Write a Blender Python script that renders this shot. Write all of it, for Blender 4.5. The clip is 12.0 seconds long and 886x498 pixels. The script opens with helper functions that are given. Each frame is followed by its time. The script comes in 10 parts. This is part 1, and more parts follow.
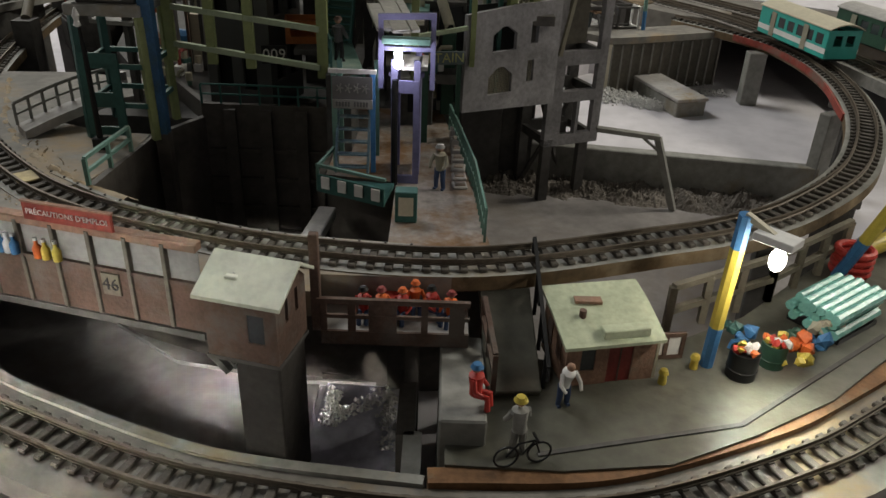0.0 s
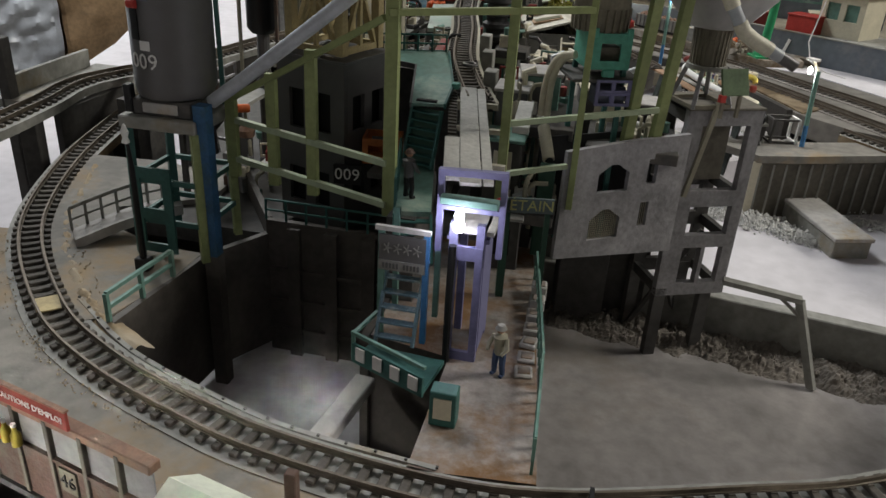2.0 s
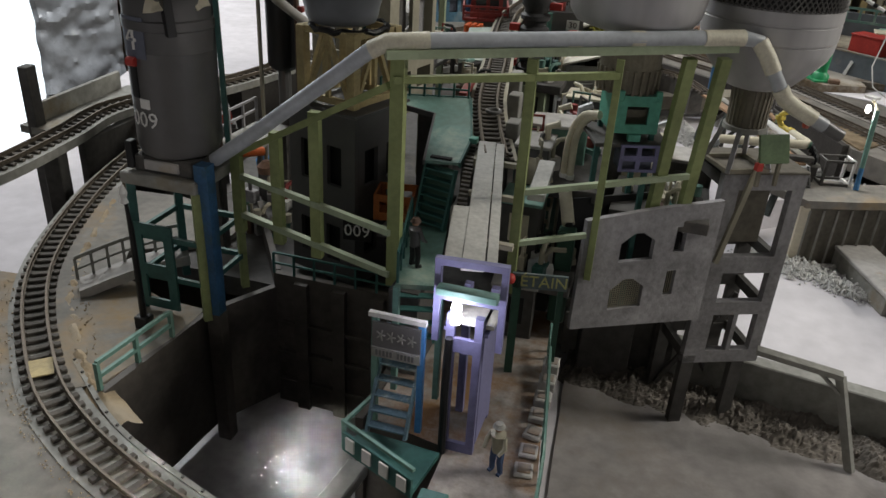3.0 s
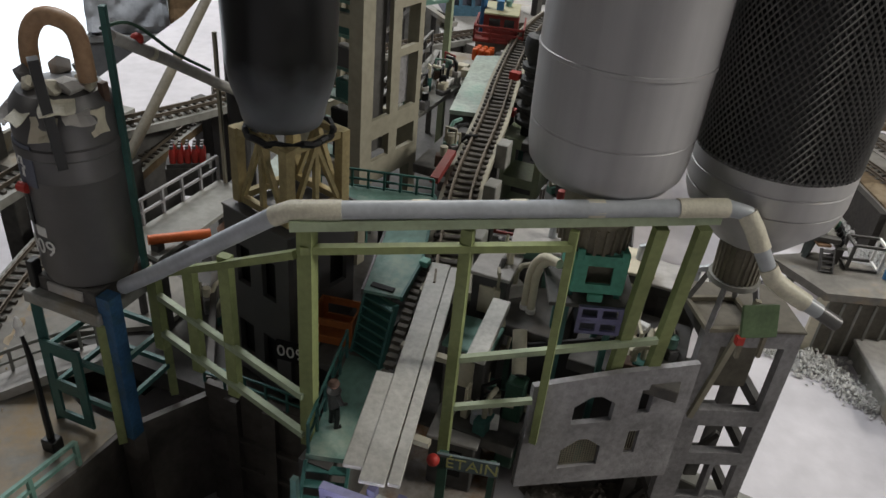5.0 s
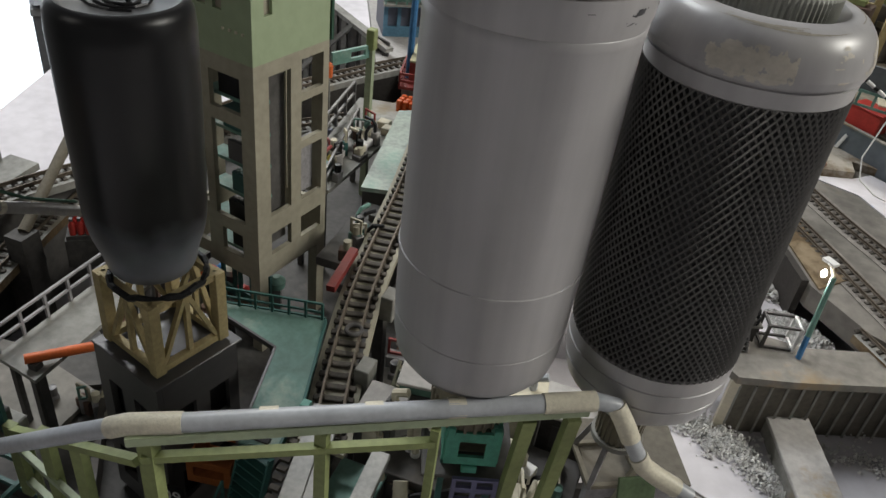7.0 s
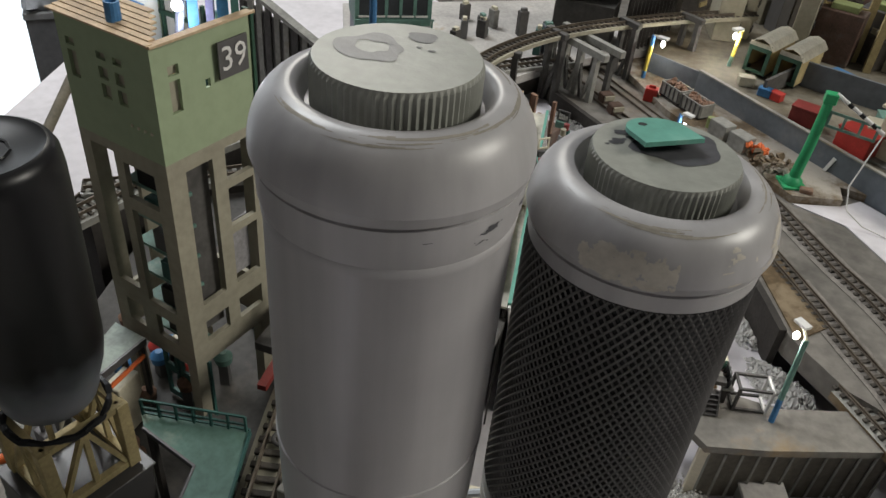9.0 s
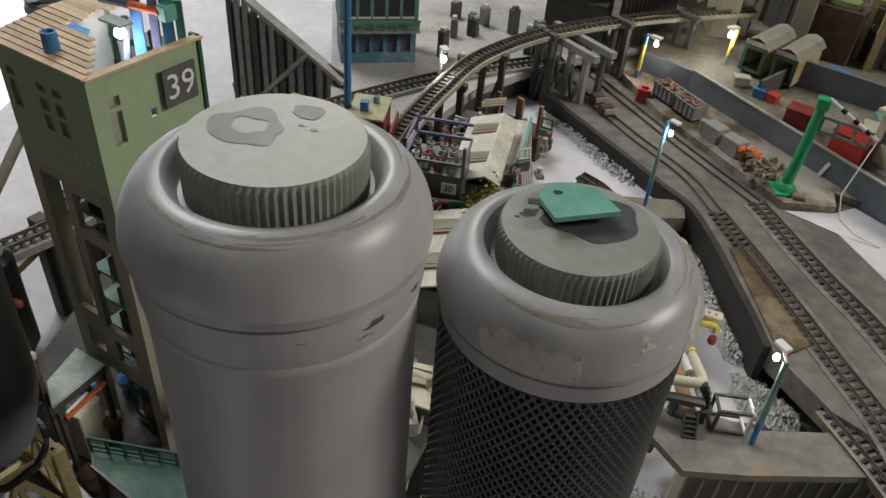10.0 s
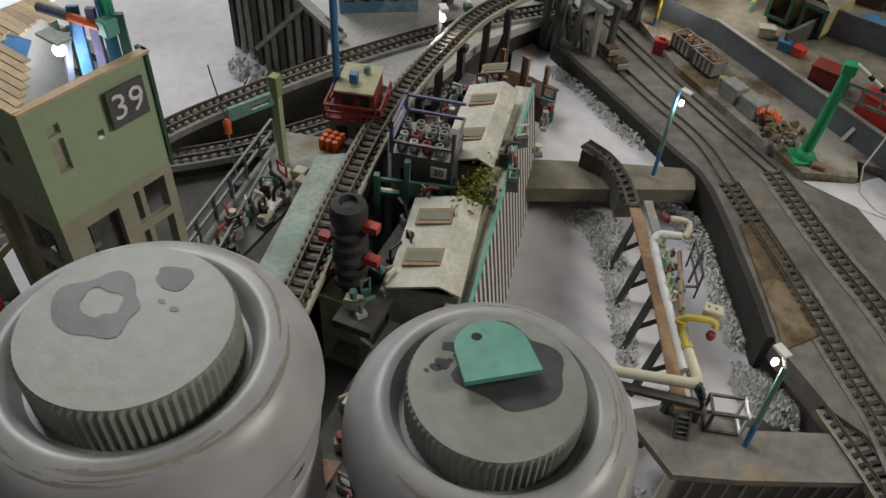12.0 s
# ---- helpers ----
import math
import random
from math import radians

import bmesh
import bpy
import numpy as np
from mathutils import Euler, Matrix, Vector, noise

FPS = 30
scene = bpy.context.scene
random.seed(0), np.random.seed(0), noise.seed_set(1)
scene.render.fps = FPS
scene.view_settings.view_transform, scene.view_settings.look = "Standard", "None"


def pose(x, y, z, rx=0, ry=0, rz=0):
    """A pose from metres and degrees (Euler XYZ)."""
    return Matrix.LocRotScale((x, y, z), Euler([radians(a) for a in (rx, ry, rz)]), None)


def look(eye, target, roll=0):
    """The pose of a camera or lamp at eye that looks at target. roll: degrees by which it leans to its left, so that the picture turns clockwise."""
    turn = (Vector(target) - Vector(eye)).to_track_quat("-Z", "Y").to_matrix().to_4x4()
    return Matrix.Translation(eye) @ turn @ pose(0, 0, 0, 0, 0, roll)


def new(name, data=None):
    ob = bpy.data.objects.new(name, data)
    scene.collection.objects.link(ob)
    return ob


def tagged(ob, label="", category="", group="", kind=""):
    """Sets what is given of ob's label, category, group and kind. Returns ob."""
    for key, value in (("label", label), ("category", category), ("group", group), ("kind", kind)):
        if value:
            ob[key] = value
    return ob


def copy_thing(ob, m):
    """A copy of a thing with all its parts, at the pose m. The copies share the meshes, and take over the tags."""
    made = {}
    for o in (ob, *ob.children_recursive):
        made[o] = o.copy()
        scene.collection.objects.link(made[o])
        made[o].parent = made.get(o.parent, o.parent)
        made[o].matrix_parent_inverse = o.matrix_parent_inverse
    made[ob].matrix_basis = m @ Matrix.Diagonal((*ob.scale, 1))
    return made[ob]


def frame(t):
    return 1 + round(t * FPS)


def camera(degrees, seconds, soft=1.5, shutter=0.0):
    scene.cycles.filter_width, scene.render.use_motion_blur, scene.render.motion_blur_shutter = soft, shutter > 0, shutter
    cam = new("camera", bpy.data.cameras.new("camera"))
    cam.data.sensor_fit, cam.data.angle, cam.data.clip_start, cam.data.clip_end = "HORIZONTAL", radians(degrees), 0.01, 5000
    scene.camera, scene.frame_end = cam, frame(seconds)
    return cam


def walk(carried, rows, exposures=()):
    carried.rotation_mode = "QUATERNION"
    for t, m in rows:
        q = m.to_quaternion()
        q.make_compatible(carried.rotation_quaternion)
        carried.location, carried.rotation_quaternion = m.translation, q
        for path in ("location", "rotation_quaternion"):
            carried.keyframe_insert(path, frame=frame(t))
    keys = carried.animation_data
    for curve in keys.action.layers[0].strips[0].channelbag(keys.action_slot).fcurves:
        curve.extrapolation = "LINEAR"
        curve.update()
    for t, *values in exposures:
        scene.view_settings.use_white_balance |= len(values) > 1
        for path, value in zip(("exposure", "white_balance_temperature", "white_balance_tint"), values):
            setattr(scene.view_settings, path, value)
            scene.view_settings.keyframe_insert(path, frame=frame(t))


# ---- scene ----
cam = camera(59.8, 12.0)
PATH = [
    (0, (0.004, -0.275, 0.196), (0.025, 1.486, -0.753), 2.4),
    (0.5, (0.008, -0.256, 0.198), (-0.053, 1.537, -0.685), 3.1),
    (1, (0.015, -0.236, 0.204), (-0.146, 1.57, -0.64), 3.6),
    (1.5, (0.022, -0.217, 0.21), (-0.236, 1.579, -0.632), 3.4),
    (2, (0.027, -0.199, 0.218), (-0.324, 1.566, -0.653), 3.4),
    (2.5, (0.032, -0.183, 0.23), (-0.391, 1.555, -0.665), 3.5),
    (3, (0.035, -0.167, 0.24), (-0.44, 1.552, -0.665), 3.4),
    (5, (0.047, -0.09, 0.293), (-0.506, 1.512, -0.768), 5.5),
    (5.5, (0.051, -0.076, 0.306), (-0.5, 1.512, -0.778), 6.0),
    (6, (0.053, -0.063, 0.323), (-0.476, 1.517, -0.784), 6.4),
    (6.5, (0.054, -0.051, 0.335), (-0.432, 1.532, -0.787), 7.2),
    (7, (0.055, -0.037, 0.346), (-0.394, 1.542, -0.797), 7.7),
    (7.5, (0.059, -0.026, 0.355), (-0.367, 1.552, -0.798), 7.8),
    (9.5, (0.074, 0.027, 0.385), (-0.408, 1.545, -0.825), 5.2),
    (10, (0.082, 0.039, 0.389), (-0.405, 1.541, -0.838), 5.1),
    (10.5, (0.089, 0.054, 0.389), (-0.401, 1.538, -0.859), 5.2),
    (11, (0.088, 0.067, 0.393), (-0.421, 1.517, -0.887), 4.5),
    (11.5, (0.086, 0.074, 0.402), (-0.424, 1.465, -0.942), 4.0),
    (12, (0.086, 0.085, 0.411), (-0.404, 1.427, -0.988), 4.0),
]
walk(cam, [(t, look(eye, target, roll)) for t, eye, target, roll in PATH], [(0, 0.0, 6900, 8), (1.0, 0.24, 6700, 9), (3, 0.34, 6550, 9), (5.5, 0.35, 6500, 10), (7.5, 0.44, 6500, 9), (9.5, 0.12, 6600, 9), (10.5, -0.06, 6600, 8), (12, -0.23, 6650, 7)])

# ---- light ----
CM = 0.01
world = bpy.data.worlds.new("room_dusk")
scene.world = world
world.use_nodes = True
world.node_tree.nodes["Background"].inputs[0].default_value = (0.6, 0.58, 0.56, 1)
world.node_tree.nodes["Background"].inputs[1].default_value = 0.012


def area_lamp(name, m, sx, sy, watts, color):
    d = bpy.data.lights.new(name, "AREA")
    d.shape, d.size, d.size_y, d.energy, d.color = "RECTANGLE", sx, sy, watts, color
    ob = new(name, d)
    ob.matrix_world = m
    return ob


area_lamp("unseen_room_light", look((1.5, 0.6, 1.2), (0.05, 0.2, 0.1)), 0.6, 0.4, 17.0, (1.0, 0.97, 0.89))
area_lamp("unseen_room_light", look((-1.15, 2.35, 1.75), (0.05, 0.3, 0.1)), 0.8, 0.5, 19.0, (1.0, 0.97, 0.9))
# unseen lamp added to brighten the white base board at the left
area_lamp("unseen_room_light", look((-1.0, 0.95, 1.6), (-0.85, 0.85, 0.0)), 0.6, 0.6, 19.0, (0.94, 0.97, 1.0))
# unseen lamp added at the front left to reach the trench
area_lamp("unseen_room_light", look((-1.3, -1.0, 1.2), (-0.05, 0.05, 0.0)), 0.6, 0.6, 1.35, (1.0, 0.96, 0.9))
# unseen spot added to throw the patch of light on the trench floor
spot = area_lamp("added_spot", look((-1.2, -1.05, 1.15), (-0.07, -0.042, 0.0)), 0.07, 0.07, 0.055, (1.0, 0.97, 0.95))
spot.data.spread = radians(4)
# unseen spot added for the pool of light on the shaft floor
spot = area_lamp("added_spot", look((-0.2, -1.4, 1.6), (-0.085, 0.068, 0.0)), 0.014, 0.014, 0.038, (1.0, 0.98, 0.95))
spot.data.spread = radians(1.2)


def bulb_lamp(p, watts, color):
    d = bpy.data.lights.new("lamp_bulb", "POINT")
    d.energy, d.color, d.shadow_soft_size = watts, color, 0.003
    ob = new("lamp_bulb", d)
    ob.location = Vector(p) * CM


def beam_lamp(p, q, cone, watts, color):
    """The light that a shaded bulb throws down."""
    d = bpy.data.lights.new("lamp_beam", "SPOT")
    d.energy, d.color, d.shadow_soft_size, d.spot_size, d.spot_blend = watts, color, 0.003, radians(cone), 1.0
    ob = new("lamp_beam", d)
    ob.matrix_world = look(Vector(p) * CM, Vector(q) * CM)


# ---- materials ----
def mat(name, color, rough=0.6, metal=0.0, vary=0.25, size=1.0, bump=0.15, stain=None, stain_at=0.62, spec=0.35, rand=0.0, fine=9.0):
    """A painted or raw surface: large stains and fine grain, size in centimetres."""
    m = bpy.data.materials.new(name)
    m.use_nodes = True
    nt = m.node_tree
    N, L = nt.nodes, nt.links
    b = N["Principled BSDF"]
    b.inputs["Roughness"].default_value = rough
    b.inputs["Metallic"].default_value = metal
    b.inputs["Specular IOR Level"].default_value = spec
    co = N.new("ShaderNodeTexCoord")
    n1 = N.new("ShaderNodeTexNoise")
    n1.inputs["Scale"].default_value = 60.0 / size
    n1.inputs["Detail"].default_value = 6.0
    n1.inputs["Roughness"].default_value = 0.65
    n2 = N.new("ShaderNodeTexNoise")
    n2.inputs["Scale"].default_value = 60.0 * fine / size
    n2.inputs["Detail"].default_value = 4.0
    L.new(co.outputs["Object"], n1.inputs["Vector"])
    L.new(co.outputs["Object"], n2.inputs["Vector"])
    r1 = N.new("ShaderNodeValToRGB")
    r1.color_ramp.elements[0].position, r1.color_ramp.elements[1].position = 0.3, 0.72
    dark = [c * (1 - vary) for c in color]
    lite = [min(1.0, c * (1 + vary * 0.55)) for c in color]
    r1.color_ramp.elements[0].color = (*dark, 1)
    r1.color_ramp.elements[1].color = (*lite, 1)
    L.new(n1.outputs["Fac"], r1.inputs["Fac"])
    mix = N.new("ShaderNodeMix")
    mix.data_type, mix.blend_type = "RGBA", "MULTIPLY"
    mix.inputs[0].default_value = min(1.0, vary * 1.3)
    r2 = N.new("ShaderNodeValToRGB")
    r2.color_ramp.elements[0].position, r2.color_ramp.elements[1].position = 0.32, 0.62
    r2.color_ramp.elements[0].color = (0.55, 0.55, 0.55, 1)
    r2.color_ramp.elements[1].color = (1, 1, 1, 1)
    L.new(n2.outputs["Fac"], r2.inputs["Fac"])
    L.new(r1.outputs["Color"], mix.inputs[6])
    L.new(r2.outputs["Color"], mix.inputs[7])
    out = mix.outputs[2]
    if stain:
        n3 = N.new("ShaderNodeTexNoise")
        n3.inputs["Scale"].default_value = 28.0 / size
        n3.inputs["Detail"].default_value = 8.0
        n3.inputs["Roughness"].default_value = 0.7
        L.new(co.outputs["Object"], n3.inputs["Vector"])
        r3 = N.new("ShaderNodeValToRGB")
        r3.color_ramp.elements[0].position, r3.color_ramp.elements[1].position = stain_at - 0.06, stain_at + 0.06
        L.new(n3.outputs["Fac"], r3.inputs["Fac"])
        mx = N.new("ShaderNodeMix")
        mx.data_type = "RGBA"
        mx.inputs[7].default_value = (*stain, 1)
        L.new(r3.outputs["Color"], mx.inputs[0])
        L.new(out, mx.inputs[6])
        out = mx.outputs[2]
    if rand:
        oi = N.new("ShaderNodeObjectInfo")
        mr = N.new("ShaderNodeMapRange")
        mr.inputs["To Min"].default_value, mr.inputs["To Max"].default_value = 1 - rand, 1 + rand
        L.new(oi.outputs["Random"], mr.inputs["Value"])
        hv = N.new("ShaderNodeHueSaturation")
        L.new(mr.outputs["Result"], hv.inputs["Value"])
        L.new(out, hv.inputs["Color"])
        out = hv.outputs["Color"]
    L.new(out, b.inputs["Base Color"])
    rr = N.new("ShaderNodeMapRange")
    rr.inputs["To Min"].default_value, rr.inputs["To Max"].default_value = max(0.05, rough - 0.12), min(1.0, rough + 0.15)
    L.new(n1.outputs["Fac"], rr.inputs["Value"])
    L.new(rr.outputs["Result"], b.inputs["Roughness"])
    if bump:
        bp = N.new("ShaderNodeBump")
        bp.inputs["Strength"].default_value = bump
        bp.inputs["Distance"].default_value = 0.0006
        L.new(n2.outputs["Fac"], bp.inputs["Height"])
        L.new(bp.outputs["Normal"], b.inputs["Normal"])
    return m


def glow(name, color, strength):
    m = bpy.data.materials.new(name)
    m.use_nodes = True
    b = m.node_tree.nodes["Principled BSDF"]
    b.inputs["Base Color"].default_value = (*color, 1)
    b.inputs["Emission Color"].default_value = (*color, 1)
    b.inputs["Emission Strength"].default_value = strength
    return m


M_WHITE = mat("white_plaster_ground", (0.64, 0.615, 0.645), 0.85, vary=0.16, size=6, bump=0.3, stain=(0.5, 0.48, 0.5), stain_at=0.68)
M_SAND = mat("grey_sand", (0.36, 0.335, 0.33), 0.9, vary=0.35, size=4, bump=0.5, stain=(0.27, 0.235, 0.21), stain_at=0.58)
M_RUBBLE = mat("plaster_rubble", (0.72, 0.71, 0.69), 0.9, vary=0.3, size=1.0, bump=0.5, rand=0.1)
M_CONC = mat("cast_concrete", (0.31, 0.305, 0.28), 0.7, vary=0.4, size=2.5, bump=0.35, stain=(0.24, 0.19, 0.12), stain_at=0.62)
M_CONCL = mat("pale_concrete", (0.46, 0.44, 0.42), 0.8, vary=0.28, size=2.0, bump=0.35, stain=(0.35, 0.25, 0.12), stain_at=0.64)
M_CONCD = mat("dark_concrete", (0.10, 0.095, 0.09), 0.75, vary=0.4, size=2.0, bump=0.3, stain=(0.16, 0.14, 0.12), stain_at=0.64)
M_PIT = mat("dark_pit_wall", (0.1, 0.088, 0.077), 0.6, vary=0.4, size=2.0, bump=0.3)
M_TAR = mat("black_brown_matt", (0.045, 0.04, 0.036), 0.7, vary=0.4, size=1.5, bump=0.3)
# dusty floor with the gallery's shade put into its colour
M_TRENCH = mat("shaded_dusty_floor", (0.33, 0.31, 0.305), 0.8, vary=0.35, size=5, bump=0.2, stain=(0.24, 0.2, 0.17), stain_at=0.62)
M_ISLE = mat("rust_stained_concrete", (0.40, 0.36, 0.33), 0.8, vary=0.5, size=1.8, bump=0.5, stain=(0.20, 0.11, 0.05), stain_at=0.5)
M_WET = mat("glossy_plaster_floor", (0.42, 0.4, 0.4), 0.2, vary=0.35, size=4, bump=0.05, spec=0.6)
M_LAVF = mat("lavender_grey_floor", (0.5, 0.49, 0.58), 0.3, vary=0.5, size=3, bump=0.1, stain=(0.7, 0.68, 0.72), stain_at=0.6, spec=0.5)
# dirty olive concrete, darkened further for the shadow over the platform
M_PLAT = mat("dark_olive_concrete", (0.14, 0.138, 0.112), 0.33, vary=0.5, size=3, bump=0.3, stain=(0.09, 0.075, 0.055), stain_at=0.6, spec=0.5)
M_DECK = mat("dusty_grey_deck", (0.24, 0.225, 0.2), 0.75, vary=0.4, size=3, bump=0.4, stain=(0.28, 0.2, 0.11), stain_at=0.6)
M_COLLAR = mat("brown_grey_collar", (0.2, 0.178, 0.135), 0.6, vary=0.3, size=0.8, bump=0.2)
M_TEALW = mat("worn_mint_roof", (0.36, 0.42, 0.37), 0.5, vary=0.4, size=1.5, bump=0.15, stain=(0.2, 0.3, 0.25), stain_at=0.6)
M_SHEDR = mat("grubby_white_roof", (0.64, 0.61, 0.52), 0.55, vary=0.3, size=1.5, bump=0.2, stain=(0.36, 0.29, 0.2), stain_at=0.62)
M_SKYL = mat("brown_skylight_frame", (0.36, 0.24, 0.14), 0.6, vary=0.35, size=0.8, bump=0.2)
M_REDD = mat("dull_red_paint", (0.27, 0.05, 0.045), 0.55, vary=0.35, size=0.8, bump=0.15)
M_STEELB = mat("blue_grey_sheet", (0.15, 0.17, 0.195), 0.4, 0.2, vary=0.3, size=4, bump=0.1, stain=(0.24, 0.24, 0.24), stain_at=0.64)
M_SCUFF = mat("bare_beige_primer", (0.53, 0.495, 0.43), 0.5, vary=0.2, size=0.8, bump=0.2)
M_SCUFFD = mat("brown_grime", (0.31, 0.285, 0.24), 0.6, vary=0.3, size=0.8, bump=0.2)
M_BOARD = mat("dark_brown_board", (0.14, 0.095, 0.05), 0.8, vary=0.5, size=1.5, bump=0.4, stain=(0.22, 0.17, 0.11), stain_at=0.56)
M_COLLARD = mat("brown_grey_board", (0.15, 0.135, 0.11), 0.7, vary=0.35, size=1.5, bump=0.3)
M_OLIVED = mat("dusty_olive_pane", (0.13, 0.13, 0.07), 0.35, vary=0.3, size=0.6)
M_SILT = mat("brown_grey_silt", (0.22, 0.195, 0.17), 0.9, vary=0.5, size=1.2, bump=0.4)
M_ROOFH = mat("worn_green_roof", (0.48, 0.53, 0.38), 0.5, vary=0.3, size=1.2, bump=0.2, stain=(0.4, 0.38, 0.26), stain_at=0.62)
M_EARTH = mat("tan_earth", (0.42, 0.32, 0.2), 0.9, vary=0.45, size=1.5, bump=0.6, stain=(0.36, 0.3, 0.22), stain_at=0.52)
M_RUST = mat("rusty_earth", (0.20, 0.145, 0.09), 0.9, vary=0.5, size=1.5, bump=0.6, stain=(0.33, 0.30, 0.26), stain_at=0.52)
M_RAIL = mat("rail_steel", (0.14, 0.115, 0.09), 0.55, 0.5, vary=0.35, size=1.0, bump=0.1)
M_SLEEP = mat("sleeper_plastic", (0.10, 0.088, 0.075), 0.75, vary=0.35, size=0.6, bump=0.3, rand=0.25)
M_BALLAST = mat("track_ballast", (0.24, 0.22, 0.20), 0.9, vary=0.45, size=0.7, bump=0.8)
M_GREY = mat("grey_plastic", (0.39, 0.38, 0.385), 0.36, vary=0.07, size=5, bump=0.1, stain=(0.335, 0.32, 0.29), stain_at=0.66, spec=0.5)


def streaked(m, low, high):
    """Long faint upright streaks in the paint."""
    nt = m.node_tree
    shader = nt.nodes["Principled BSDF"]
    paint = shader.inputs["Base Color"].links[0].from_socket
    place, stretch = nt.nodes.new("ShaderNodeTexCoord"), nt.nodes.new("ShaderNodeMapping")
    stretch.inputs["Scale"].default_value = (1, 1, 0.05)
    grain, span = nt.nodes.new("ShaderNodeTexNoise"), nt.nodes.new("ShaderNodeMapRange")
    grain.inputs["Scale"].default_value, grain.inputs["Detail"].default_value = 130, 5
    span.inputs["From Min"].default_value, span.inputs["From Max"].default_value = 0.3, 0.7
    span.inputs["To Min"].default_value, span.inputs["To Max"].default_value = low, high
    times = nt.nodes.new("ShaderNodeVectorMath")
    times.operation = "MULTIPLY"
    nt.links.new(place.outputs["Object"], stretch.inputs["Vector"])
    nt.links.new(stretch.outputs[0], grain.inputs["Vector"])
    nt.links.new(grain.outputs["Fac"], span.inputs["Value"])
    nt.links.new(paint, times.inputs[0])
    nt.links.new(span.outputs[0], times.inputs[1])
    nt.links.new(times.outputs[0], shader.inputs["Base Color"])


streaked(M_GREY, 0.84, 1.1)
M_CAP = mat("painted_grey_cap", (0.29, 0.297, 0.265), 0.42, vary=0.22, size=1.5, bump=0.2, stain=(0.27, 0.27, 0.25), stain_at=0.66, spec=0.5)
M_CAPD = mat("worn_cap_patch", (0.08, 0.08, 0.087), 0.36, vary=0.2, size=1)
M_BLACK = mat("black_plastic", (0.009, 0.009, 0.010), 0.4, vary=0.25, size=4, bump=0.06)
M_DGREY = mat("dark_grey_metal", (0.125, 0.121, 0.121), 0.4, 0.3, vary=0.15, size=3, bump=0.06)
M_WIRE = mat("mesh_wire", (0.175, 0.17, 0.165), 0.34, 0.6, vary=0.25, size=2, bump=0.0)
M_OLIVE = mat("olive_green_paint", (0.27, 0.31, 0.13), 0.55, vary=0.25, size=1.2, bump=0.12, stain=(0.42, 0.4, 0.28), stain_at=0.66)
M_SAGE = mat("pale_green_paint", (0.36, 0.42, 0.28), 0.5, vary=0.2, size=1.2, bump=0.12)
M_TEAL = mat("teal_paint", (0.045, 0.135, 0.12), 0.5, vary=0.3, size=1.0, bump=0.1, stain=(0.2, 0.3, 0.27), stain_at=0.68)
M_TEALL = mat("light_teal_paint", (0.15, 0.28, 0.235), 0.5, vary=0.35, size=1.5, bump=0.1, stain=(0.33, 0.40, 0.33), stain_at=0.6)
M_MINT = mat("mint_paint", (0.13, 0.36, 0.29), 0.4, vary=0.2, size=1, bump=0.1, stain=(0.2, 0.4, 0.33), stain_at=0.62)
M_BLUE = mat("blue_paint", (0.06, 0.2, 0.42), 0.5, vary=0.3, size=0.8, bump=0.12)
M_BLUED = mat("dull_blue_paint", (0.045, 0.13, 0.26), 0.55, vary=0.4, size=0.8, bump=0.15, stain=(0.05, 0.1, 0.1), stain_at=0.58)
M_LAV = mat("lavender_paint", (0.18, 0.175, 0.31), 0.55, vary=0.25, size=1, bump=0.12)
M_PIPE = mat("grey_pipe", (0.44, 0.46, 0.49), 0.33, vary=0.18, size=1.0, bump=0.1)
M_TAPE = mat("masking_tape", (0.66, 0.62, 0.5), 0.4, vary=0.2, size=0.5, bump=0.3)
M_PANEL = mat("grey_card_panel", (0.31, 0.30, 0.31), 0.6, vary=0.4, size=1.2, bump=0.4)
M_PLANK = mat("weathered_grey_plank", (0.5, 0.49, 0.46), 0.4, vary=0.3, size=1.0, bump=0.3)
M_TIMBER = mat("pale_yellow_timber", (0.46, 0.37, 0.19), 0.65, vary=0.3, size=0.8, bump=0.25)
M_KHAKI = mat("khaki_card", (0.35, 0.325, 0.25), 0.65, vary=0.2, size=2, bump=0.15)
M_G39 = mat("green_plaster", (0.33, 0.4, 0.255), 0.6, vary=0.12, size=3, bump=0.1)
M_ROOFW = mat("bare_wood_boards", (0.62, 0.46, 0.30), 0.65, vary=0.25, size=1.0, bump=0.25, rand=0.15)
M_ROOFG = mat("pale_green_roof", (0.7, 0.73, 0.61), 0.45, vary=0.2, size=1.2, bump=0.2, stain=(0.5, 0.5, 0.38), stain_at=0.68)
M_BROWN = mat("brown_brick_paint", (0.125, 0.076, 0.057), 0.75, vary=0.4, size=0.8, bump=0.4, stain=(0.12, 0.10, 0.085), stain_at=0.56)
M_PINKB = mat("faded_brick", (0.30, 0.175, 0.12), 0.75, vary=0.4, size=0.8, bump=0.4, stain=(0.22, 0.16, 0.12), stain_at=0.58)
M_PANE = mat("clouded_pane", (0.32, 0.315, 0.31), 0.4, vary=0.3, size=1.2, bump=0.05)
M_DOOR = mat("dark_red_door", (0.22, 0.035, 0.03), 0.55, vary=0.25, size=0.7)
# near-black; on holes and openings it puts their inner shade into the colour
M_DARK = mat("near_black", (0.012, 0.012, 0.013), 0.6, vary=0.2)
M_WHITEP = mat("white_paint", (0.75, 0.74, 0.72), 0.5, vary=0.12, size=1)
M_CREAM = mat("cream_paint", (0.62, 0.57, 0.44), 0.5, vary=0.15, size=1, bump=0.1)
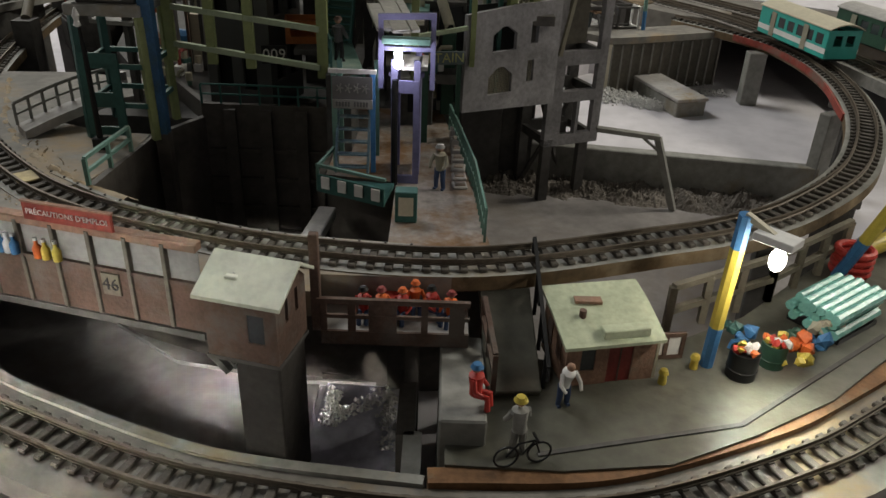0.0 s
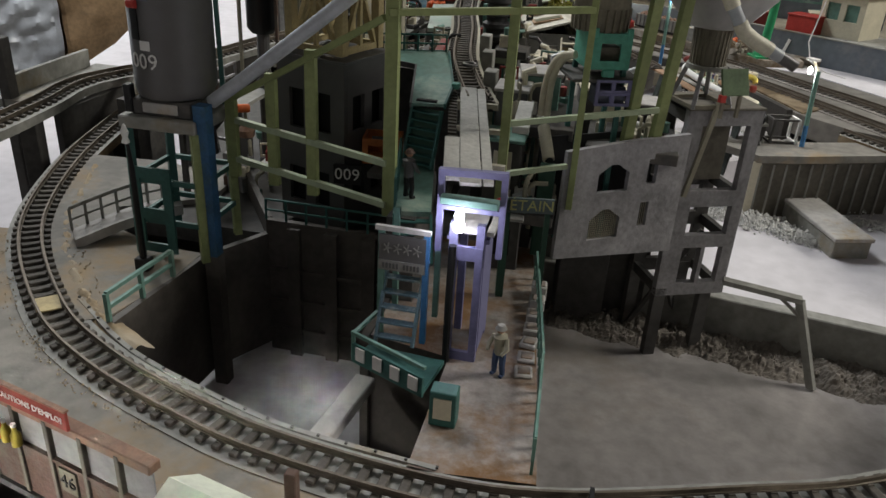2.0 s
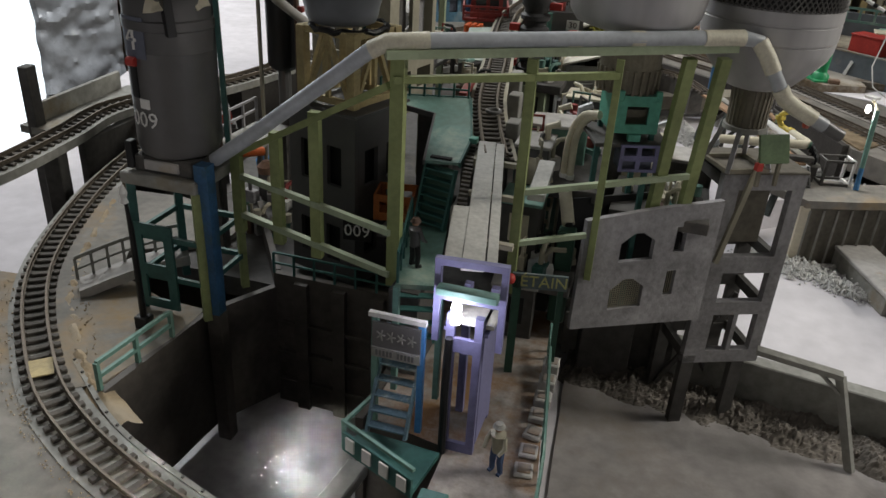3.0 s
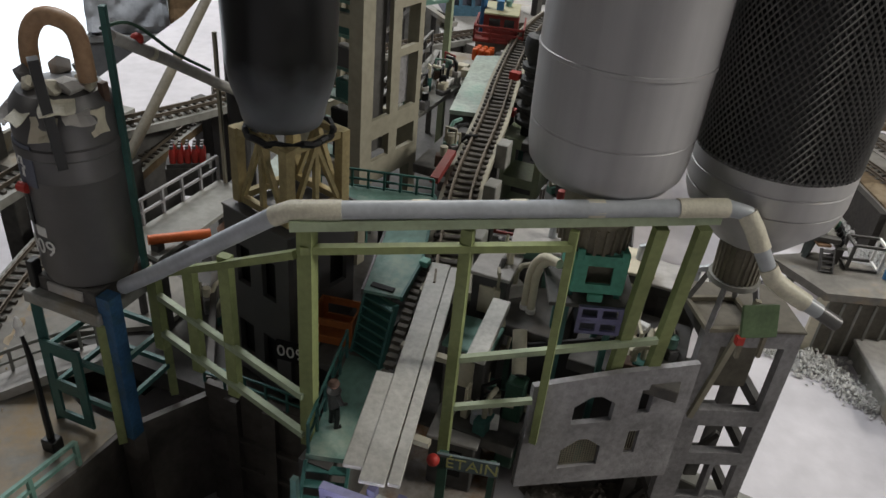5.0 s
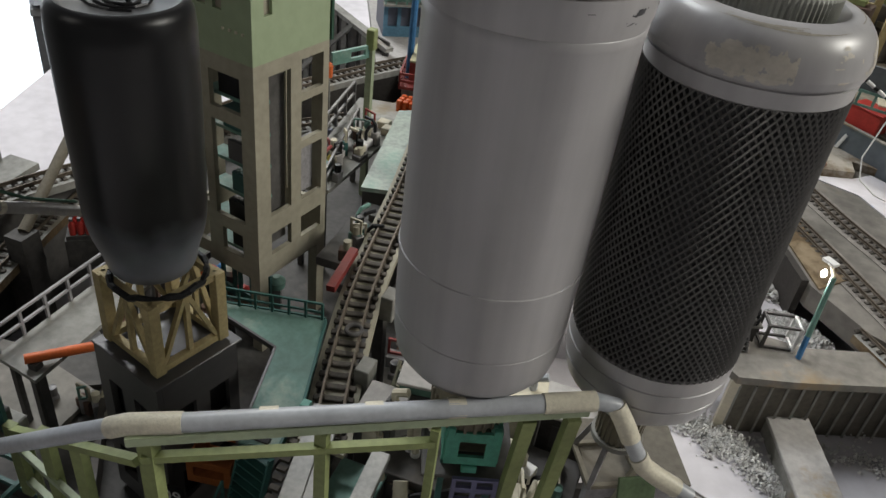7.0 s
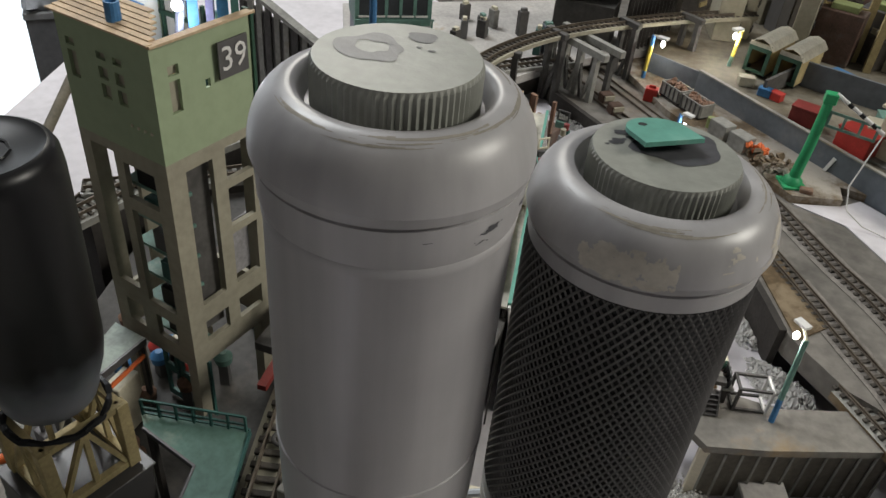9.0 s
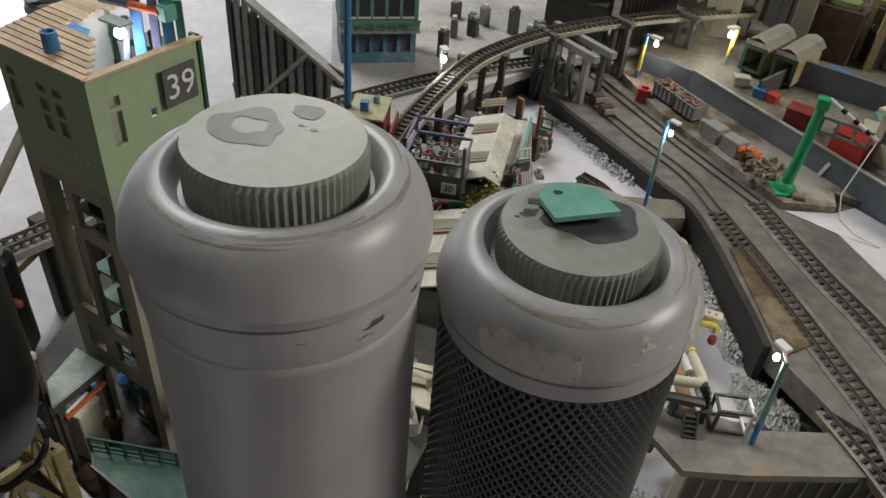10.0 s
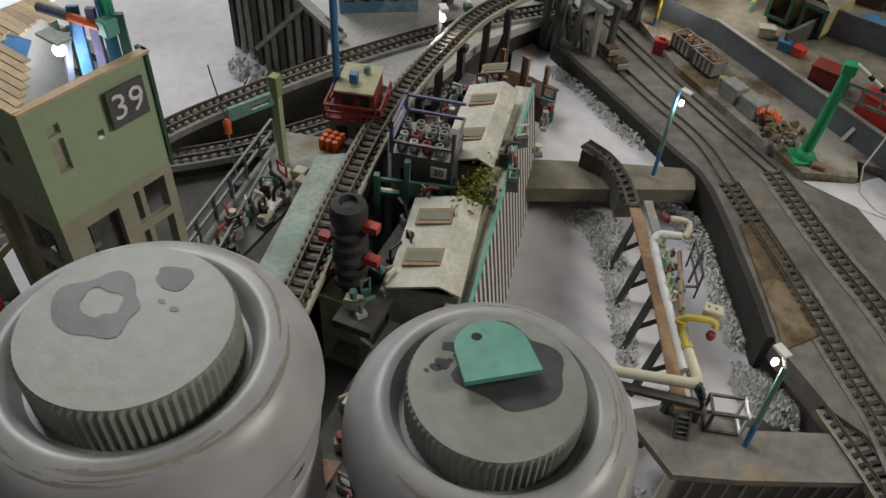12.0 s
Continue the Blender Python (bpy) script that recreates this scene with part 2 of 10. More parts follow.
M_YELLOW = mat("yellow_paint", (0.55, 0.43, 0.075), 0.45, vary=0.2, size=0.8, bump=0.1)
M_RED = mat("red_paint", (0.48, 0.045, 0.035), 0.5, vary=0.25, size=0.8, bump=0.1)
M_ORANGE = mat("orange_paint", (0.75, 0.16, 0.04), 0.5, vary=0.2, size=0.6)
M_ORANGEB = mat("barrel_orange", (0.6, 0.1, 0.015), 0.45, vary=0.25, size=0.5)
M_CABROOF = mat("dusty_tan_roof", (0.42, 0.4, 0.25), 0.6, vary=0.3, size=1, bump=0.15)
M_TEALG = mat("dusty_teal_paint", (0.09, 0.21, 0.175), 0.55, vary=0.35, size=1, bump=0.1, stain=(0.24, 0.28, 0.22), stain_at=0.64)
M_CRATE = mat("dull_orange_paint", (0.4, 0.12, 0.03), 0.6, vary=0.3, size=0.8, bump=0.1)
M_KERB = mat("brown_kerb", (0.24, 0.125, 0.06), 0.8, vary=0.45, size=1, bump=0.3, stain=(0.2, 0.17, 0.12), stain_at=0.58)
M_TRAM = mat("turquoise_enamel", (0.05, 0.42, 0.36), 0.35, vary=0.15, size=2, bump=0.05)
M_GREEN = mat("bright_green_paint", (0.03, 0.33, 0.13), 0.45, vary=0.2, size=1)
M_BUSH = mat("foliage", (0.26, 0.25, 0.04), 0.8, vary=0.5, size=0.4, bump=0.6)
M_GLASS = mat("dusty_window_glass", (0.05, 0.055, 0.06), 0.15, vary=0.2, size=0.8, bump=0.0, spec=0.6)
M_SKIN = mat("figure_flesh", (0.36, 0.21, 0.14), 0.6, vary=0.1)
M_BLUEC = mat("blue_cloth", (0.05, 0.08, 0.16), 0.7, vary=0.2)
M_BULB = glow("lit_bulb", (1.0, 0.97, 0.93), 25.0)
M_BULBC = glow("lit_cool_bulb", (0.88, 0.88, 1.0), 25.0)
M_ROOM = mat("room_wall_paint", (0.25, 0.25, 0.255), 0.9, vary=0.1, size=60)
M_FLOORR = mat("room_floor", (0.2, 0.18, 0.16), 0.7, vary=0.2, size=40)
M_GREEND = mat("dark_green_paint", (0.035, 0.09, 0.06), 0.5, vary=0.25, size=1)
M_NPLATE = mat("blue_grey_plate", (0.12, 0.13, 0.17), 0.5, vary=0.2, size=1)
M_CARTON = mat("grey_carton", (0.2, 0.2, 0.205), 0.75, vary=0.25, size=8, bump=0.1)
M_CARTONT = mat("carton_edge", (0.3, 0.3, 0.3), 0.7, vary=0.2, size=8)
M_DAYLIGHT = bpy.data.materials.new("window_daylight")
M_DAYLIGHT.use_nodes = True
M_DAYLIGHT.node_tree.nodes["Principled BSDF"].inputs["Emission Color"].default_value = (0.84, 0.92, 1.0, 1)
M_DAYLIGHT.node_tree.nodes["Principled BSDF"].inputs["Emission Strength"].default_value = 1.05
M_SIGNG = mat("grey_green_sign", (0.13, 0.17, 0.17), 0.5, vary=0.25, size=1)
M_SIGNY = mat("faded_yellow_letters", (0.5, 0.5, 0.2), 0.6, vary=0.25, size=0.5)
M_WORNRED = mat("worn_dull_red", (0.3, 0.055, 0.04), 0.75, vary=0.4, size=1, bump=0.3, stain=(0.16, 0.1, 0.08), stain_at=0.56)
M_WRAP = mat("clear_wrap_bundle", (0.5, 0.52, 0.56), 0.24, vary=0.25, size=6, bump=0.35, spec=0.6, fine=4)
M_TURQ = mat("mint_plastic_bundle", (0.26, 0.62, 0.55), 0.25, vary=0.35, size=0.8, bump=0.5, spec=0.6)


# ---- mesh helpers (all lengths in centimetres) ----
ORIGIN = {}


def thing(name, x, y, z, label="", category="", group="", kind="", rz=0.0):
    ob = new(name)
    ob.empty_display_size = 0.005
    ob.matrix_world = pose(x * CM, y * CM, z * CM, 0, 0, rz)
    ORIGIN[ob.name] = Vector((x, y, z))
    return tagged(ob, label, category, group, kind)


def mesh_of(name, bm, mats):
    bmesh.ops.recalc_face_normals(bm, faces=bm.faces)
    bmesh.ops.scale(bm, vec=(CM, CM, CM), verts=bm.verts)
    me = bpy.data.meshes.new(name)
    bm.to_mesh(me)
    bm.free()
    for m in mats if isinstance(mats, (list, tuple)) else [mats]:
        me.materials.append(m)
    return me


def smooth(me, angle=40):
    me.shade_smooth()
    me.set_sharp_from_angle(angle=radians(angle))


def part(name, bm, mats, parent, label="", at=None, soft=False):
    """Links a bmesh, given in the parent's own axes, as one mesh object under it. at: where the geometry's zero lies."""
    me = mesh_of(name, bm, mats)
    if soft:
        smooth(me)
    ob = new(name, me)
    ob.parent = parent
    if at is not None:
        ob.location = Vector(at) * CM
    return tagged(ob, label)


def solid(name, bm, mats, label, category="", kind="", group="", soft=False):
    """A top-level thing of one mesh, in the world's axes."""
    c = Vector((0, 0, 0))
    zs = min(v.co.z for v in bm.verts)
    for v in bm.verts:
        c += v.co
    c /= len(bm.verts)
    c.z = zs
    for v in bm.verts:
        v.co -= c
    me = mesh_of(name, bm, mats)
    if soft:
        smooth(me)
    ob = new(name, me)
    ob.location = c * CM
    return tagged(ob, label, category, group, kind)


def B():
    return bmesh.new()


def box(bm, x0, y0, z0, x1, y1, z1, bevel=0.0, mi=0):
    vs = [bm.verts.new((x, y, z)) for z in (z0, z1) for x, y in ((x0, y0), (x1, y0), (x1, y1), (x0, y1))]
    fs = [bm.faces.new([vs[i] for i in f]) for f in ((3, 2, 1, 0), (4, 5, 6, 7), (0, 1, 5, 4), (1, 2, 6, 5), (2, 3, 7, 6), (3, 0, 4, 7))]
    for f in fs:
        f.material_index = mi
    if bevel:
        es = {e for f in fs for e in f.edges}
        bmesh.ops.bevel(bm, geom=list(es), offset=bevel, segments=1, affect="EDGES")
    return bm


def beam(bm, p, q, w, h=None, bevel=0.0, mi=0):
    """A bar of width w and height h from p to q."""
    h = h or w
    p, q = Vector(p), Vector(q)
    d = (q - p).normalized()
    s = d.cross(Vector((0, 0, 1)))
    s = Vector((1, 0, 0)) if s.length < 1e-3 else s.normalized()
    u = s.cross(d)
    vs = [bm.verts.new(o + a * s * w / 2 + b * u * h / 2) for o in (p, q) for a, b in ((-1, -1), (1, -1), (1, 1), (-1, 1))]
    fs = [bm.faces.new([vs[i] for i in f]) for f in ((3, 2, 1, 0), (4, 5, 6, 7), (0, 1, 5, 4), (1, 2, 6, 5), (2, 3, 7, 6), (3, 0, 4, 7))]
    for f in fs:
        f.material_index = mi
    if bevel:
        bmesh.ops.bevel(bm, geom=list({e for f in fs for e in f.edges}), offset=bevel, segments=1, affect="EDGES")
    return bm


def tube(bm, pts, r, seg=10, mi=0, cap=True):
    pts = [Vector(p) for p in pts]
    rings = []
    side = None
    for i, p in enumerate(pts):
        d = (pts[min(i + 1, len(pts) - 1)] - pts[max(i - 1, 0)]).normalized()
        if side is None:
            side = d.cross(Vector((0, 0, 1)))
            side = Vector((1, 0, 0)) if side.length < 1e-3 else side.normalized()
        side = (side - d * side.dot(d)).normalized()
        up = d.cross(side)
        rr = r[i] if isinstance(r, (list, tuple)) else r
        rings.append([bm.verts.new(p + rr * (math.cos(2 * math.pi * k / seg) * side + math.sin(2 * math.pi * k / seg) * up)) for k in range(seg)])
    for a, b in zip(rings, rings[1:]):
        for k in range(seg):
            bm.faces.new((a[k], a[(k + 1) % seg], b[(k + 1) % seg], b[k])).material_index = mi
    if cap:
        bm.faces.new(rings[0][::-1]).material_index = mi
        bm.faces.new(rings[-1]).material_index = mi
    return bm


def lathe(bm, prof, x=0, y=0, seg=48, mi=0, mfun=None):
    """Turns a profile of (radius, height) round the upright axis at x, y."""
    rings = []
    for r, z in prof:
        if r < 1e-4:
            rings.append([bm.verts.new((x, y, z))])
        else:
            rings.append([bm.verts.new((x + r * math.cos(2 * math.pi * k / seg), y + r * math.sin(2 * math.pi * k / seg), z)) for k in range(seg)])
    for i, (a, b) in enumerate(zip(rings, rings[1:])):
        for k in range(seg):
            j = (k + 1) % seg
            if len(a) == 1 and len(b) == 1:
                continue
            f = bm.faces.new((a[0], b[j], b[k]) if len(a) == 1 else (a[k], a[j], b[0]) if len(b) == 1 else (a[k], a[j], b[j], b[k]))
            f.material_index = mfun(i) if mfun else mi
    return bm


def slab(bm, poly, z0, z1, mi=0):
    lo = [bm.verts.new((x, y, z0)) for x, y in poly]
    hi = [bm.verts.new((x, y, z1)) for x, y in poly]
    bm.faces.new(lo[::-1]).material_index = mi
    bm.faces.new(hi).material_index = mi
    n = len(poly)
    for i in range(n):
        bm.faces.new((lo[i], lo[(i + 1) % n], hi[(i + 1) % n], hi[i])).material_index = mi
    return bm


def spline(pts, step=0.5):
    """Points at even steps along a smooth line through pts (2 or 3 coordinates)."""
    P = [Vector((*p, 0)) if len(p) == 2 else Vector(p) for p in pts]
    P = [2 * P[0] - P[1]] + P + [2 * P[-1] - P[-2]]
    fine = []
    for i in range(1, len(P) - 2):
        for k in range(24):
            t = k / 24
            a, b, c, d = P[i - 1], P[i], P[i + 1], P[i + 2]
            fine.append(0.5 * (2 * b + (c - a) * t + (2 * a - 5 * b + 4 * c - d) * t * t + (3 * b - a - 3 * c + d) * t ** 3))
    fine.append(P[-2])
    out, left = [fine[0]], step
    for a, b in zip(fine, fine[1:]):
        L = (b - a).length
        while L >= left:
            a = a + (b - a) * (left / L)
            out.append(a.copy())
            L -= left
            left = step
        left -= L
    return out


def normals(line):
    out = []
    for i in range(len(line)):
        d = line[min(i + 1, len(line) - 1)] - line[max(i - 1, 0)]
        out.append(Vector((-d.y, d.x, 0)).normalized())
    return out


def ribbon(bm, line, a, b, z0, z1, mi=0):
    """A strip along a line, from a to b across it (left is plus), z0 and z1 over the line's own height."""
    ns = normals(line)
    rows = [[bm.verts.new(p + n * s + Vector((0, 0, z))) for s, z in ((a, z0), (b, z0), (b, z1), (a, z1))] for p, n in zip(line, ns)]
    for u, v in zip(rows, rows[1:]):
        for k in range(4):
            bm.faces.new((u[k], u[(k + 1) % 4], v[(k + 1) % 4], v[k])).material_index = mi
    bm.faces.new(rows[0][::-1])
    bm.faces.new(rows[-1])
    return bm


def rough(bm, amount, scale, seed=0.0, zonly=False):
    for v in bm.verts:
        n = noise.noise_vector(v.co * scale + Vector((seed, seed * 2, seed * 3)))
        v.co += Vector((0, 0, n.z)) * amount if zonly else n * amount


def rubble_chunk(bm, p, s):
    """A small broken lump of eight faces."""
    j = lambda: random.uniform(0.6, 1.25) * s
    v = [bm.verts.new(p + Vector(o)) for o in ((j(), random.uniform(-0.3, 0.3) * s, 0), (0, j(), random.uniform(-0.3, 0.3) * s), (-j(), 0, 0), (random.uniform(-0.3, 0.3) * s, -j(), 0), (0, 0, j()), (0, 0, -j() * 0.7))]
    for i in range(4):
        bm.faces.new((v[i], v[(i + 1) % 4], v[4]))
        bm.faces.new((v[(i + 1) % 4], v[i], v[5]))


def scrap_chunk(bm, p, s):
    """A rounded uneven lump."""
    r = bmesh.ops.create_icosphere(bm, subdivisions=1, radius=s, matrix=Matrix.Translation(p))
    for v in r["verts"]:
        v.co += Vector([random.uniform(-0.35, 0.35) * s for _ in range(3)])


def rubble(name, spots, n, smin, smax, label, material=None, piles=0.35):
    """Broken plaster heaped along a line of spots (x, y, z, spread)."""
    bm = B()
    for _ in range(n):
        i = random.uniform(0, len(spots) - 1.001)
        a, b, t = spots[int(i)], spots[int(i) + 1], i % 1
        x, y, z, w = [a[k] * (1 - t) + b[k] * t for k in range(4)]
        g, h = random.gauss(0, 0.5), random.random() ** 2
        s = random.uniform(smin, smax)
        rubble_chunk(bm, Vector((x + g * w, y + random.gauss(0, 0.4) * w, z + h * piles * max(0.0, 1 - abs(g)) + s * 0.5)), s)
    return solid(name, bm, material or M_RUBBLE, label, "rubble", "stuff")




def track(name, pts, label, group="railway tracks", zoff=0.0, step=0.62, sleepers=True, gauge=0.9, width=1.55, bed=None):
    """A narrow-gauge track: two rails and each sleeper, along a line of (x, y, z) at the sleepers' foot."""
    line = spline(pts, step)
    x, y, z = line[0]
    top = thing(name, x, y, z, label, "railway track", group)
    o = Vector((x, y, z))
    rel = [p - o for p in line]
    ns = normals(rel)
    if sleepers:
        bm = B()
        box(bm, -0.14, -width / 2, 0.0, 0.14, width / 2, 0.15, 0.03)
        for s in (-1, 1):
            box(bm, -0.10, s * gauge / 2 - 0.13, 0.15, 0.10, s * gauge / 2 + 0.13, 0.19)
        me = mesh_of("sleeper", bm, M_SLEEP)
        for p, n in zip(rel, ns):
            ob = new("sleeper", me)
            ob.parent = top
            ob.location = p * CM
            ob.rotation_euler = (0, 0, math.atan2(-n.x, n.y) + random.uniform(-0.03, 0.03))
    for s in (-1, 1):
        bm = B()
        c = s * gauge / 2
        h = 0.19 if sleepers else 0.0
        sec = ((-0.065, -0.02), (0.065, -0.02), (0.065, 0.03), (0.025, 0.05), (0.025, 0.14), (0.042, 0.15), (0.042, 0.2), (-0.042, 0.2), (-0.042, 0.15), (-0.025, 0.14), (-0.025, 0.05), (-0.065, 0.03))
        rows = [[bm.verts.new(p + Vector((n.x, n.y, 0)) * (c + u) + Vector((0, 0, h + w_))) for u, w_ in sec] for p, n in zip(rel, ns)]
        for r0, r1 in zip(rows, rows[1:]):
            for k in range(12):
                bm.faces.new((r0[k], r0[(k + 1) % 12], r1[(k + 1) % 12], r1[k]))
        bm.faces.new(rows[0]), bm.faces.new(rows[-1])
        part("rail", bm, M_RAIL, top)
    return line


def words(text, size, depth=0.02):
    """A bmesh of flat letters lying in the plane y = 0, centred, facing -y."""
    cu = bpy.data.curves.new("letters", "FONT")
    cu.body, cu.size, cu.extrude, cu.align_x, cu.align_y = text, size, depth / 2, "CENTER", "CENTER"
    cu.resolution_u = 2
    ob = bpy.data.objects.new("letters", cu)
    scene.collection.objects.link(ob)
    me = bpy.data.meshes.new_from_object(ob.evaluated_get(bpy.context.evaluated_depsgraph_get()))
    bm = B()
    bm.from_mesh(me)
    bpy.data.objects.remove(ob)
    bpy.data.curves.remove(cu)
    bpy.data.meshes.remove(me)
    bmesh.ops.rotate(bm, verts=bm.verts, cent=(0, 0, 0), matrix=Matrix.Rotation(math.pi / 2, 3, "X"))
    return bm


def holed(bm, x0, z0, x1, z1, holes, y0, y1, mi=0):
    """An upright wall in the xz plane between y0 and y1 with rectangular openings (x0, z0, x1, z1) through it."""
    xs = sorted({x0, x1, *[v for h in holes for v in (h[0], h[2])]})
    zs = sorted({z0, z1, *[v for h in holes for v in (h[1], h[3])]})
    keep = {}
    for i in range(len(xs) - 1):
        for j in range(len(zs) - 1):
            cx, cz = (xs[i] + xs[i + 1]) / 2, (zs[j] + zs[j + 1]) / 2
            keep[i, j] = not any(h[0] < cx < h[2] and h[1] < cz < h[3] for h in holes)
    V = {}

    def v(i, j, y):
        if (i, j, y) not in V:
            V[i, j, y] = bm.verts.new((xs[i], y, zs[j]))
        return V[i, j, y]

    for (i, j), k in keep.items():
        if not k:
            continue
        bm.faces.new((v(i, j, y0), v(i + 1, j, y0), v(i + 1, j + 1, y0), v(i, j + 1, y0))).material_index = mi
        bm.faces.new((v(i, j + 1, y1), v(i + 1, j + 1, y1), v(i + 1, j, y1), v(i, j, y1))).material_index = mi
        for di, dj, a, b in ((-1, 0, (0, 0), (0, 1)), (1, 0, (1, 1), (1, 0)), (0, -1, (1, 0), (0, 0)), (0, 1, (0, 1), (1, 1))):
            if not keep.get((i + di, j + dj), False):
                bm.faces.new((v(i + a[0], j + a[1], y0), v(i + b[0], j + b[1], y0), v(i + b[0], j + b[1], y1), v(i + a[0], j + a[1], y1))).material_index = mi
    return bm


def turned(bm, x, y, rz, z=0.0):
    """Moves a bmesh built at the origin to x, y, z, turned by rz degrees."""
    bmesh.ops.transform(bm, matrix=Matrix.Translation((x, y, z)) @ Matrix.Rotation(radians(rz), 4, "Z"), verts=bm.verts)
    return bm


def railing(name, pts, h, material, label, step=1.0, w=0.09, group=""):
    """Posts and two bars along a line of (x, y, z) points."""
    o = Vector(pts[0])
    top = thing(name, *o, label, "railing", group)
    P = [Vector(p) - o for p in pts]
    for a, b in zip(P, P[1:]):
        for k in (0.5, 1.0):
            part("bar", beam(B(), a + Vector((0, 0, h * k)), b + Vector((0, 0, h * k)), w * 0.9, w * 0.9), material, top)
        n = max(1, round((b - a).length / step))
        for i in range(n + (b is P[-1])):
            p = a.lerp(b, i / n)
            part("post", beam(B(), p, p + Vector((0, 0, h)), w), material, top)
    return top


def stairs(name, a, b, w, n, material, label, side_h=0.25):
    """A flight from a up to b: two strings and n treads."""
    a, b = Vector(a), Vector(b)
    top = thing(name, *a, label, "stairs")
    d = b - a
    s = Vector((d.y, -d.x, 0)).normalized()
    for k in (-1, 1):
        part("string", beam(B(), s * k * w / 2, d + s * k * w / 2, 0.1, side_h), material, top)
    f = Vector((d.x, d.y, 0)).normalized()
    for i in range(n):
        c = d * ((i + 0.5) / n)
        part("tread", beam(B(), c - s * w / 2, c + s * w / 2, 0.32, 0.06), material, top)
    return top


# ---- the room round the layout ----
solid("ground", slab(B(), [(-33, -120), (260, -120), (260, 330), (-150, 330), (-71, 96), (-60, 70), (-50.7, 40.2), (-42, 10), (-36, -12)], -3, 0), M_WHITE, "white plaster-covered base board of the layout", "base board", "structure")
for nm, bx in (("wall_north", (-262, 330, -95, 262, 334, 190)), ("wall_south", (-262, -184, -95, 262, -180, 190)),
               ("wall_east", (262, -184, -95, 266, 334, 190)), ("wall_west", (-266, -184, -95, -262, 334, 190))):
    solid(nm, box(B(), *bx), M_ROOM, "plain grey painted room wall", "wall", "structure")
solid("floor", box(B(), -266, -184, -99, 266, 334, -95), M_FLOORR, "dull brown room floor", "floor", "structure")
solid("ceiling", box(B(), -266, -184, 190, 266, 334, 194), M_ROOM, "plain grey room ceiling", "ceiling", "structure")

# ---- loop line and its bed ----
LOOP = [(-30.0, 36.0), (-28.8, 28.5), (-27.2, 21.4), (-25.1, 14.4), (-21.5, 7.0), (-16.4, 1.4), (-12.5, -1.2), (-8.1, -2.9), (-5.0, -3.7), (-0.2, -4.2), (3.5, -3.75), (8.4, -2.1),
        (11.6, -0.9), (15.4, 1.5), (20.1, 6.4), (24.1, 14.1), (26.1, 22.3), (26.0, 29.7), (23.9, 34.8), (20.0, 40.2)]
ZL = 6.5
loop_line = spline([(x, y, ZL) for x, y in LOOP], 0.8)
bm = ribbon(B(), loop_line, -1.0, 1.0, -0.55, 0.0)
bm.normal_update()
# dark brown sides hold both the edge's own brown and its shadow
for f in bm.faces:
    f.material_index = 0 if abs(f.normal.z) > 0.5 else 1
solid("loop_bed", bm, [M_CONC, M_BOARD], "grey concrete bed carrying the loop line", "track bed", "structure")
track("loop_track", [(x, y, ZL) for x, y in LOOP], "narrow-gauge loop track with brown rails on dark sleepers")
# inner kerb with stubs along the pit
o = spline([(x, y, ZL) for x, y in LOOP[5:10]], 0.95)
bm = ribbon(B(), o, 1.02, 1.2, -0.9, 0.04)
solid("loop_kerb", bm, M_CONC, "pale concrete kerb along the inside of the loop", "kerb", "structure")
bm = B()
for p, n in zip(o, normals(o)):
    q = p + n * 1.11
    box(bm, q.x - 0.04, q.y - 0.04, q.z + 0.03, q.x + 0.04, q.y + 0.04, q.z + 0.1)
solid("kerb_studs", bm, M_CONCD, "small dark studs along the kerb", "stud", "stuff")
# piers under the loop on its far-reaching sides
pier = None
for (x, y) in ((-27.6, 23.0), (-26.0, 17.0), (-23.5, 10.6), (14.0, 0.4), (18.6, 4.6), (22.6, 10.8), (25.4, 18.5)):
    if pier is None:
        pier = thing("viaduct_pier", x, y, 0, "dark timber pier under the loop line", "pier", "loop piers")
        part("column", box(B(), -0.45, -0.6, 0, 0.45, 0.6, 5.5, 0.06), M_CONCD, pier)
        part("cap", box(B(), -0.6, -0.95, 5.5, 0.6, 0.95, 5.94, 0.05), M_CONCD, pier)
    else:
        copy_thing(pier, pose(x * CM, y * CM, 0, 0, 0, random.uniform(-30, 30)))

# decks at the level of the loop
deck = [(-12.5, -1.2), (-8.1, -2.9), (-5.0, -3.7), (-0.2, -4.2), (1.0, -4.3), (1.0, -5.2), (-3.4, -5.2), (-3.4, -6.3), (-7.0, -6.5), (-14.4, -4.6), (-30, -1.0), (-30, 6), (-21.5, 7.0), (-16.4, 1.4)]
bm = slab(B(), deck, ZL - 1.0, ZL - 0.04)
solid("deck_west", bm, M_DECK, "pale stained concrete deck outside the loop", "deck", "structure")
bm = slab(B(), [(-25.3, 16.5), (-22.5, 9.5), (-18.5, 4.0), (-14.7, 0.9), (-13.95, 1.5), (-13.35, 4.8), (-13.3, 7.2), (-15.5, 7.3), (-18.5, 8.5), (-19.5, 10.5), (-16, 13), (-16, 16), (-21, 17)], ZL - 0.25, ZL + 0.02)
rough(bm, 0.03, 0.6, 2, True)
solid("deck_inner", bm, M_DECK, "tan stained concrete ground inside the loop", "deck", "structure")
bm = B()
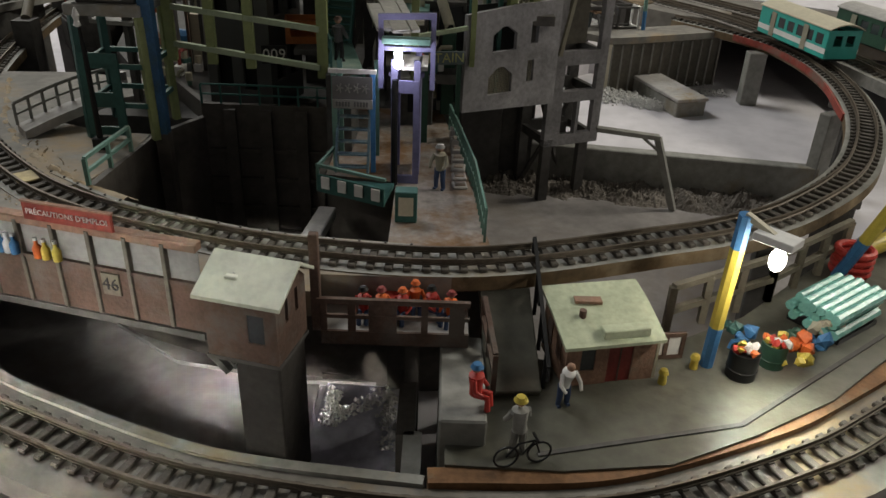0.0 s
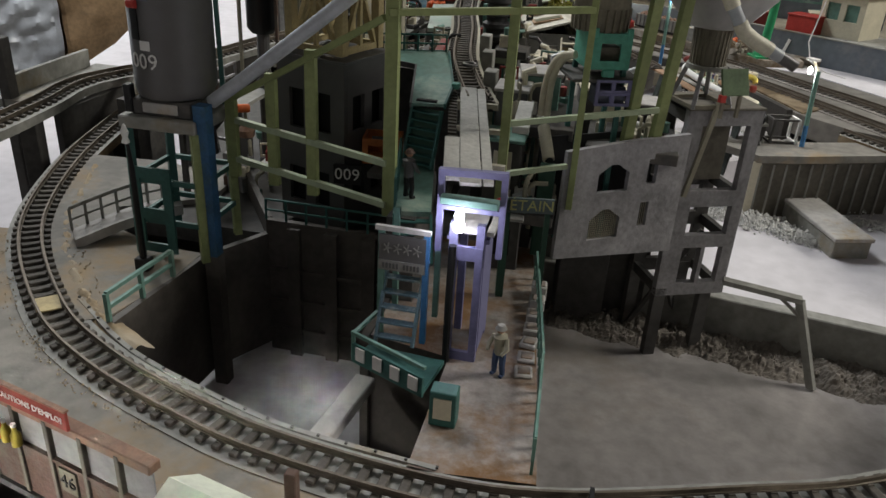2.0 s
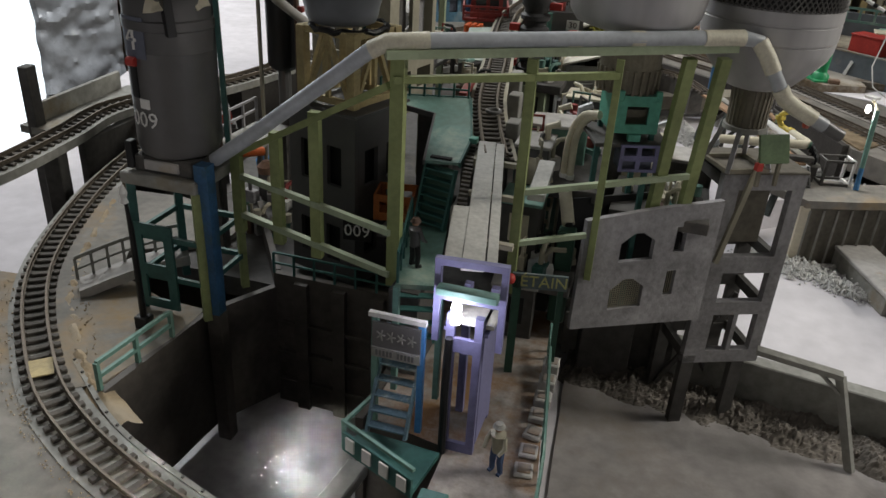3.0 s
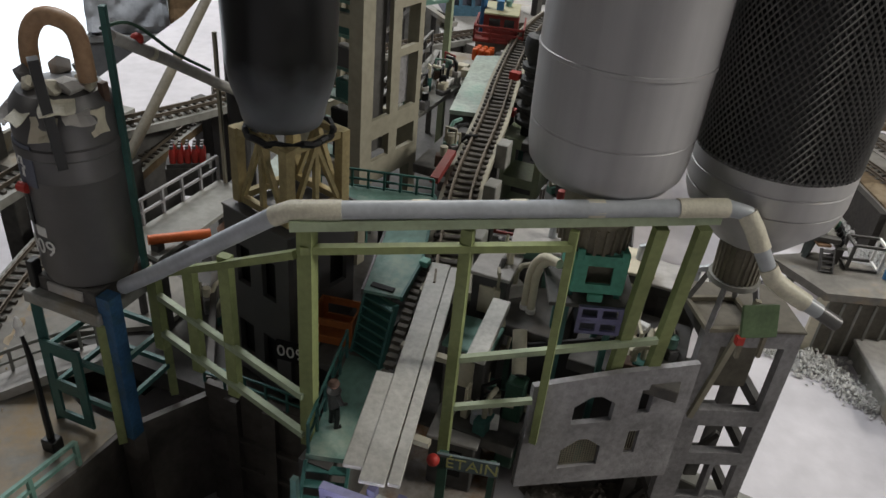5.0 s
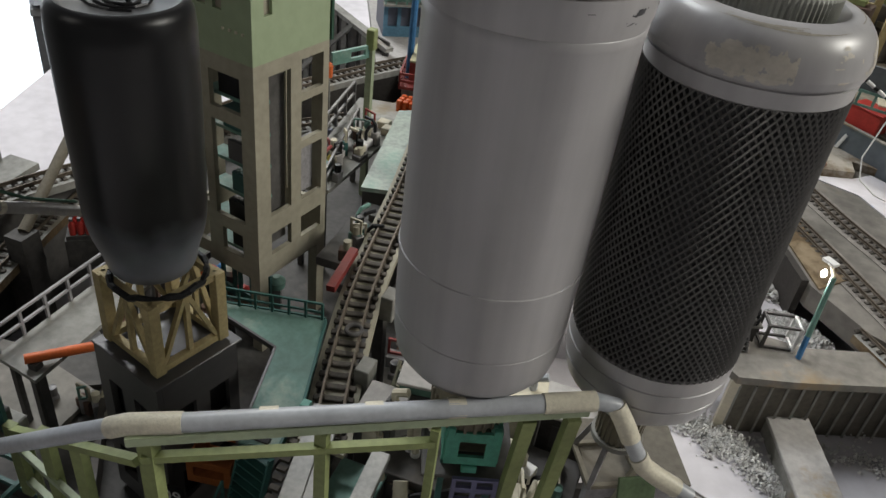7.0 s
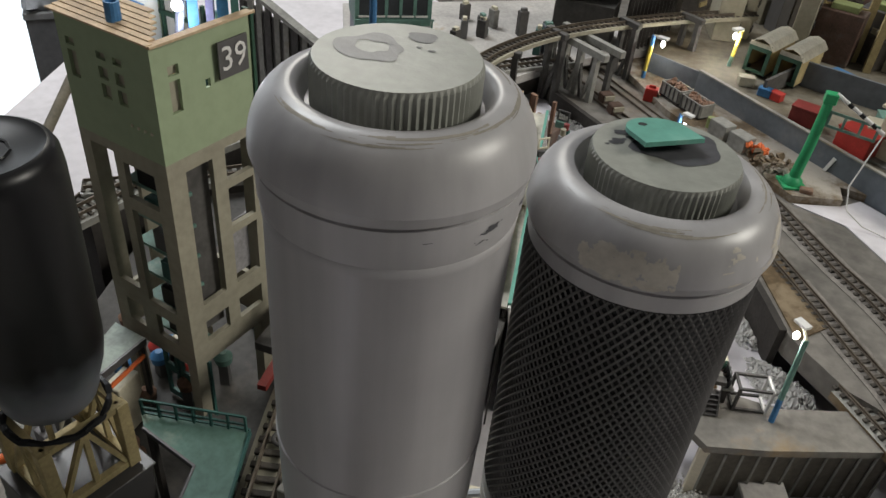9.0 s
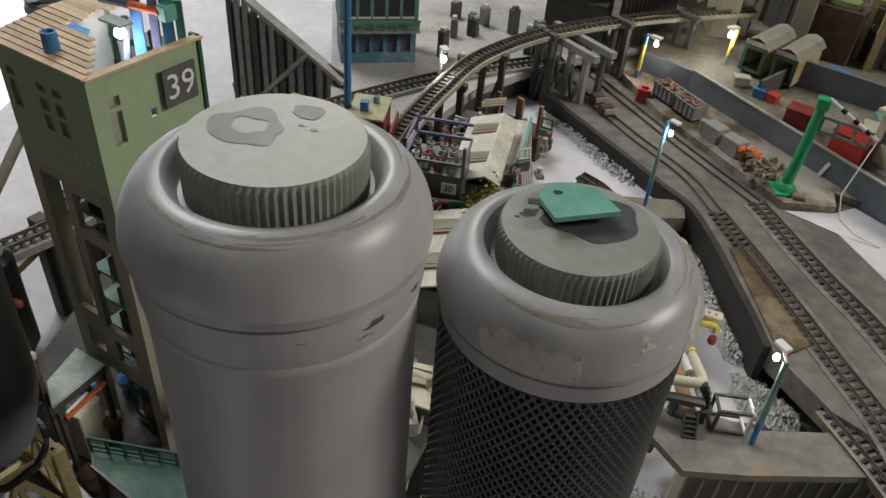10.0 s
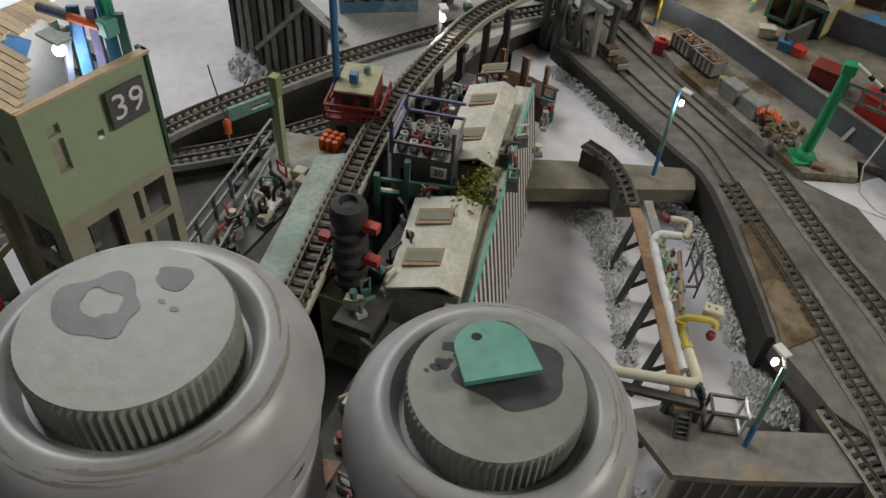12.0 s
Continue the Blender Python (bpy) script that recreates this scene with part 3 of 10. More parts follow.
for _ in range(700):
    t = random.random()
    i = int(t * 5.99)
    a, b = Vector(LOOP[4 + i]), Vector(LOOP[5 + i])
    p = a.lerp(b, random.random())
    n = Vector((-(b - a).y, (b - a).x)).normalized()
    q = p + n * random.choice((random.uniform(1.1, 1.9), -random.uniform(1.0, 1.5)))
    if q.x > -9 or (q.x > -14.2 and (q - p).dot(n) > 0):
        continue
    rubble_chunk(bm, Vector((q.x, q.y, ZL + 0.03)), random.uniform(0.02, 0.06))
solid("earth_clods", bm, M_EARTH, "tan earth clods beside the track", "earth", kind="stuff")

# left shaft: dark walls round a white floor
pit_walls = [((-13.7, 1.0), (-13.2, 7.2)), ((-13.2, 7.2), (-11.6, 10.2)), ((-11.6, 10.2), (-4.6, 10.2)), ((-4.6, 10.2), (-4.6, 3.0))]
for k, (a, b) in enumerate(pit_walls):
    solid("shaft_wall", beam(B(), (*a, 3.6), (*b, 3.6), 0.3, 7.2 if k == 2 else 5.8), M_PIT, "dark tarred wall of the shaft", "wall", "structure")
eb = spline([(x, y, ZL) for x, y in LOOP[3:7]], 0.25)
bm = B()
rows = []
for k, (p, n) in enumerate(zip(eb, normals(eb))):
    row = []
    for j in range(9):
        q = p + n * (0.95 + j * 0.12 + 0.12 * noise.noise(p * 0.9))
        fall = 1 - abs(j - 3.5) / 4.5
        row.append(bm.verts.new((q.x, q.y, ZL - 0.25 + fall * (0.32 + 0.22 * noise.noise(q * 1.7) + 0.12 * noise.noise(q * 5)))))
    rows.append(row)
for u, v in zip(rows, rows[1:]):
    for j in range(8):
        bm.faces.new((u[j], u[j + 1], v[j + 1], v[j]))
bmesh.ops.recalc_face_normals(bm, faces=bm.faces)
solid("earth_bank", bm, M_EARTH, "crumbly tan earth heaped along the track", "earth", "structure", soft=True)
wl = [p for p in o if p.x > -14.5]
solid("shaft_wall", ribbon(B(), wl, 1.05, 1.25, -6.5, -0.9), M_PIT, "dark tarred wall of the shaft", "wall", "structure")
bm = slab(B(), [(-14, 1), (-10, -2), (-4.6, -3), (-1.3, -3), (-1.3, 2.6), (-4.6, 2.8), (-4.6, 10), (-12, 10.5), (-13.5, 7)], 0.0, 0.25)
bmesh.ops.subdivide_edges(bm, edges=bm.edges, cuts=6, use_grid_fill=True)
solid("shaft_floor", bm, M_WET, "glossy white plaster floor of the dark shaft", "floor", "structure")
# added dark box: the darkness of the gap is put into its colour
box_b = box(B(), -3.9, -2.9, 0.25, -1.35, 2.4, 0.5)
solid("shaft_gap_fill", box_b, M_PIT, "dark box standing in for the unlit gap beside the island", "pool", "structure")
solid("concrete_beam", beam(B(), (-4.2, 2.0, 5.3), (-4.7, -3.0, 5.5), 0.75, 0.5, 0.05), M_CONCL, "pale concrete beam across the shaft", "beam", "structure")
for zz in (1.6, 3.2, 4.8):
    solid("shaft_ledge", beam(B(), (-11.4, 9.95, zz), (-4.7, 9.95, zz), 0.25, 0.18), M_PIT, "dark ledge on the shaft wall", "ledge", "structure")
for xx in (-10.2, -8.4, -6.6):
    solid("shaft_pilaster", box(B(), xx - 0.3, 9.75, 0.25, xx + 0.3, 10.05, 7.0), M_PIT, "dark pilaster on the shaft wall", "pilaster", "structure")

# island with the lamp tower
isl = [(-1.3, -3.3), (2.4, -2.9), (2.1, 0.3), (1.8, 2.5), (1.2, 7.4), (0.5, 12.5), (-4.4, 12.5), (-4.4, 3.2), (-1.35, 2.6)]
bm = slab(B(), isl, 0.0, ZL)
# side faces take the darker pit wall colour, the top the stained concrete
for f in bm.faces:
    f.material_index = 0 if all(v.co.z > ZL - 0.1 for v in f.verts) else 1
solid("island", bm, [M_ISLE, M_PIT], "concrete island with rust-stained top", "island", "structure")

# right basin
solid("retaining_wall", beam(B(), (0.6, 20.0, 1.1), (23.6, 16.4, 1.1), 0.9, 2.9, 0.06), M_CONC, "low concrete retaining wall across the basin", "wall", "structure")
bm = slab(B(), [(0.6, 20.2), (23.6, 16.6), (30, 22), (30, 44), (0, 44)], 0.0, 1.9)
solid("basin_ground", bm, M_WHITE, "smooth white plaster ground behind the low wall", "ground", "structure")
bm = slab(B(), [(2.6, -2.5), (12, -0.5), (22, 9), (24.5, 16), (1.0, 19.6)], 0.0, 0.12)
bmesh.ops.subdivide_edges(bm, edges=bm.edges, cuts=10, use_grid_fill=True)
rough(bm, 0.12, 0.35, 4, True)
solid("basin_sand", bm, M_SAND, "grey sand on the basin floor", "sand", "structure")
rubble("rubble_heap", [(1.5, 18.6, 0.1, 1.0), (5, 17.6, 0.1, 1.3), (9, 17.3, 0.1, 1.4), (14, 16.2, 0.1, 1.0), (20, 15.2, 0.1, 0.8)], 800, 0.04, 0.14, "grey broken plaster along the low wall", M_SILT, 0.7)
bm = B()
bl = spline([(1.2, 18.7, 0.0), (5, 17.9, 0.0), (9, 17.5, 0.0), (14, 16.6, 0.0), (21, 15.4, 0.0)], 0.09)
rows = []
for p, n in zip(bl, normals(bl)):
    row = []
    for j in range(37):
        s = -2.7 + j * 0.1
        q = p + n * s
        ragged = 0.5 * noise.noise(Vector((q.x * 0.7, q.y * 0.7, 5)))
        slope = min(1.0, max(0.0, (s + 2.4 + ragged) / 1.6))
        row.append(bm.verts.new((q.x, q.y, -0.1 + slope * (0.5 + 0.5 * noise.noise(q * 0.8) + 0.35 * abs(noise.noise(q * 2.3)) + 0.3 * abs(noise.noise(q * 5.0))))))
    rows.append(row)
for u, v in zip(rows, rows[1:]):
    for j in range(36):
        bm.faces.new((u[j], u[j + 1], v[j + 1], v[j]))
bmesh.ops.recalc_face_normals(bm, faces=bm.faces)
solid("rubble_bank", bm, M_SILT, "uneven grey bank along the low wall", "bank", "structure")
blk = thing("concrete_block", 17.4, 32, 1.9, "long pale concrete block lying in the basin", "block")
part("body", turned(box(B(), -1.2, -4.9, -1.0, 1.2, 4.9, 1.1, 0.07), 0, 0, 17), M_CONC, blk)
part("cover", turned(box(B(), -1.3, -5.0, 1.1, 1.3, 5.0, 1.35, 0.05), 0, 0, 17), M_CONCL, blk)
bwall = thing("back_wall", 13.4, 32.3, 0, "dark ribbed wall closing the basin", "wall", kind="structure")
part("panel", beam(B(), (0, 0, 2.9), (9.6, 4.0, 2.9), 0.3, 5.8), M_COLLARD, bwall)
for i in range(12):
    p = Vector((0, 0, 0)).lerp(Vector((9.6, 4.0, 0)), i / 11)
    part("rib", beam(B(), p + Vector((0.1, -0.25, 1.9)), p + Vector((0.1, -0.25, 5.7)), 0.12), M_CONC, bwall)
part("end_post", box(B(), -0.45, -0.3, 0, 0.1, 0.25, 5.9, 0.03), M_CREAM, bwall)
bm = slab(B(), [(10.0, 34.6), (13.2, 31.9), (16.4, 33.0), (23.2, 35.9), (24.5, 39.5), (16.9, 36.4), (12.6, 36.4)], 5.85, 6.35)
solid("deck_north", bm, M_DECK, "pale dusty deck behind the basin", "deck", "structure")
rubble("rubble_heap", [(12.8, 30, 1.9, 0.8), (14, 31.5, 1.9, 0.8), (21, 33.5, 1.9, 1.2), (23, 33, 1.9, 0.8)], 350, 0.06, 0.2, "white broken plaster on the basin ground")
solid("basin_pier", box(B(), 23.6, 30.6, 1.9, 24.9, 31.6, 5.9, 0.05), M_CONC, "concrete pier under the loop", "pier", "structure")
solid("basin_pier", turned(box(B(), -0.6, -0.4, 0, 0.6, 0.4, 5.9, 0.05), 23.6, 16.6, 30), M_CONC, "concrete pier under the loop", "pier", "structure")
rr = spline([(x, y, ZL) for x, y in LOOP[15:19]], 0.8)
solid("red_fascia", ribbon(B(), rr, 1.0, 1.12, -0.35, 0.1), M_WORNRED, "worn red edge strip along the loop bed", "fascia", "structure")

# ---- front: lower line, platform and sunken yard ----
ZP = 3.8
# sheet over the white base, coloured darker for the shade under the gallery
solid("trench_ground", slab(B(), [(-34, 13), (-27.3, 2.6), (-20.3, -5.0), (-14.6, -9.3), (-7.4, -12.6), (-4.0, -13.2), (-4.0, -2.6), (-8.0, -0.8), (-12.0, 2.2), (-15, 5), (-20, 10), (-30, 18)], 0.005, 0.06), M_TRENCH, "dusty trench floor, darkened for the shade under the gallery", "floor", "structure")
solid("channel_floor", slab(B(), [(-4.2, -11.4), (-0.3, -11.6), (-0.5, -3.2), (-3.7, -3.0)], 0.02, 0.15), M_LAVF, "lavender-grey glossy channel floor", "floor", "structure")
FRONT = [(-34, 14), (-27.5, 3.5), (-20.5, -4.0), (-14.8, -8.3), (-11.2, -10.1), (-7.5, -11.6), (-4.6, -12.3), (0.5, -12.9), (6, -12.5), (11.3, -10.5), (14.5, -8.7), (20, -4.6), (26, 2.5), (31, 10)]
fl = spline([(x, y, ZP - 0.3) for x, y in FRONT], 0.8)
solid("front_bed", ribbon(B(), fl, -1.6, 1.15, -0.8, 0.0), M_DECK, "dusty concrete bed of the front line", "track bed", "structure")
track("front_track", [(x, y, ZP - 0.3) for x, y in FRONT], "narrow-gauge front track with brown rails on dark sleepers")
fk = spline([(x, y, ZP - 0.3) for x, y in FRONT[:8]], 0.8)
solid("front_kerb", ribbon(B(), fk, 1.15, 1.5, -3.4, 0.12), M_CONC, "grey kerb beside the front track", "kerb", "structure")
fk2 = spline([(x, y, ZP - 0.3) for x, y in FRONT[7:13]], 0.8)
solid("platform_kerb", ribbon(B(), fk2, 1.15, 1.75, -0.8, 0.22), M_KERB, "rusty brown kerb of the platform", "kerb", "structure")
plat = [(0.9, -11.1), (4.3, -11.2), (7.5, -10.8), (10.5, -9.4), (13.6, -7.6), (18.7, -3.4), (24, 2.5), (22, 6.2), (17.4, 2.0), (12.2, -2.8), (8.8, -4.8), (4.6, -6.0), (2.0, -5.6), (2.0, -8.3), (0.9, -8.3)]
solid("platform", slab(B(), plat, ZP - 1.0, ZP), M_PLAT, "grey worn concrete platform", "platform", "structure")
solid("platform_joint", beam(B(), (3.6, -10.6, ZP + 0.02), (10.1, -9.0, ZP + 0.02), 0.16, 0.06), M_CONCD, "dark groove across the platform", "groove", "structure")
solid("platform_joint", beam(B(), (10.1, -9.0, ZP + 0.02), (17.2, -3.7, ZP + 0.02), 0.16, 0.06), M_CONCD, "dark groove across the platform", "groove", "structure")
solid("ramp", beam(B(), (2.75, -3.6, 6.4), (3.1, -8.0, ZP + 0.1), 1.75, 0.4, 0.04), M_PLAT, "dark grey concrete ramp from the loop down to the platform", "ramp", "structure")
solid("platform_block", box(B(), 0.7, -10.3, 0.0, 2.1, -6.0, ZP + 0.9, 0.06), M_CONC, "grey concrete block at the platform end", "block", "structure")
solid("platform_wall", beam(B(), (2.5, -5.9, 1.5), (12.2, -2.95, 1.5), 0.3, 2.9), M_CONCD, "dark wall under the platform", "wall", "structure")

# ---- yard on the far right ----
ZY = 6.9
yard = [(-30, 97), (-4.3, 69.6), (7.6, 59.2), (11.2, 55.8), (15.1, 47.6), (17.2, 42.4), (20.5, 38.9), (24.6, 37.0), (40, 30), (120, 30), (120, 170), (-30, 170)]
solid("yard", slab(B(), yard, ZY - 1.6, ZY), mat("dusty_yard_paving", (0.21, 0.195, 0.175), 0.8, vary=0.5, size=5, bump=0.4, stain=(0.15, 0.11, 0.07), stain_at=0.56), "dusty grey yard paving", "yard", "structure")
T1 = [(25.2, 33.5), (23.2, 38.8), (20.9, 42.7), (17.2, 48.9), (12.6, 56.2), (9.6, 60.6), (4.5, 65.2), (-1.9, 71.6), (-9, 79)]
T2 = [(28.5, 38.0), (23.4, 47.0), (19.9, 51.9), (15.2, 59.2), (7.5, 66.5), (-2.6, 76.9), (-10, 84)]
track("yard_track", [(x, y, ZY) for x, y in T1[:5]], "yard track with brown rails on dark sleepers")
track("yard_track", [(x, y, ZY) for x, y in T2[:4]], "yard track with brown rails on dark sleepers")
track("street_track", [(x, y, ZY) for x, y in T1[4:]], "rails sunk in the dusty yard", sleepers=False)
track("street_track", [(x, y, ZY) for x, y in T2[3:]], "rails sunk in the dusty yard", sleepers=False)
bm = B()
for pts, s in ((T1, 1.1), (T2, 1.2)):
    ribbon(bm, spline([(x, y, ZY) for x, y in pts[:4]], 1.0), -s, s, -0.02, 0.06)
solid("yard_ballast", bm, M_BALLAST, "dark gravel ballast under the yard tracks", "ballast", "structure")
yd = spline([(x, y, ZY) for x, y in yard[1:6]], 1.0)
solid("yard_edge", ribbon(B(), yd, -0.5, 0.0, -7.0, 0.1), M_TAR, "dark edge wall of the yard", "wall", "structure")
solid("wood_board", slab(B(), [(13.8, 52.1), (15.4, 53.0), (19.4, 44.2), (17.6, 42.2)], ZY + 0.0, ZY + 0.12), M_BOARD, "rusty brown board beside the track", "board", "structure")
bm = slab(B(), [(-2.4, 48.9), (5.5, 52.6), (10.4, 55.0), (10.0, 57.4), (4.4, 55.4), (-3.0, 52.4)], 5.4, 6.6)
solid("cross_beam", bm, M_COLLAR, "brown-grey concrete beam across the basin", "beam", "structure")
solid("far_basin_ground", slab(B(), [(2.2, 33.5), (10.2, 35.6), (13.0, 38.0), (19.0, 39.6), (17.2, 42.6), (15.1, 47.7), (11.2, 55.8), (7.4, 58.9), (-3.5, 55)], 0.0, 4.0), M_WHITE, "smooth white plaster floor of the far basin", "ground", "structure")


solid("far_basin_ground", slab(B(), [(-2.6, 52.6), (4.4, 55.5), (8.2, 57.6), (7.4, 58.8), (-4.5, 69.8), (-9, 72), (-4.5, 56)], 0.0, 5.5), M_WHITE, "smooth white plaster floor beyond the beam", "ground", "structure")


def bank(spots, n, label, smin=0.06, smax=0.19, zb=4.0):
    """A loose heap of broken plaster along a line of spots (x, y, spread, height)."""
    bm = B()
    for _ in range(n):
        i = random.uniform(0, len(spots) - 1.001)
        a, b, t = spots[int(i)], spots[int(i) + 1], i % 1
        x, y, w, h = [a[k] * (1 - t) + b[k] * t for k in range(4)]
        g, f = random.uniform(-1, 1), random.uniform(-1, 1)
        d = min(1.0, math.hypot(g, f))
        s = random.uniform(smin, smax)
        rubble_chunk(bm, Vector((x + g * w, y + f * w, zb + 0.6 * h * (1 - d) ** 1.2 + s * 0.3)), s)
    solid("rubble_heap", bm, M_RUBBLE, label, "rubble", "stuff")


bank([(3.4, 51.5, 1.1, 1.2), (5.2, 51.2, 1.4, 2.0), (6.2, 49.0, 1.1, 1.6), (7.3, 46.2, 0.7, 0.8), (8.4, 43.0, 0.6, 0.7), (9.6, 40.0, 0.6, 0.7)], 2600, "white broken plaster by the pipe trestle")
bank([(8.6, 54.6, 0.8, 1.6), (10.8, 54.2, 1.0, 2.2), (12.3, 52.0, 0.8, 1.8), (13.4, 49.3, 0.7, 1.4), (14.5, 46.7, 0.7, 1.2), (15.7, 44.2, 0.7, 1.1)], 2900, "white broken plaster under the yard edge")
bank([(16.2, 42.0, 0.9, 1.2), (17.4, 40.8, 1.2, 2.2), (18.8, 39.9, 0.9, 1.5)], 1900, "white broken plaster in the basin corner")
bank([(-4.0, 67.5, 0.7, 0.6), (-0.2, 65.6, 0.8, 0.8), (2.4, 62.8, 0.9, 1.0), (5.6, 60.0, 0.7, 1.0)], 900, "white broken plaster along the yard edge", zb=5.5)
rubble("rubble_heap", [(10.6, 31.8, 1.9, 1.2), (12.7, 31.9, 1.9, 1.3), (14.6, 30.9, 1.9, 1.2), (16.8, 28.6, 1.9, 0.8)], 3200, 0.04, 0.13, "white broken plaster beside the concrete block", None, 0.7)
rubble("rubble_heap", [(16.5, 36.5, 1.9, 0.8), (19.0, 36.3, 1.9, 1.0), (21.5, 36.0, 1.9, 0.9)], 1500, 0.04, 0.13, "white broken plaster under the ribbed wall", None, 0.6)

# ---- raised line behind, on the left ----
ZV = 8.7
VIA = [(-30, -4), (-26.5, 6.0), (-25.8, 11.5), (-26.4, 17.5), (-27.2, 23.5), (-26.6, 32), (-25.0, 41.5), (-22.2, 48.5), (-18.0, 56.5), (-11.5, 66), (-4, 74)]
VIA = [(x - (2.6 if y < 30 else 0), y) for x, y in VIA]
vl = spline([(x, y, ZV) for x, y in VIA], 1.0)
solid("viaduct_deck", ribbon(B(), vl, -1.05, 1.05, -0.5, 0), M_CONC, "grey deck of the raised line", "track bed", "structure")
track("viaduct_track", [(x, y, ZV) for x, y in VIA], "raised narrow-gauge track on dark sleepers")
solid("viaduct_shelf", slab(B(), [(-32.9, 18.6), (-30.2, 18.4), (-30.7, 28.6), (-32.9, 28.6)], 8.0, 8.45), M_CONC, "concrete shelf beside the raised line", "shelf", "structure")
solid("viaduct_parapet", beam(B(), (-32.3, 19.4, 9.0), (-33.0, 27.9, 9.0), 0.3, 1.2, 0.03), M_CONC, "grey parapet beside the raised line", "parapet", "structure")
solid("parapet_post", turned(box(B(), -0.3, -0.45, 0, 0.3, 0.45, 12.0, 0.04), -32.0, 19.0, 8), M_CONCD, "dark upright post ending the parapet", "post", "structure")
solid("viaduct_wall", beam(B(), (-28.7, 18.6, 4.1), (-28.9, 30.0, 4.1), 0.5, 8.0, 0.05), M_CONCD, "dark grey wall under the raised line", "wall", "structure")
lp = thing("trestle_post", -28.4, 10, 0, "dark timber post under the raised line", "post", "raised line posts")
part("leg", box(B(), -0.5, -0.5, 0, 0.5, 0.5, ZV - 0.5, 0.05), M_CONCD, lp)
for x, y in ((-29.2, 17), (-29.8, 24), (-28.8, 33), (-25.4, 41), (-21.5, 50), (-16.5, 59)):
    copy_thing(lp, pose(x * CM, y * CM, 0, 0, 0, random.uniform(-15, 15)))
# second line inside it
VIB = [(-30.0, 36.0), (-24.5, 40.2), (-20.2, 44.2), (-16.6, 48.9), (-12.8, 54.6), (-6, 62)]
solid("viaduct_deck", ribbon(B(), spline([(x, y, 7.4) for x, y in VIB], 1.0), -1.0, 1.0, -0.5, 0), M_CONC, "grey deck of the lower inner line", "track bed", "structure")
track("viaduct_track", [(x, y, 7.4) for x, y in VIB], "inner narrow-gauge track on dark sleepers")

# added dark fills: the shade under the raised lines is put into colour
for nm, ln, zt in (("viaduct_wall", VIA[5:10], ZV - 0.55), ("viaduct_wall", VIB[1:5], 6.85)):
    solid(nm, ribbon(B(), spline([(x, y, 0) for x, y in ln], 1.0), -0.85, 0.75, 0.0, zt), M_TAR, "dark fill standing in for shade under the raised line", "wall", "structure")
# dark sheets over the white base hold the shade of hollow and gully
solid("gully_shade", slab(B(), [(-26.5, 15), (-19, 14), (-18.4, 21), (-20.6, 26), (-27, 27)], 0.01, 0.1), M_TAR, "dark sheet standing in for shade in the hollow beside the works", "floor", "structure")
solid("gully_shade", slab(B(), [(-26.0, 36.5), (-22.0, 39.0), (-17.2, 46.0), (-12.0, 53.6), (-15.5, 59.5), (-21.0, 50.5), (-25.0, 41.5)], 0.01, 0.1), M_TAR, "dark sheet standing in for shade between the raised lines", "floor", "structure")

# ---- incline through the works ----
INC = [(-2.4, 13.2, 13.15), (-3.6, 17, 13.2), (-4.9, 22, 13.25), (-6.3, 30, 13.3), (-7.7, 37.0, 13.3), (-9.0, 46, 13.3), (-9.0, 54, 13.3), (-8.2, 62, 13.0), (-4.5, 71, 12.6), (3, 80, 12.4), (12, 88, 12.3)]
INC = [(x - 0.3, y, z - 0.35) for x, y, z in INC]
track("incline_track", INC, "narrow-gauge track running through the works on dark sleepers")
il = spline(INC, 1.0)
bm = B()
ribbon(bm, il, -0.95, -0.72, -0.3, 0.05)
ribbon(bm, il, 0.72, 0.95, -0.3, 0.05)
ribbon(bm, il, -0.5, 0.5, -0.3, -0.01)
solid("incline_stringers", bm, M_KHAKI, "grey-brown timber stringers under the track", "track bed", "structure")
tp = thing("incline_trestle", -7.4, 34, 0, "dark timber trestle under the incline", "trestle", "incline trestles")
for s in (-0.8, 0.8):
    part("leg", beam(B(), (s * 1.3, 0, 0), (s, 0, 12.5), 0.5), M_CONCD, tp)
part("cap", box(B(), -1.3, -0.3, 12.1, 1.3, 0.3, 12.6, 0.03), M_CONCD, tp)
part("brace", beam(B(), (-1.0, 0, 4), (0.9, 0, 11), 0.3), M_CONCD, tp)
for x, y in ((-4.0, 17), (-5.2, 22), (-6.4, 28), (-9.1, 42), (-9.4, 49), (-9.2, 56), (-8.0, 63), (-5.2, 70), (0.5, 76.5), (6, 81.5)):
    copy_thing(tp, pose(x * CM, y * CM, 0, 0, 0, 0 if y < 64 else -35))
# smooth planks in front of it
deckp = thing("plank_bridge", -2.0, 4.8, 11.6, "three weathered grey planks bridging to the lamp tower", "plank bridge")
for (xa, ya), (xb, yb), w in (((0.72, -0.6), (-1.36, 9.5), 0.74), ((1.3, -0.4), (-0.78, 9.5), 0.36), ((0.0, -0.3), (-0.76, 3.4), 0.62)):
    part("plank", beam(B(), (xa, ya, 0.86), (xb, yb, 0.86 + 0.068 * (yb - ya)), w, 0.16, 0.02), M_PLANK, deckp)
for i in range(16):
    y_ = 3.6 + i * 0.38
    x_ = 0.6 - 0.206 * (y_ + 0.6) - 0.52
    part("sleeper", box(B(), x_ - 0.22, y_ - 0.1, 0.62 + y_ * 0.068, x_ + 0.14, y_ + 0.1, 0.76 + y_ * 0.068), M_SLEEP, deckp)
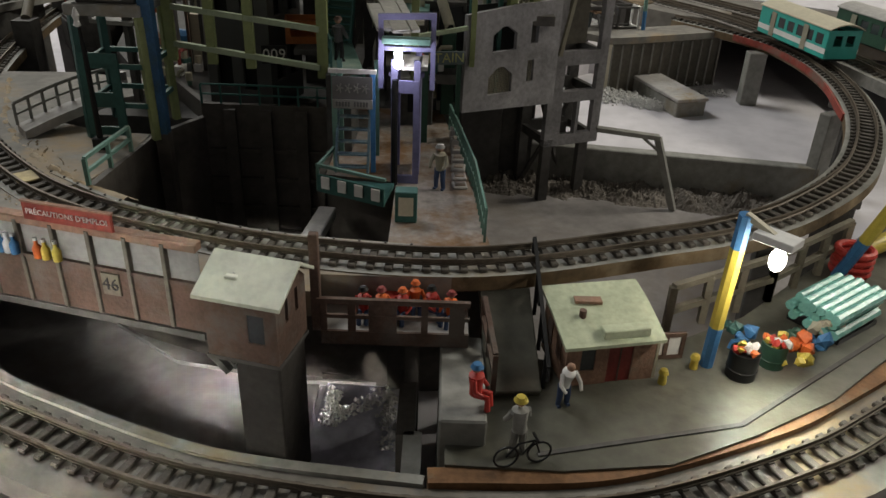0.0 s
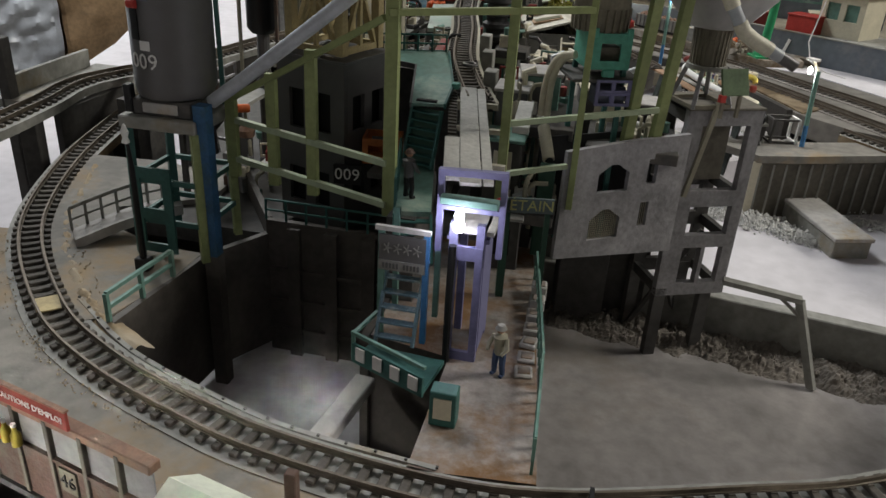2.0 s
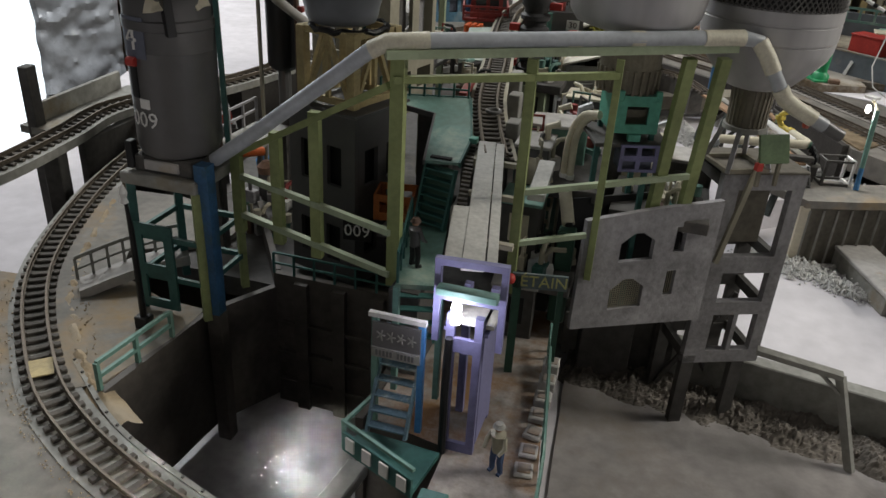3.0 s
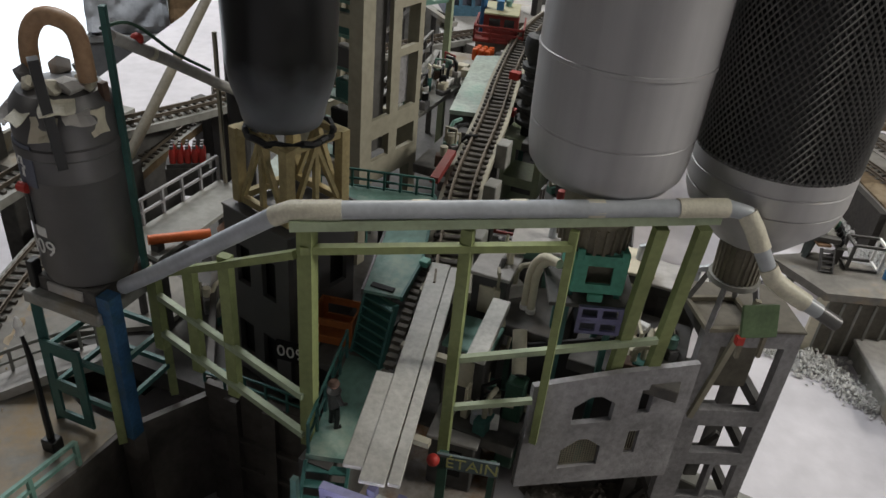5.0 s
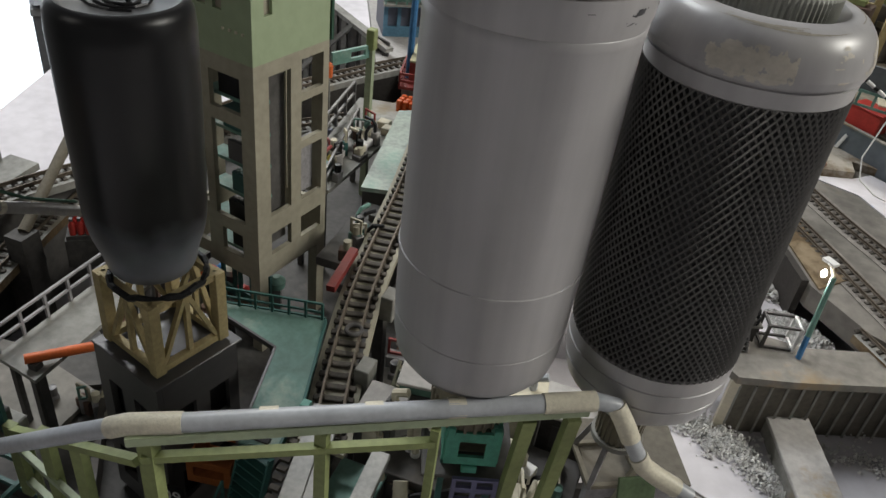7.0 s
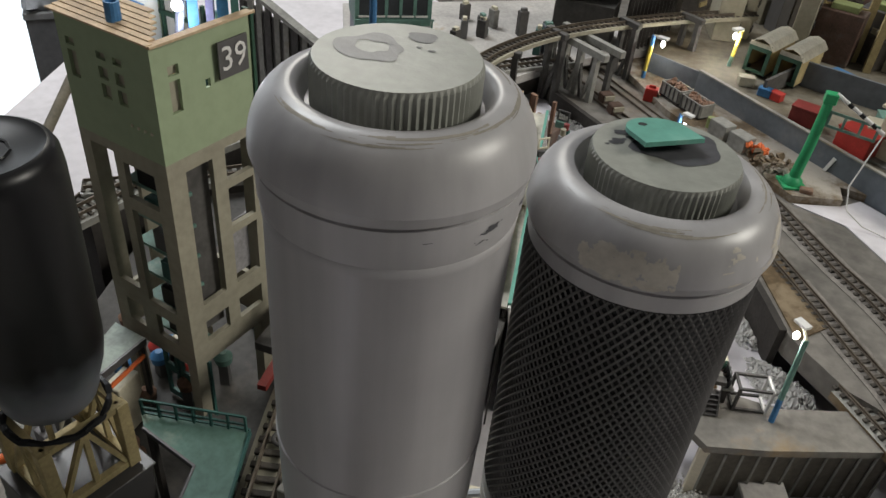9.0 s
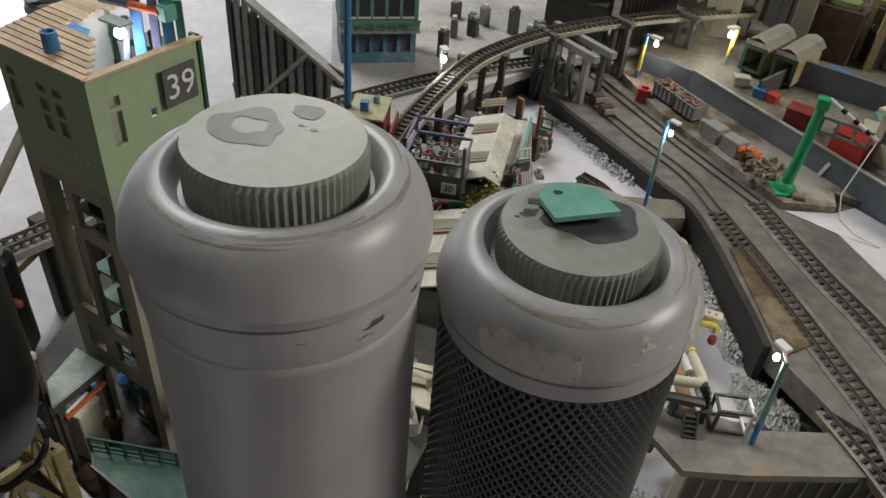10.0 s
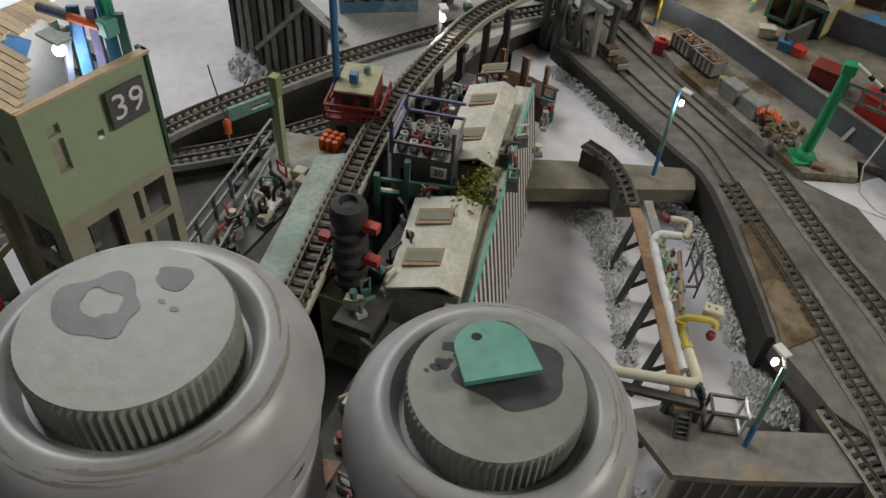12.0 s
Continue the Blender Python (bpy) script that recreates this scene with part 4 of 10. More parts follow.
for yy in (1.5, 5.0, 8.0):
    xm = 0.72 - 0.206 * (yy + 0.6)
    part("joist", beam(B(), (xm - 0.5, yy, 0.72 + yy * 0.068), (xm + 1.3, yy, 0.72 + yy * 0.068), 0.25, 0.2), M_KHAKI, deckp)


# ---- silos ----
def arc(r0, z0, r1, z1, n=6, out=True):
    """A quarter round from (r0, z0) to (r1, z1)."""
    res = []
    for i in range(n + 1):
        a = i / n * math.pi / 2
        res.append((r0 + (r1 - r0) * (1 - math.cos(a)), z0 + (z1 - z0) * math.sin(a)) if out else (r0 + (r1 - r0) * math.sin(a), z0 + (z1 - z0) * (1 - math.cos(a))))
    return res


def knurled_cap(parent, r, z0, z1, label):
    """A bottle cap with fine upright grooves."""
    bm = B()
    seg = 144
    prof = [(1.0, z0), (1.0, z1 - 0.1), (0.965, z1)]
    rings = []
    for k, (f, z) in enumerate(prof):
        ring = []
        for i in range(seg):
            a = 2 * math.pi * i / seg
            g = 0.035 if i % 2 and k < 2 else 0.0
            ring.append(bm.verts.new(((r * f - g) * math.cos(a), (r * f - g) * math.sin(a), z)))
        rings.append(ring)
    for p, q in zip(rings, rings[1:]):
        for i in range(seg):
            bm.faces.new((p[i], p[(i + 1) % seg], q[(i + 1) % seg], q[i]))
    bm.faces.new(rings[-1])
    return part("cap", bm, M_CAP, parent, label)


def blob(bm, cx, cy, r, z, seed, squash=1.0, hole=0.0):
    """An uneven flat patch, with a hole where asked."""
    n = 40
    out, inn = [], []
    for i in range(n):
        a = 2 * math.pi * i / n
        k = 1 + 0.35 * noise.noise(Vector((math.cos(a) * 1.5 + seed, math.sin(a) * 1.5, seed)))
        out.append(bm.verts.new((cx + r * k * math.cos(a), cy + r * k * math.sin(a) * squash, z)))
        if hole:
            inn.append(bm.verts.new((cx + hole * (2 - k) * math.cos(a), cy + hole * (2 - k) * math.sin(a) * squash, z)))
    if hole:
        for i in range(n):
            bm.faces.new((out[i], out[(i + 1) % n], inn[(i + 1) % n], inn[i]))
    else:
        bm.faces.new(out)


gs = thing("grey_silo", 1.97, 13.55, 19.15, "tall smooth grey plastic silo with a knurled screw cap", "silo")
gs.scale = (1.045, 1.045, 1.015)
prof = [(0, -0.35), (1.6, -0.35), (2.05, -0.2), (2.28, 0.15), (2.37, 0.65), (2.4, 1.4), (2.38, 1.42), (2.38, 1.47), (2.41, 1.5), (2.44, 3.5), (2.47, 3.52), (2.47, 3.62), (2.44, 3.64)]
prof += [(2.44, 9.85), (2.46, 9.9), (2.48, 10.12), (2.46, 10.15), (2.52, 10.4), (2.54, 11.0), (2.49, 11.02), (2.49, 11.08), (2.58, 11.1), (2.63, 11.32)]
prof += arc(2.63, 11.32, 1.86, 12.5, 12) + [(1.78, 12.47), (1.71, 12.36), (1.66, 12.2), (1.6, 12.08), (0, 12.06)]
prof_g = list(prof)
part("body", lathe(B(), prof, seg=96), M_GREY, gs, soft=True)
knurled_cap(gs, 1.52, 11.55, 12.98, "grey-green screw cap with worn dark ring")
bm = B()
blob(bm, -0.55, 0.1, 0.62, 12.99, 1.3, 0.9, 0.3)
blob(bm, 0.1, 0.95, 0.3, 12.99, 4.1, 0.7)
blob(bm, 0.45, 0.45, 0.07, 12.99, 5.1, 0.6)
blob(bm, 0.2, 0.5, 0.06, 12.99, 2.1, 0.6)
part("worn_patch", bm, M_CAPD, gs, "dark patch where paint wore off")

ms = thing("mesh_silo", 6.93, 16.2, 16.25, "grey silo wrapped in dark woven wire mesh with a screw cap", "silo")
ms.scale = (1.06, 1.06, 1.0)
prof = [(0, 0.3), (1.0, 0.3), (1.25, 0.45), (1.85, 1.15), (2.22, 1.6), (2.34, 1.95), (2.38, 2.25), (2.35, 2.27), (2.35, 2.32), (2.4, 2.35), (2.41, 2.95), (2.38, 2.97), (2.38, 3.02), (2.41, 3.05), (2.41, 3.5), (2.34, 3.53), (2.34, 11.9)]
prof += [(2.4, 11.95), (2.43, 12.35), (2.38, 12.37), (2.38, 12.43), (2.47, 12.46), (2.53, 12.65)] + arc(2.53, 12.65, 1.8, 13.72, 12) + [(1.72, 13.69), (1.66, 13.58), (1.62, 13.4), (1.57, 13.3), (0, 13.28)]
prof_m = list(prof)
part("body", lathe(B(), prof, seg=96), M_GREY, ms, soft=True)
bm = B()
lathe(bm, [(2.345, 3.55), (2.345, 11.95)], seg=72)
part("liner", bm, M_BLACK, ms, "black liner behind the mesh")
# woven strands as two helices of thin flat wires
bm = B()
NW, H0, H1 = 76, 3.52, 11.93
for d in (-1, 1):
    for k in range(NW):
        a0 = 2 * math.pi * k / NW
        prev = None
        n = 84
        for i in range(n + 1):
            t = i / n
            a = a0 + d * t * 2.3
            z = H0 + (H1 - H0) * t
            wob = 2.39 + 0.006 * d
            w = 0.028
            cs, sn = math.cos(a), math.sin(a)
            row = [bm.verts.new(((wob + e) * cs - s * w * sn, (wob + e) * sn + s * w * cs, z)) for s, e in ((-1.3, 0), (0, 0.03), (1.3, 0))]
            if prev:
                bm.faces.new((prev[0], prev[1], row[1], row[0]))
                bm.faces.new((prev[1], prev[2], row[2], row[1]))
            prev = row
part("wire_mesh", bm, M_WIRE, ms, "dark woven wire mesh jacket")
knurled_cap(ms, 1.48, 12.95, 14.12, "grey screw cap, edge worn")
bm = B()
for i in range(9):
    blob(bm, -1.12 + 0.06 * (i % 5) + 0.03 * i, -0.25 + 0.12 * i, 0.05 + 0.05 * (i % 3), 14.13, i * 2.0, 0.6)
blob(bm, 0.1, 0.35, 0.95, 14.13, 7.7, 0.85)
part("worn_patch", bm, M_CAPD, ms, "dark patch where paint wore off")


def peeling(parent, prof, a0, a1, z0, z1, thr, seed, m, label):
    """Patches of worn paint lying on a turned surface between two angles and heights."""
    bm = B()
    na, nz = 90, 40
    zs = [z0 + (z1 - z0) * j / nz for j in range(nz + 1)]

    def rad(z):
        for (r0, h0), (r1, h1) in zip(prof, prof[1:]):
            if min(h0, h1) <= z <= max(h0, h1) and h1 != h0 and max(r0, r1) > 1.7:
                return r0 + (r1 - r0) * (z - h0) / (h1 - h0) + 0.008
        return prof[-1][0]
    grid = {}
    for i in range(na + 1):
        a = a0 + (a1 - a0) * i / na
        for j, z in enumerate(zs):
            r = rad(z)
            grid[i, j] = (r * math.cos(a), r * math.sin(a), z)
    for i in range(na):
        for j in range(nz):
            e = min(i, na - 1 - i) / na * 4, min(j, nz - 1 - j) / nz * 4
            n_ = noise.noise(Vector((i * 0.09 + seed, j * 0.11, seed))) + 0.35 * noise.noise(Vector((i * 0.35, j * 0.35 + seed, 1.0)))
            if n_ + min(0.0, e[0] - 0.7) + min(0.0, e[1] - 0.7) > thr:
                bm.faces.new([bm.verts.new(grid[k]) for k in ((i, j), (i + 1, j), (i + 1, j + 1), (i, j + 1))])
    if bm.faces:
        bmesh.ops.remove_doubles(bm, verts=bm.verts, dist=0.0005)
        part("worn_patch", bm, m, parent, label, soft=True)
    else:
        bm.free()


peeling(ms, prof_m, -2.0, -1.25, 12.5, 13.3, -0.55, 3.7, M_SCUFF, "beige primer showing through")
peeling(ms, prof_m, -1.2, 0.6, 12.46, 13.6, 0.28, 8.2, M_SCUFF, "beige primer showing through")
peeling(gs, prof_g, -1.2, 0.3, 10.4, 11.0, 0.36, 6.4, M_CAPD, "dark chips along the seam")
peeling(gs, prof_g, -3.1, 3.1, 12.36, 12.49, 0.16, 2.2, M_SCUFFD, "brown dirt round the recess")
peeling(ms, prof_m, -3.1, 3.1, 13.55, 13.71, 0.16, 9.2, M_SCUFFD, "brown dirt round the recess")
tag = thing("mint_tag", 6.69, 16.65, 30.4, "mint green plastic tag with a hole lying on the silo cap", "tag", rz=36)
tag.matrix_world = pose(6.69 * CM, 16.65 * CM, 30.5 * CM, -8, 0, 36)
n = 18
poly = [(0.68, -0.62)] + [(0.66 * math.cos(math.pi * i / n), 0.1 + 0.66 * math.sin(math.pi * i / n)) for i in range(n + 1)] + [(-0.68, -0.62)]
bm = slab(B(), poly, 0.0, 0.1)
part("plate", bm, M_MINT, tag)
part("hole", lathe(B(), [(0, 0.104), (0.1, 0.104), (0.1, 0.1)], -0.2, 0.39, 20), M_DARK, tag)
# cone and skirt under the mesh silo
sk = thing("silo_skirt", 6.93, 16.2, 13.0, "cream ribbed collar under the silo", "collar")
# cream collar whose shade is put into the brown-grey colour
part("collar", lathe(B(), [(0.72, 1.8), (0.78, 3.6), (0.7, 3.9)], seg=40), M_COLLAR, sk)
for i in range(26):
    a = 2 * math.pi * i / 26
    part("rib", beam(B(), (0.74 * math.cos(a), 0.74 * math.sin(a), 1.8), (0.8 * math.cos(a), 0.8 * math.sin(a), 3.6), 0.09), M_COLLAR, sk)
sk2 = thing("silo_skirt", 2.1, 13.55, 13.0, "cream ribbed collar over a green hopper", "collar")
# brown grey again holds the shade on this cream collar
part("collar", lathe(B(), [(1.1, 3.45), (1.15, 4.4), (1.15, 6.1)], seg=40), M_COLLAR, sk2)
for i in range(24):
    a = 2 * math.pi * i / 24
    part("rib", beam(B(), (1.15 * math.cos(a), 1.15 * math.sin(a), 3.45), (1.18 * math.cos(a), 1.18 * math.sin(a), 4.35), 0.1), M_COLLAR, sk2)
hp = thing("hopper", 2.3, 13.65, 6.5, "small green hopper box with a square opening under the silo", "hopper", rz=20)
M_HOPPER = mat("bright_teal_paint", (0.1, 0.36, 0.27), 0.5, vary=0.3, size=1)
for sx in (-1, 1):
    for sy in (-1, 1):
        part("leg", beam(B(), (sx * 0.8, sy * 0.8, 0), (sx * 0.8, sy * 0.8, 8.6), 0.2), M_TEAL, hp)
part("front_panel", holed(B(), -0.85, 8.5, 0.85, 9.95, [(-0.42, 8.85, 0.42, 9.55)], -1.2, -1.08), M_HOPPER, hp, "green panel with a square opening")
part("front_bracket", box(B(), -0.25, -1.3, 8.2, 0.25, -1.08, 8.5, 0.03), M_HOPPER, hp)
for s_ in (-1, 1):
    part("side_panel", box(B(), s_ * 0.85 - 0.06, -1.07, 8.5, s_ * 0.85 + 0.06, 0.9, 9.95), M_HOPPER, hp)
    part("corner_ear", box(B(), s_ * 0.72 - 0.12, -1.24, 9.75, s_ * 0.72 + 0.12, -1.06, 10.15, 0.03), M_HOPPER, hp)
part("inner_bin", box(B(), -0.6, -0.7, 8.55, 0.6, 0.7, 9.3), M_COLLAR, hp)
part("floor_plate", box(B(), -1.5, -1.4, 8.0, 1.5, 1.3, 8.15, 0.03), M_CONCD, hp)
for z0 in (7.05, 7.6):
    part("pump_frame", holed(B(), -0.5, z0, 1.0, z0 + 0.54, [(-0.36, z0 + 0.12, 0.15, z0 + 0.44), (0.32, z0 + 0.12, 0.85, z0 + 0.44)], -1.5, -1.38), M_LAV, hp, "lavender frame under the hopper")
part("pump_body", box(B(), -0.4, -1.2, 7.0, 0.9, -0.3, 7.8, 0.05), M_NPLATE, hp)
ss = thing("silo_stand", 6.93, 16.2, 13.15, "pale grey frame stand under the mesh silo", "stand")
for k in range(4):
    R4 = Matrix.Rotation(math.pi / 2 * k + 0.5, 3, "Z")
    part("leg", beam(B(), R4 @ Vector((0.95, 0.95, 0)), R4 @ Vector((0.55, 0.55, 1.75)), 0.18), M_PANEL, ss)
    part("rail", beam(B(), R4 @ Vector((0.95, 0.95, 0.1)), R4 @ Vector((-0.95, 0.95, 0.1)), 0.16), M_COLLAR, ss)
part("top_ring", lathe(B(), [(0.5, 1.6), (0.9, 1.6), (0.9, 1.8), (0.5, 1.8)], seg=24), M_CONC, ss)
gpl = thing("green_hatch", 8.3, 13.5, 13.15, "olive green plate leaning beside the silo stand", "plate", rz=30)
part("plate", beam(B(), (0, 0.5, 1.0), (0, 0.9, 2.05), 1.3, 0.12, 0.02), mat("olive_hatch_paint", (0.1, 0.15, 0.075), 0.55, vary=0.35, size=0.8, bump=0.15), gpl)
for x in (-0.4, 0.4):
    part("prop", beam(B(), (x, 0.7, 0.0), (x, 0.72, 1.5), 0.14), M_COLLAR, gpl)
part("knob", box(B(), -0.75, 0.4, 0.75, -0.5, 0.62, 1.05), M_RED, gpl)

# black fading to pale grey towards the foot, its edge broken by noise
M_SILOB = mat("black_plastic_grey_foot", (0.009, 0.009, 0.010), 0.34, vary=0.25, size=4, bump=0.06)
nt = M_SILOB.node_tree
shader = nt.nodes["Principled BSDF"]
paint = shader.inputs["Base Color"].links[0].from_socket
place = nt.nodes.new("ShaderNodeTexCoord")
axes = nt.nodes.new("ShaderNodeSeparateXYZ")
foot_noise = nt.nodes.new("ShaderNodeTexNoise")
foot_noise.inputs["Scale"].default_value = 90
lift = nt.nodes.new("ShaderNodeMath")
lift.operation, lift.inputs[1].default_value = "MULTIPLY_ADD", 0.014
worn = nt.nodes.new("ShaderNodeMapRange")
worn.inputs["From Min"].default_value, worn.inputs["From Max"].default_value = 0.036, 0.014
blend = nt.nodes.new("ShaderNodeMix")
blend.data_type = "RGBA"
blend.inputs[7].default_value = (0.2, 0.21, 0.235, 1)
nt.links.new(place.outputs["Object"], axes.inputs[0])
nt.links.new(place.outputs["Object"], foot_noise.inputs["Vector"])
nt.links.new(foot_noise.outputs["Fac"], lift.inputs[0])
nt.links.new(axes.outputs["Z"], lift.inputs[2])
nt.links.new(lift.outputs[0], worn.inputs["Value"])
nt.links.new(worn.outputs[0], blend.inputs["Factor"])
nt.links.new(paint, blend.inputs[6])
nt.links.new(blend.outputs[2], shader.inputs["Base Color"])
bs = thing("black_silo", -9.95, 13.95, 17.4, "tall matt black silo on a timber frame", "silo")
prof = [(0, 0.2), (1.2, 0.2), (1.42, 0.3), (1.52, 0.55), (1.58, 0.9), (1.85, 1.75), (1.94, 2.25), (1.98, 2.7), (2.05, 5.5), (2.09, 8.7), (2.04, 9.3), (1.9, 9.55), (1.75, 9.62), (1.5, 9.5), (0, 9.45)]
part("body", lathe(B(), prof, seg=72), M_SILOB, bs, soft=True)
bm = B()
tube(bm, [((0.25 + 0.028 * k) * math.cos(k * 0.55), (0.25 + 0.028 * k) * math.sin(k * 0.55) * 0.8, 9.5) for k in range(34)], 0.05, 5)
part("embossing", bm, M_BLACK, bs)

# timber frame with diagonal braces under it
fr = thing("timber_stand", -9.5, 13.65, 14.45, "pale yellow timber frame with diagonal braces", "frame", rz=-17)
h, s = 3.15, 1.36
for sx in (-1, 1):
    for sy in (-1, 1):
        part("post", beam(B(), (sx * s, sy * s, 0.1), (sx * s, sy * s, h), 0.42, bevel=0.02), M_TIMBER, fr)
for k in range(4):
    R4 = Matrix.Rotation(math.pi / 2 * k, 3, "Z")
    for z in (0.25, h - 0.12):
        part("rail", beam(B(), R4 @ Vector((-s, -s, z)), R4 @ Vector((s, -s, z)), 0.26, 0.26), M_TIMBER, fr)
    part("brace", beam(B(), R4 @ Vector((0, -s, h - 0.2)), R4 @ Vector((-s + 0.2, -s, 0.3)), 0.2, 0.16), M_TIMBER, fr)
    part("brace", beam(B(), R4 @ Vector((0, -s, h - 0.2)), R4 @ Vector((s - 0.2, -s, 0.3)), 0.2, 0.16), M_TIMBER, fr)
    part("strut", beam(B(), R4 @ Vector((0.0, -s, 0.3)), R4 @ Vector((0.0, -s, h - 0.2)), 0.18), M_TIMBER, fr)
part("rag_ring", tube(B(), [(1.6 * math.cos(2 * math.pi * i / 30), 1.6 * math.sin(2 * math.pi * i / 30), h - 0.02 + 0.06 * math.sin(i * 2.3)) for i in range(31)], 0.13, 6), M_BLACK, fr, "black ragged packing round the silo foot")

# block house below, marked with a number
bh = thing("block_house", -9.5, 13.65, 6.5, "dark grey block house with window openings and a number", "building", rz=-17)
HW = 1.85
part("front_wall", holed(B(), -HW, 0, HW, 7.8, [(-1.3, 1.0, -0.4, 2.7), (0.2, 1.0, 1.0, 2.7), (-1.2, 4.6, -0.4, 6.4), (0.3, 4.6, 1.1, 6.4)], -HW, -HW + 0.22), M_DGREY, bh)
for k, nm in ((1, "side_wall"), (2, "back_wall"), (3, "side_wall")):
    bm = holed(B(), -HW + 0.23, 0, HW - 0.23, 7.8, [(-1.2, 1.4, -0.3, 3.0), (0.3, 1.4, 1.2, 3.0), (-1.2, 4.7, -0.3, 6.3), (0.3, 4.7, 1.2, 6.3)] if k == 1 else [], -HW, -HW + 0.22)
    part(nm, turned(bm, 0, 0, 90 * k), M_DGREY, bh)
part("roof", box(B(), -HW - 0.05, -HW - 0.05, 7.8, HW + 0.05, HW + 0.05, 7.92, 0.03), M_DGREY, bh)
# near-black box: the unlit inside is put into its colour
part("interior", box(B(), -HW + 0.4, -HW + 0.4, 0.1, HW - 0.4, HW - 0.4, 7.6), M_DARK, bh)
sg = thing("number_sign", -7.95, 10.86, 9.6, "black sign with white digits 009", "sign", rz=6)
part("plate", box(B(), -0.62, -0.06, -0.45, 0.62, 0.06, 0.45), M_BLACK, sg)
part("digits", turned(words("009", 0.78), 0, -0.08, 0), M_WHITEP, sg)
oc = thing("orange_crate", -6.75, 12.3, 10.0, "orange crate standing in the dark bay", "crate", rz=10)
for y_ in (-0.75, 0.68):
    part("side", holed(B(), -0.85, 0, 0.85, 1.15, [(-0.6, 0.35, 0.6, 0.85)], y_, y_ + 0.08), M_CRATE, oc)
for x_ in (-0.85, 0.77):
    part("end", box(B(), x_, -0.66, 0, x_ + 0.08, 0.67, 1.15), M_CRATE, oc)
part("bottom", box(B(), -0.76, -0.66, 0, 0.76, 0.67, 0.08), M_CRATE, oc)
solid("bay_floor", box(B(), -6.9, 10.4, 9.75, -4.9, 15.5, 10.0), M_CONCD, "dark bay floor beside the block house", "floor", "structure")

# dark grey cylinder tower
tw = thing("grey_tank", -14.25, 8.1, 12.6, "dark grey metal tank with white digits, grubby cap and pipe", "tank")
RT = 1.6
prof = [(0, 0.62), (1.35, 0.62), (1.5, 0.72), (RT, 1.1), (RT, 4.6), (RT + 0.02, 4.64), (RT, 4.7), (RT, 5.4), (RT + 0.05, 5.45), (RT + 0.05, 5.75), (RT - 0.02, 5.8), (RT, 6.6), (RT - 0.1, 7.0), (1.25, 7.35), (0.6, 7.5), (0, 7.5)]
part("body", lathe(B(), prof, seg=64), M_DGREY, tw, soft=True)
part("saddle", box(B(), -1.3, -1.35, 0, 1.3, 1.35, 0.64, 0.05), M_CONCD, tw)
part("nameplate", turned(box(B(), -0.75, -0.06, 0.15, 0.75, 0.06, 0.55, 0.03), 0.0, -1.4, 0), M_CONCL, tw, "pale strip on the saddle")
part("bracket", box(B(), -1.5, -1.5, 0.1, -1.2, -1.1, 1.2, 0.04), M_BLACK, tw)
part("strap", beam(B(), (1.62, 0.75, 0.2), (1.5, 0.7, 9.9), 0.24, 0.18), M_TEAL, tw)


def on_shell(ang, r):
    return Vector((r * math.cos(ang), r * math.sin(ang), 0))


def shell_plate(ang, half, z0, z1, r, thick):
    """A thin plate curved round the tank."""
    bm = B()
    n = 6
    rows = []
    for i in range(n + 1):
        q = ang - half + 2 * half * i / n
        rows.append([bm.verts.new(on_shell(q, rr) + Vector((0, 0, z))) for rr, z in ((r, z0), (r + thick, z0), (r + thick, z1), (r, z1))])
    for p, q in zip(rows, rows[1:]):
        for k in range(4):
            bm.faces.new((p[k], q[k], q[(k + 1) % 4], p[(k + 1) % 4]))
    bm.faces.new(rows[0][::-1])
    bm.faces.new(rows[-1])
    return bm


A4 = -math.pi / 2 - 0.36
part("number_plate", shell_plate(A4, 0.4, 4.45, 5.9, RT - 0.01, 0.035), M_NPLATE, tw, "blue-grey plate behind the digit")
part("dark_strip", shell_plate(A4 - 0.05, 0.12, 3.0, 4.2, RT - 0.01, 0.06), M_BLACK, tw)
part("paper_square", shell_plate(A4 + 0.2, 0.14, 2.62, 2.98, RT - 0.01, 0.03), M_WHITEP, tw, "small white square")
p = on_shell(A4, RT + 0.05) + Vector((0, 0, 4.33))
part("valve", tube(B(), [p - Vector((0.17, 0.05, 0)), p + Vector((0.17, -0.05, 0))], 0.17, 10), M_RED, tw, "red valve")
u = on_shell(-0.94, RT + 0.12)
part("dark_bar", beam(B(), u + Vector((0, 0, 5.35)), u * 1.12 + Vector((-0.25, 0, 8.8)), 0.42, 0.3), M_BLACK, tw)
for k, (q, z, w, tilt) in enumerate(((-1.15, 6.5, 0.9, 0.5), (-0.55, 6.9, 0.8, 0.9), (-1.6, 6.9, 0.7, 1.1), (-0.2, 6.6, 0.6, 0.35), (-2.1, 6.7, 0.8, 0.7), (-0.85, 7.25, 0.9, 1.3))):
    bm = box(B(), -w / 2, -0.35, -0.02, w / 2, 0.35, 0.02)
    bmesh.ops.subdivide_edges(bm, edges=bm.edges, cuts=3, use_grid_fill=True)
    rough(bm, 0.22, 1.6, k)
    c = on_shell(q, RT + 0.02)
    bm.transform(Matrix.Translation((c.x, c.y, z)) @ Matrix.Rotation(q + math.pi / 2, 4, "Z") @ Matrix.Rotation(math.pi / 2 - tilt, 4, "X"))
    part("card_flap", bm, (M_CREAM, M_CONCL, M_TAPE)[k % 3], tw)
part("rust_strip", beam(B(), (1.42, 0.4, 0.4), (1.34, 0.4, 7.6), 0.24, 0.2), M_BROWN, tw)
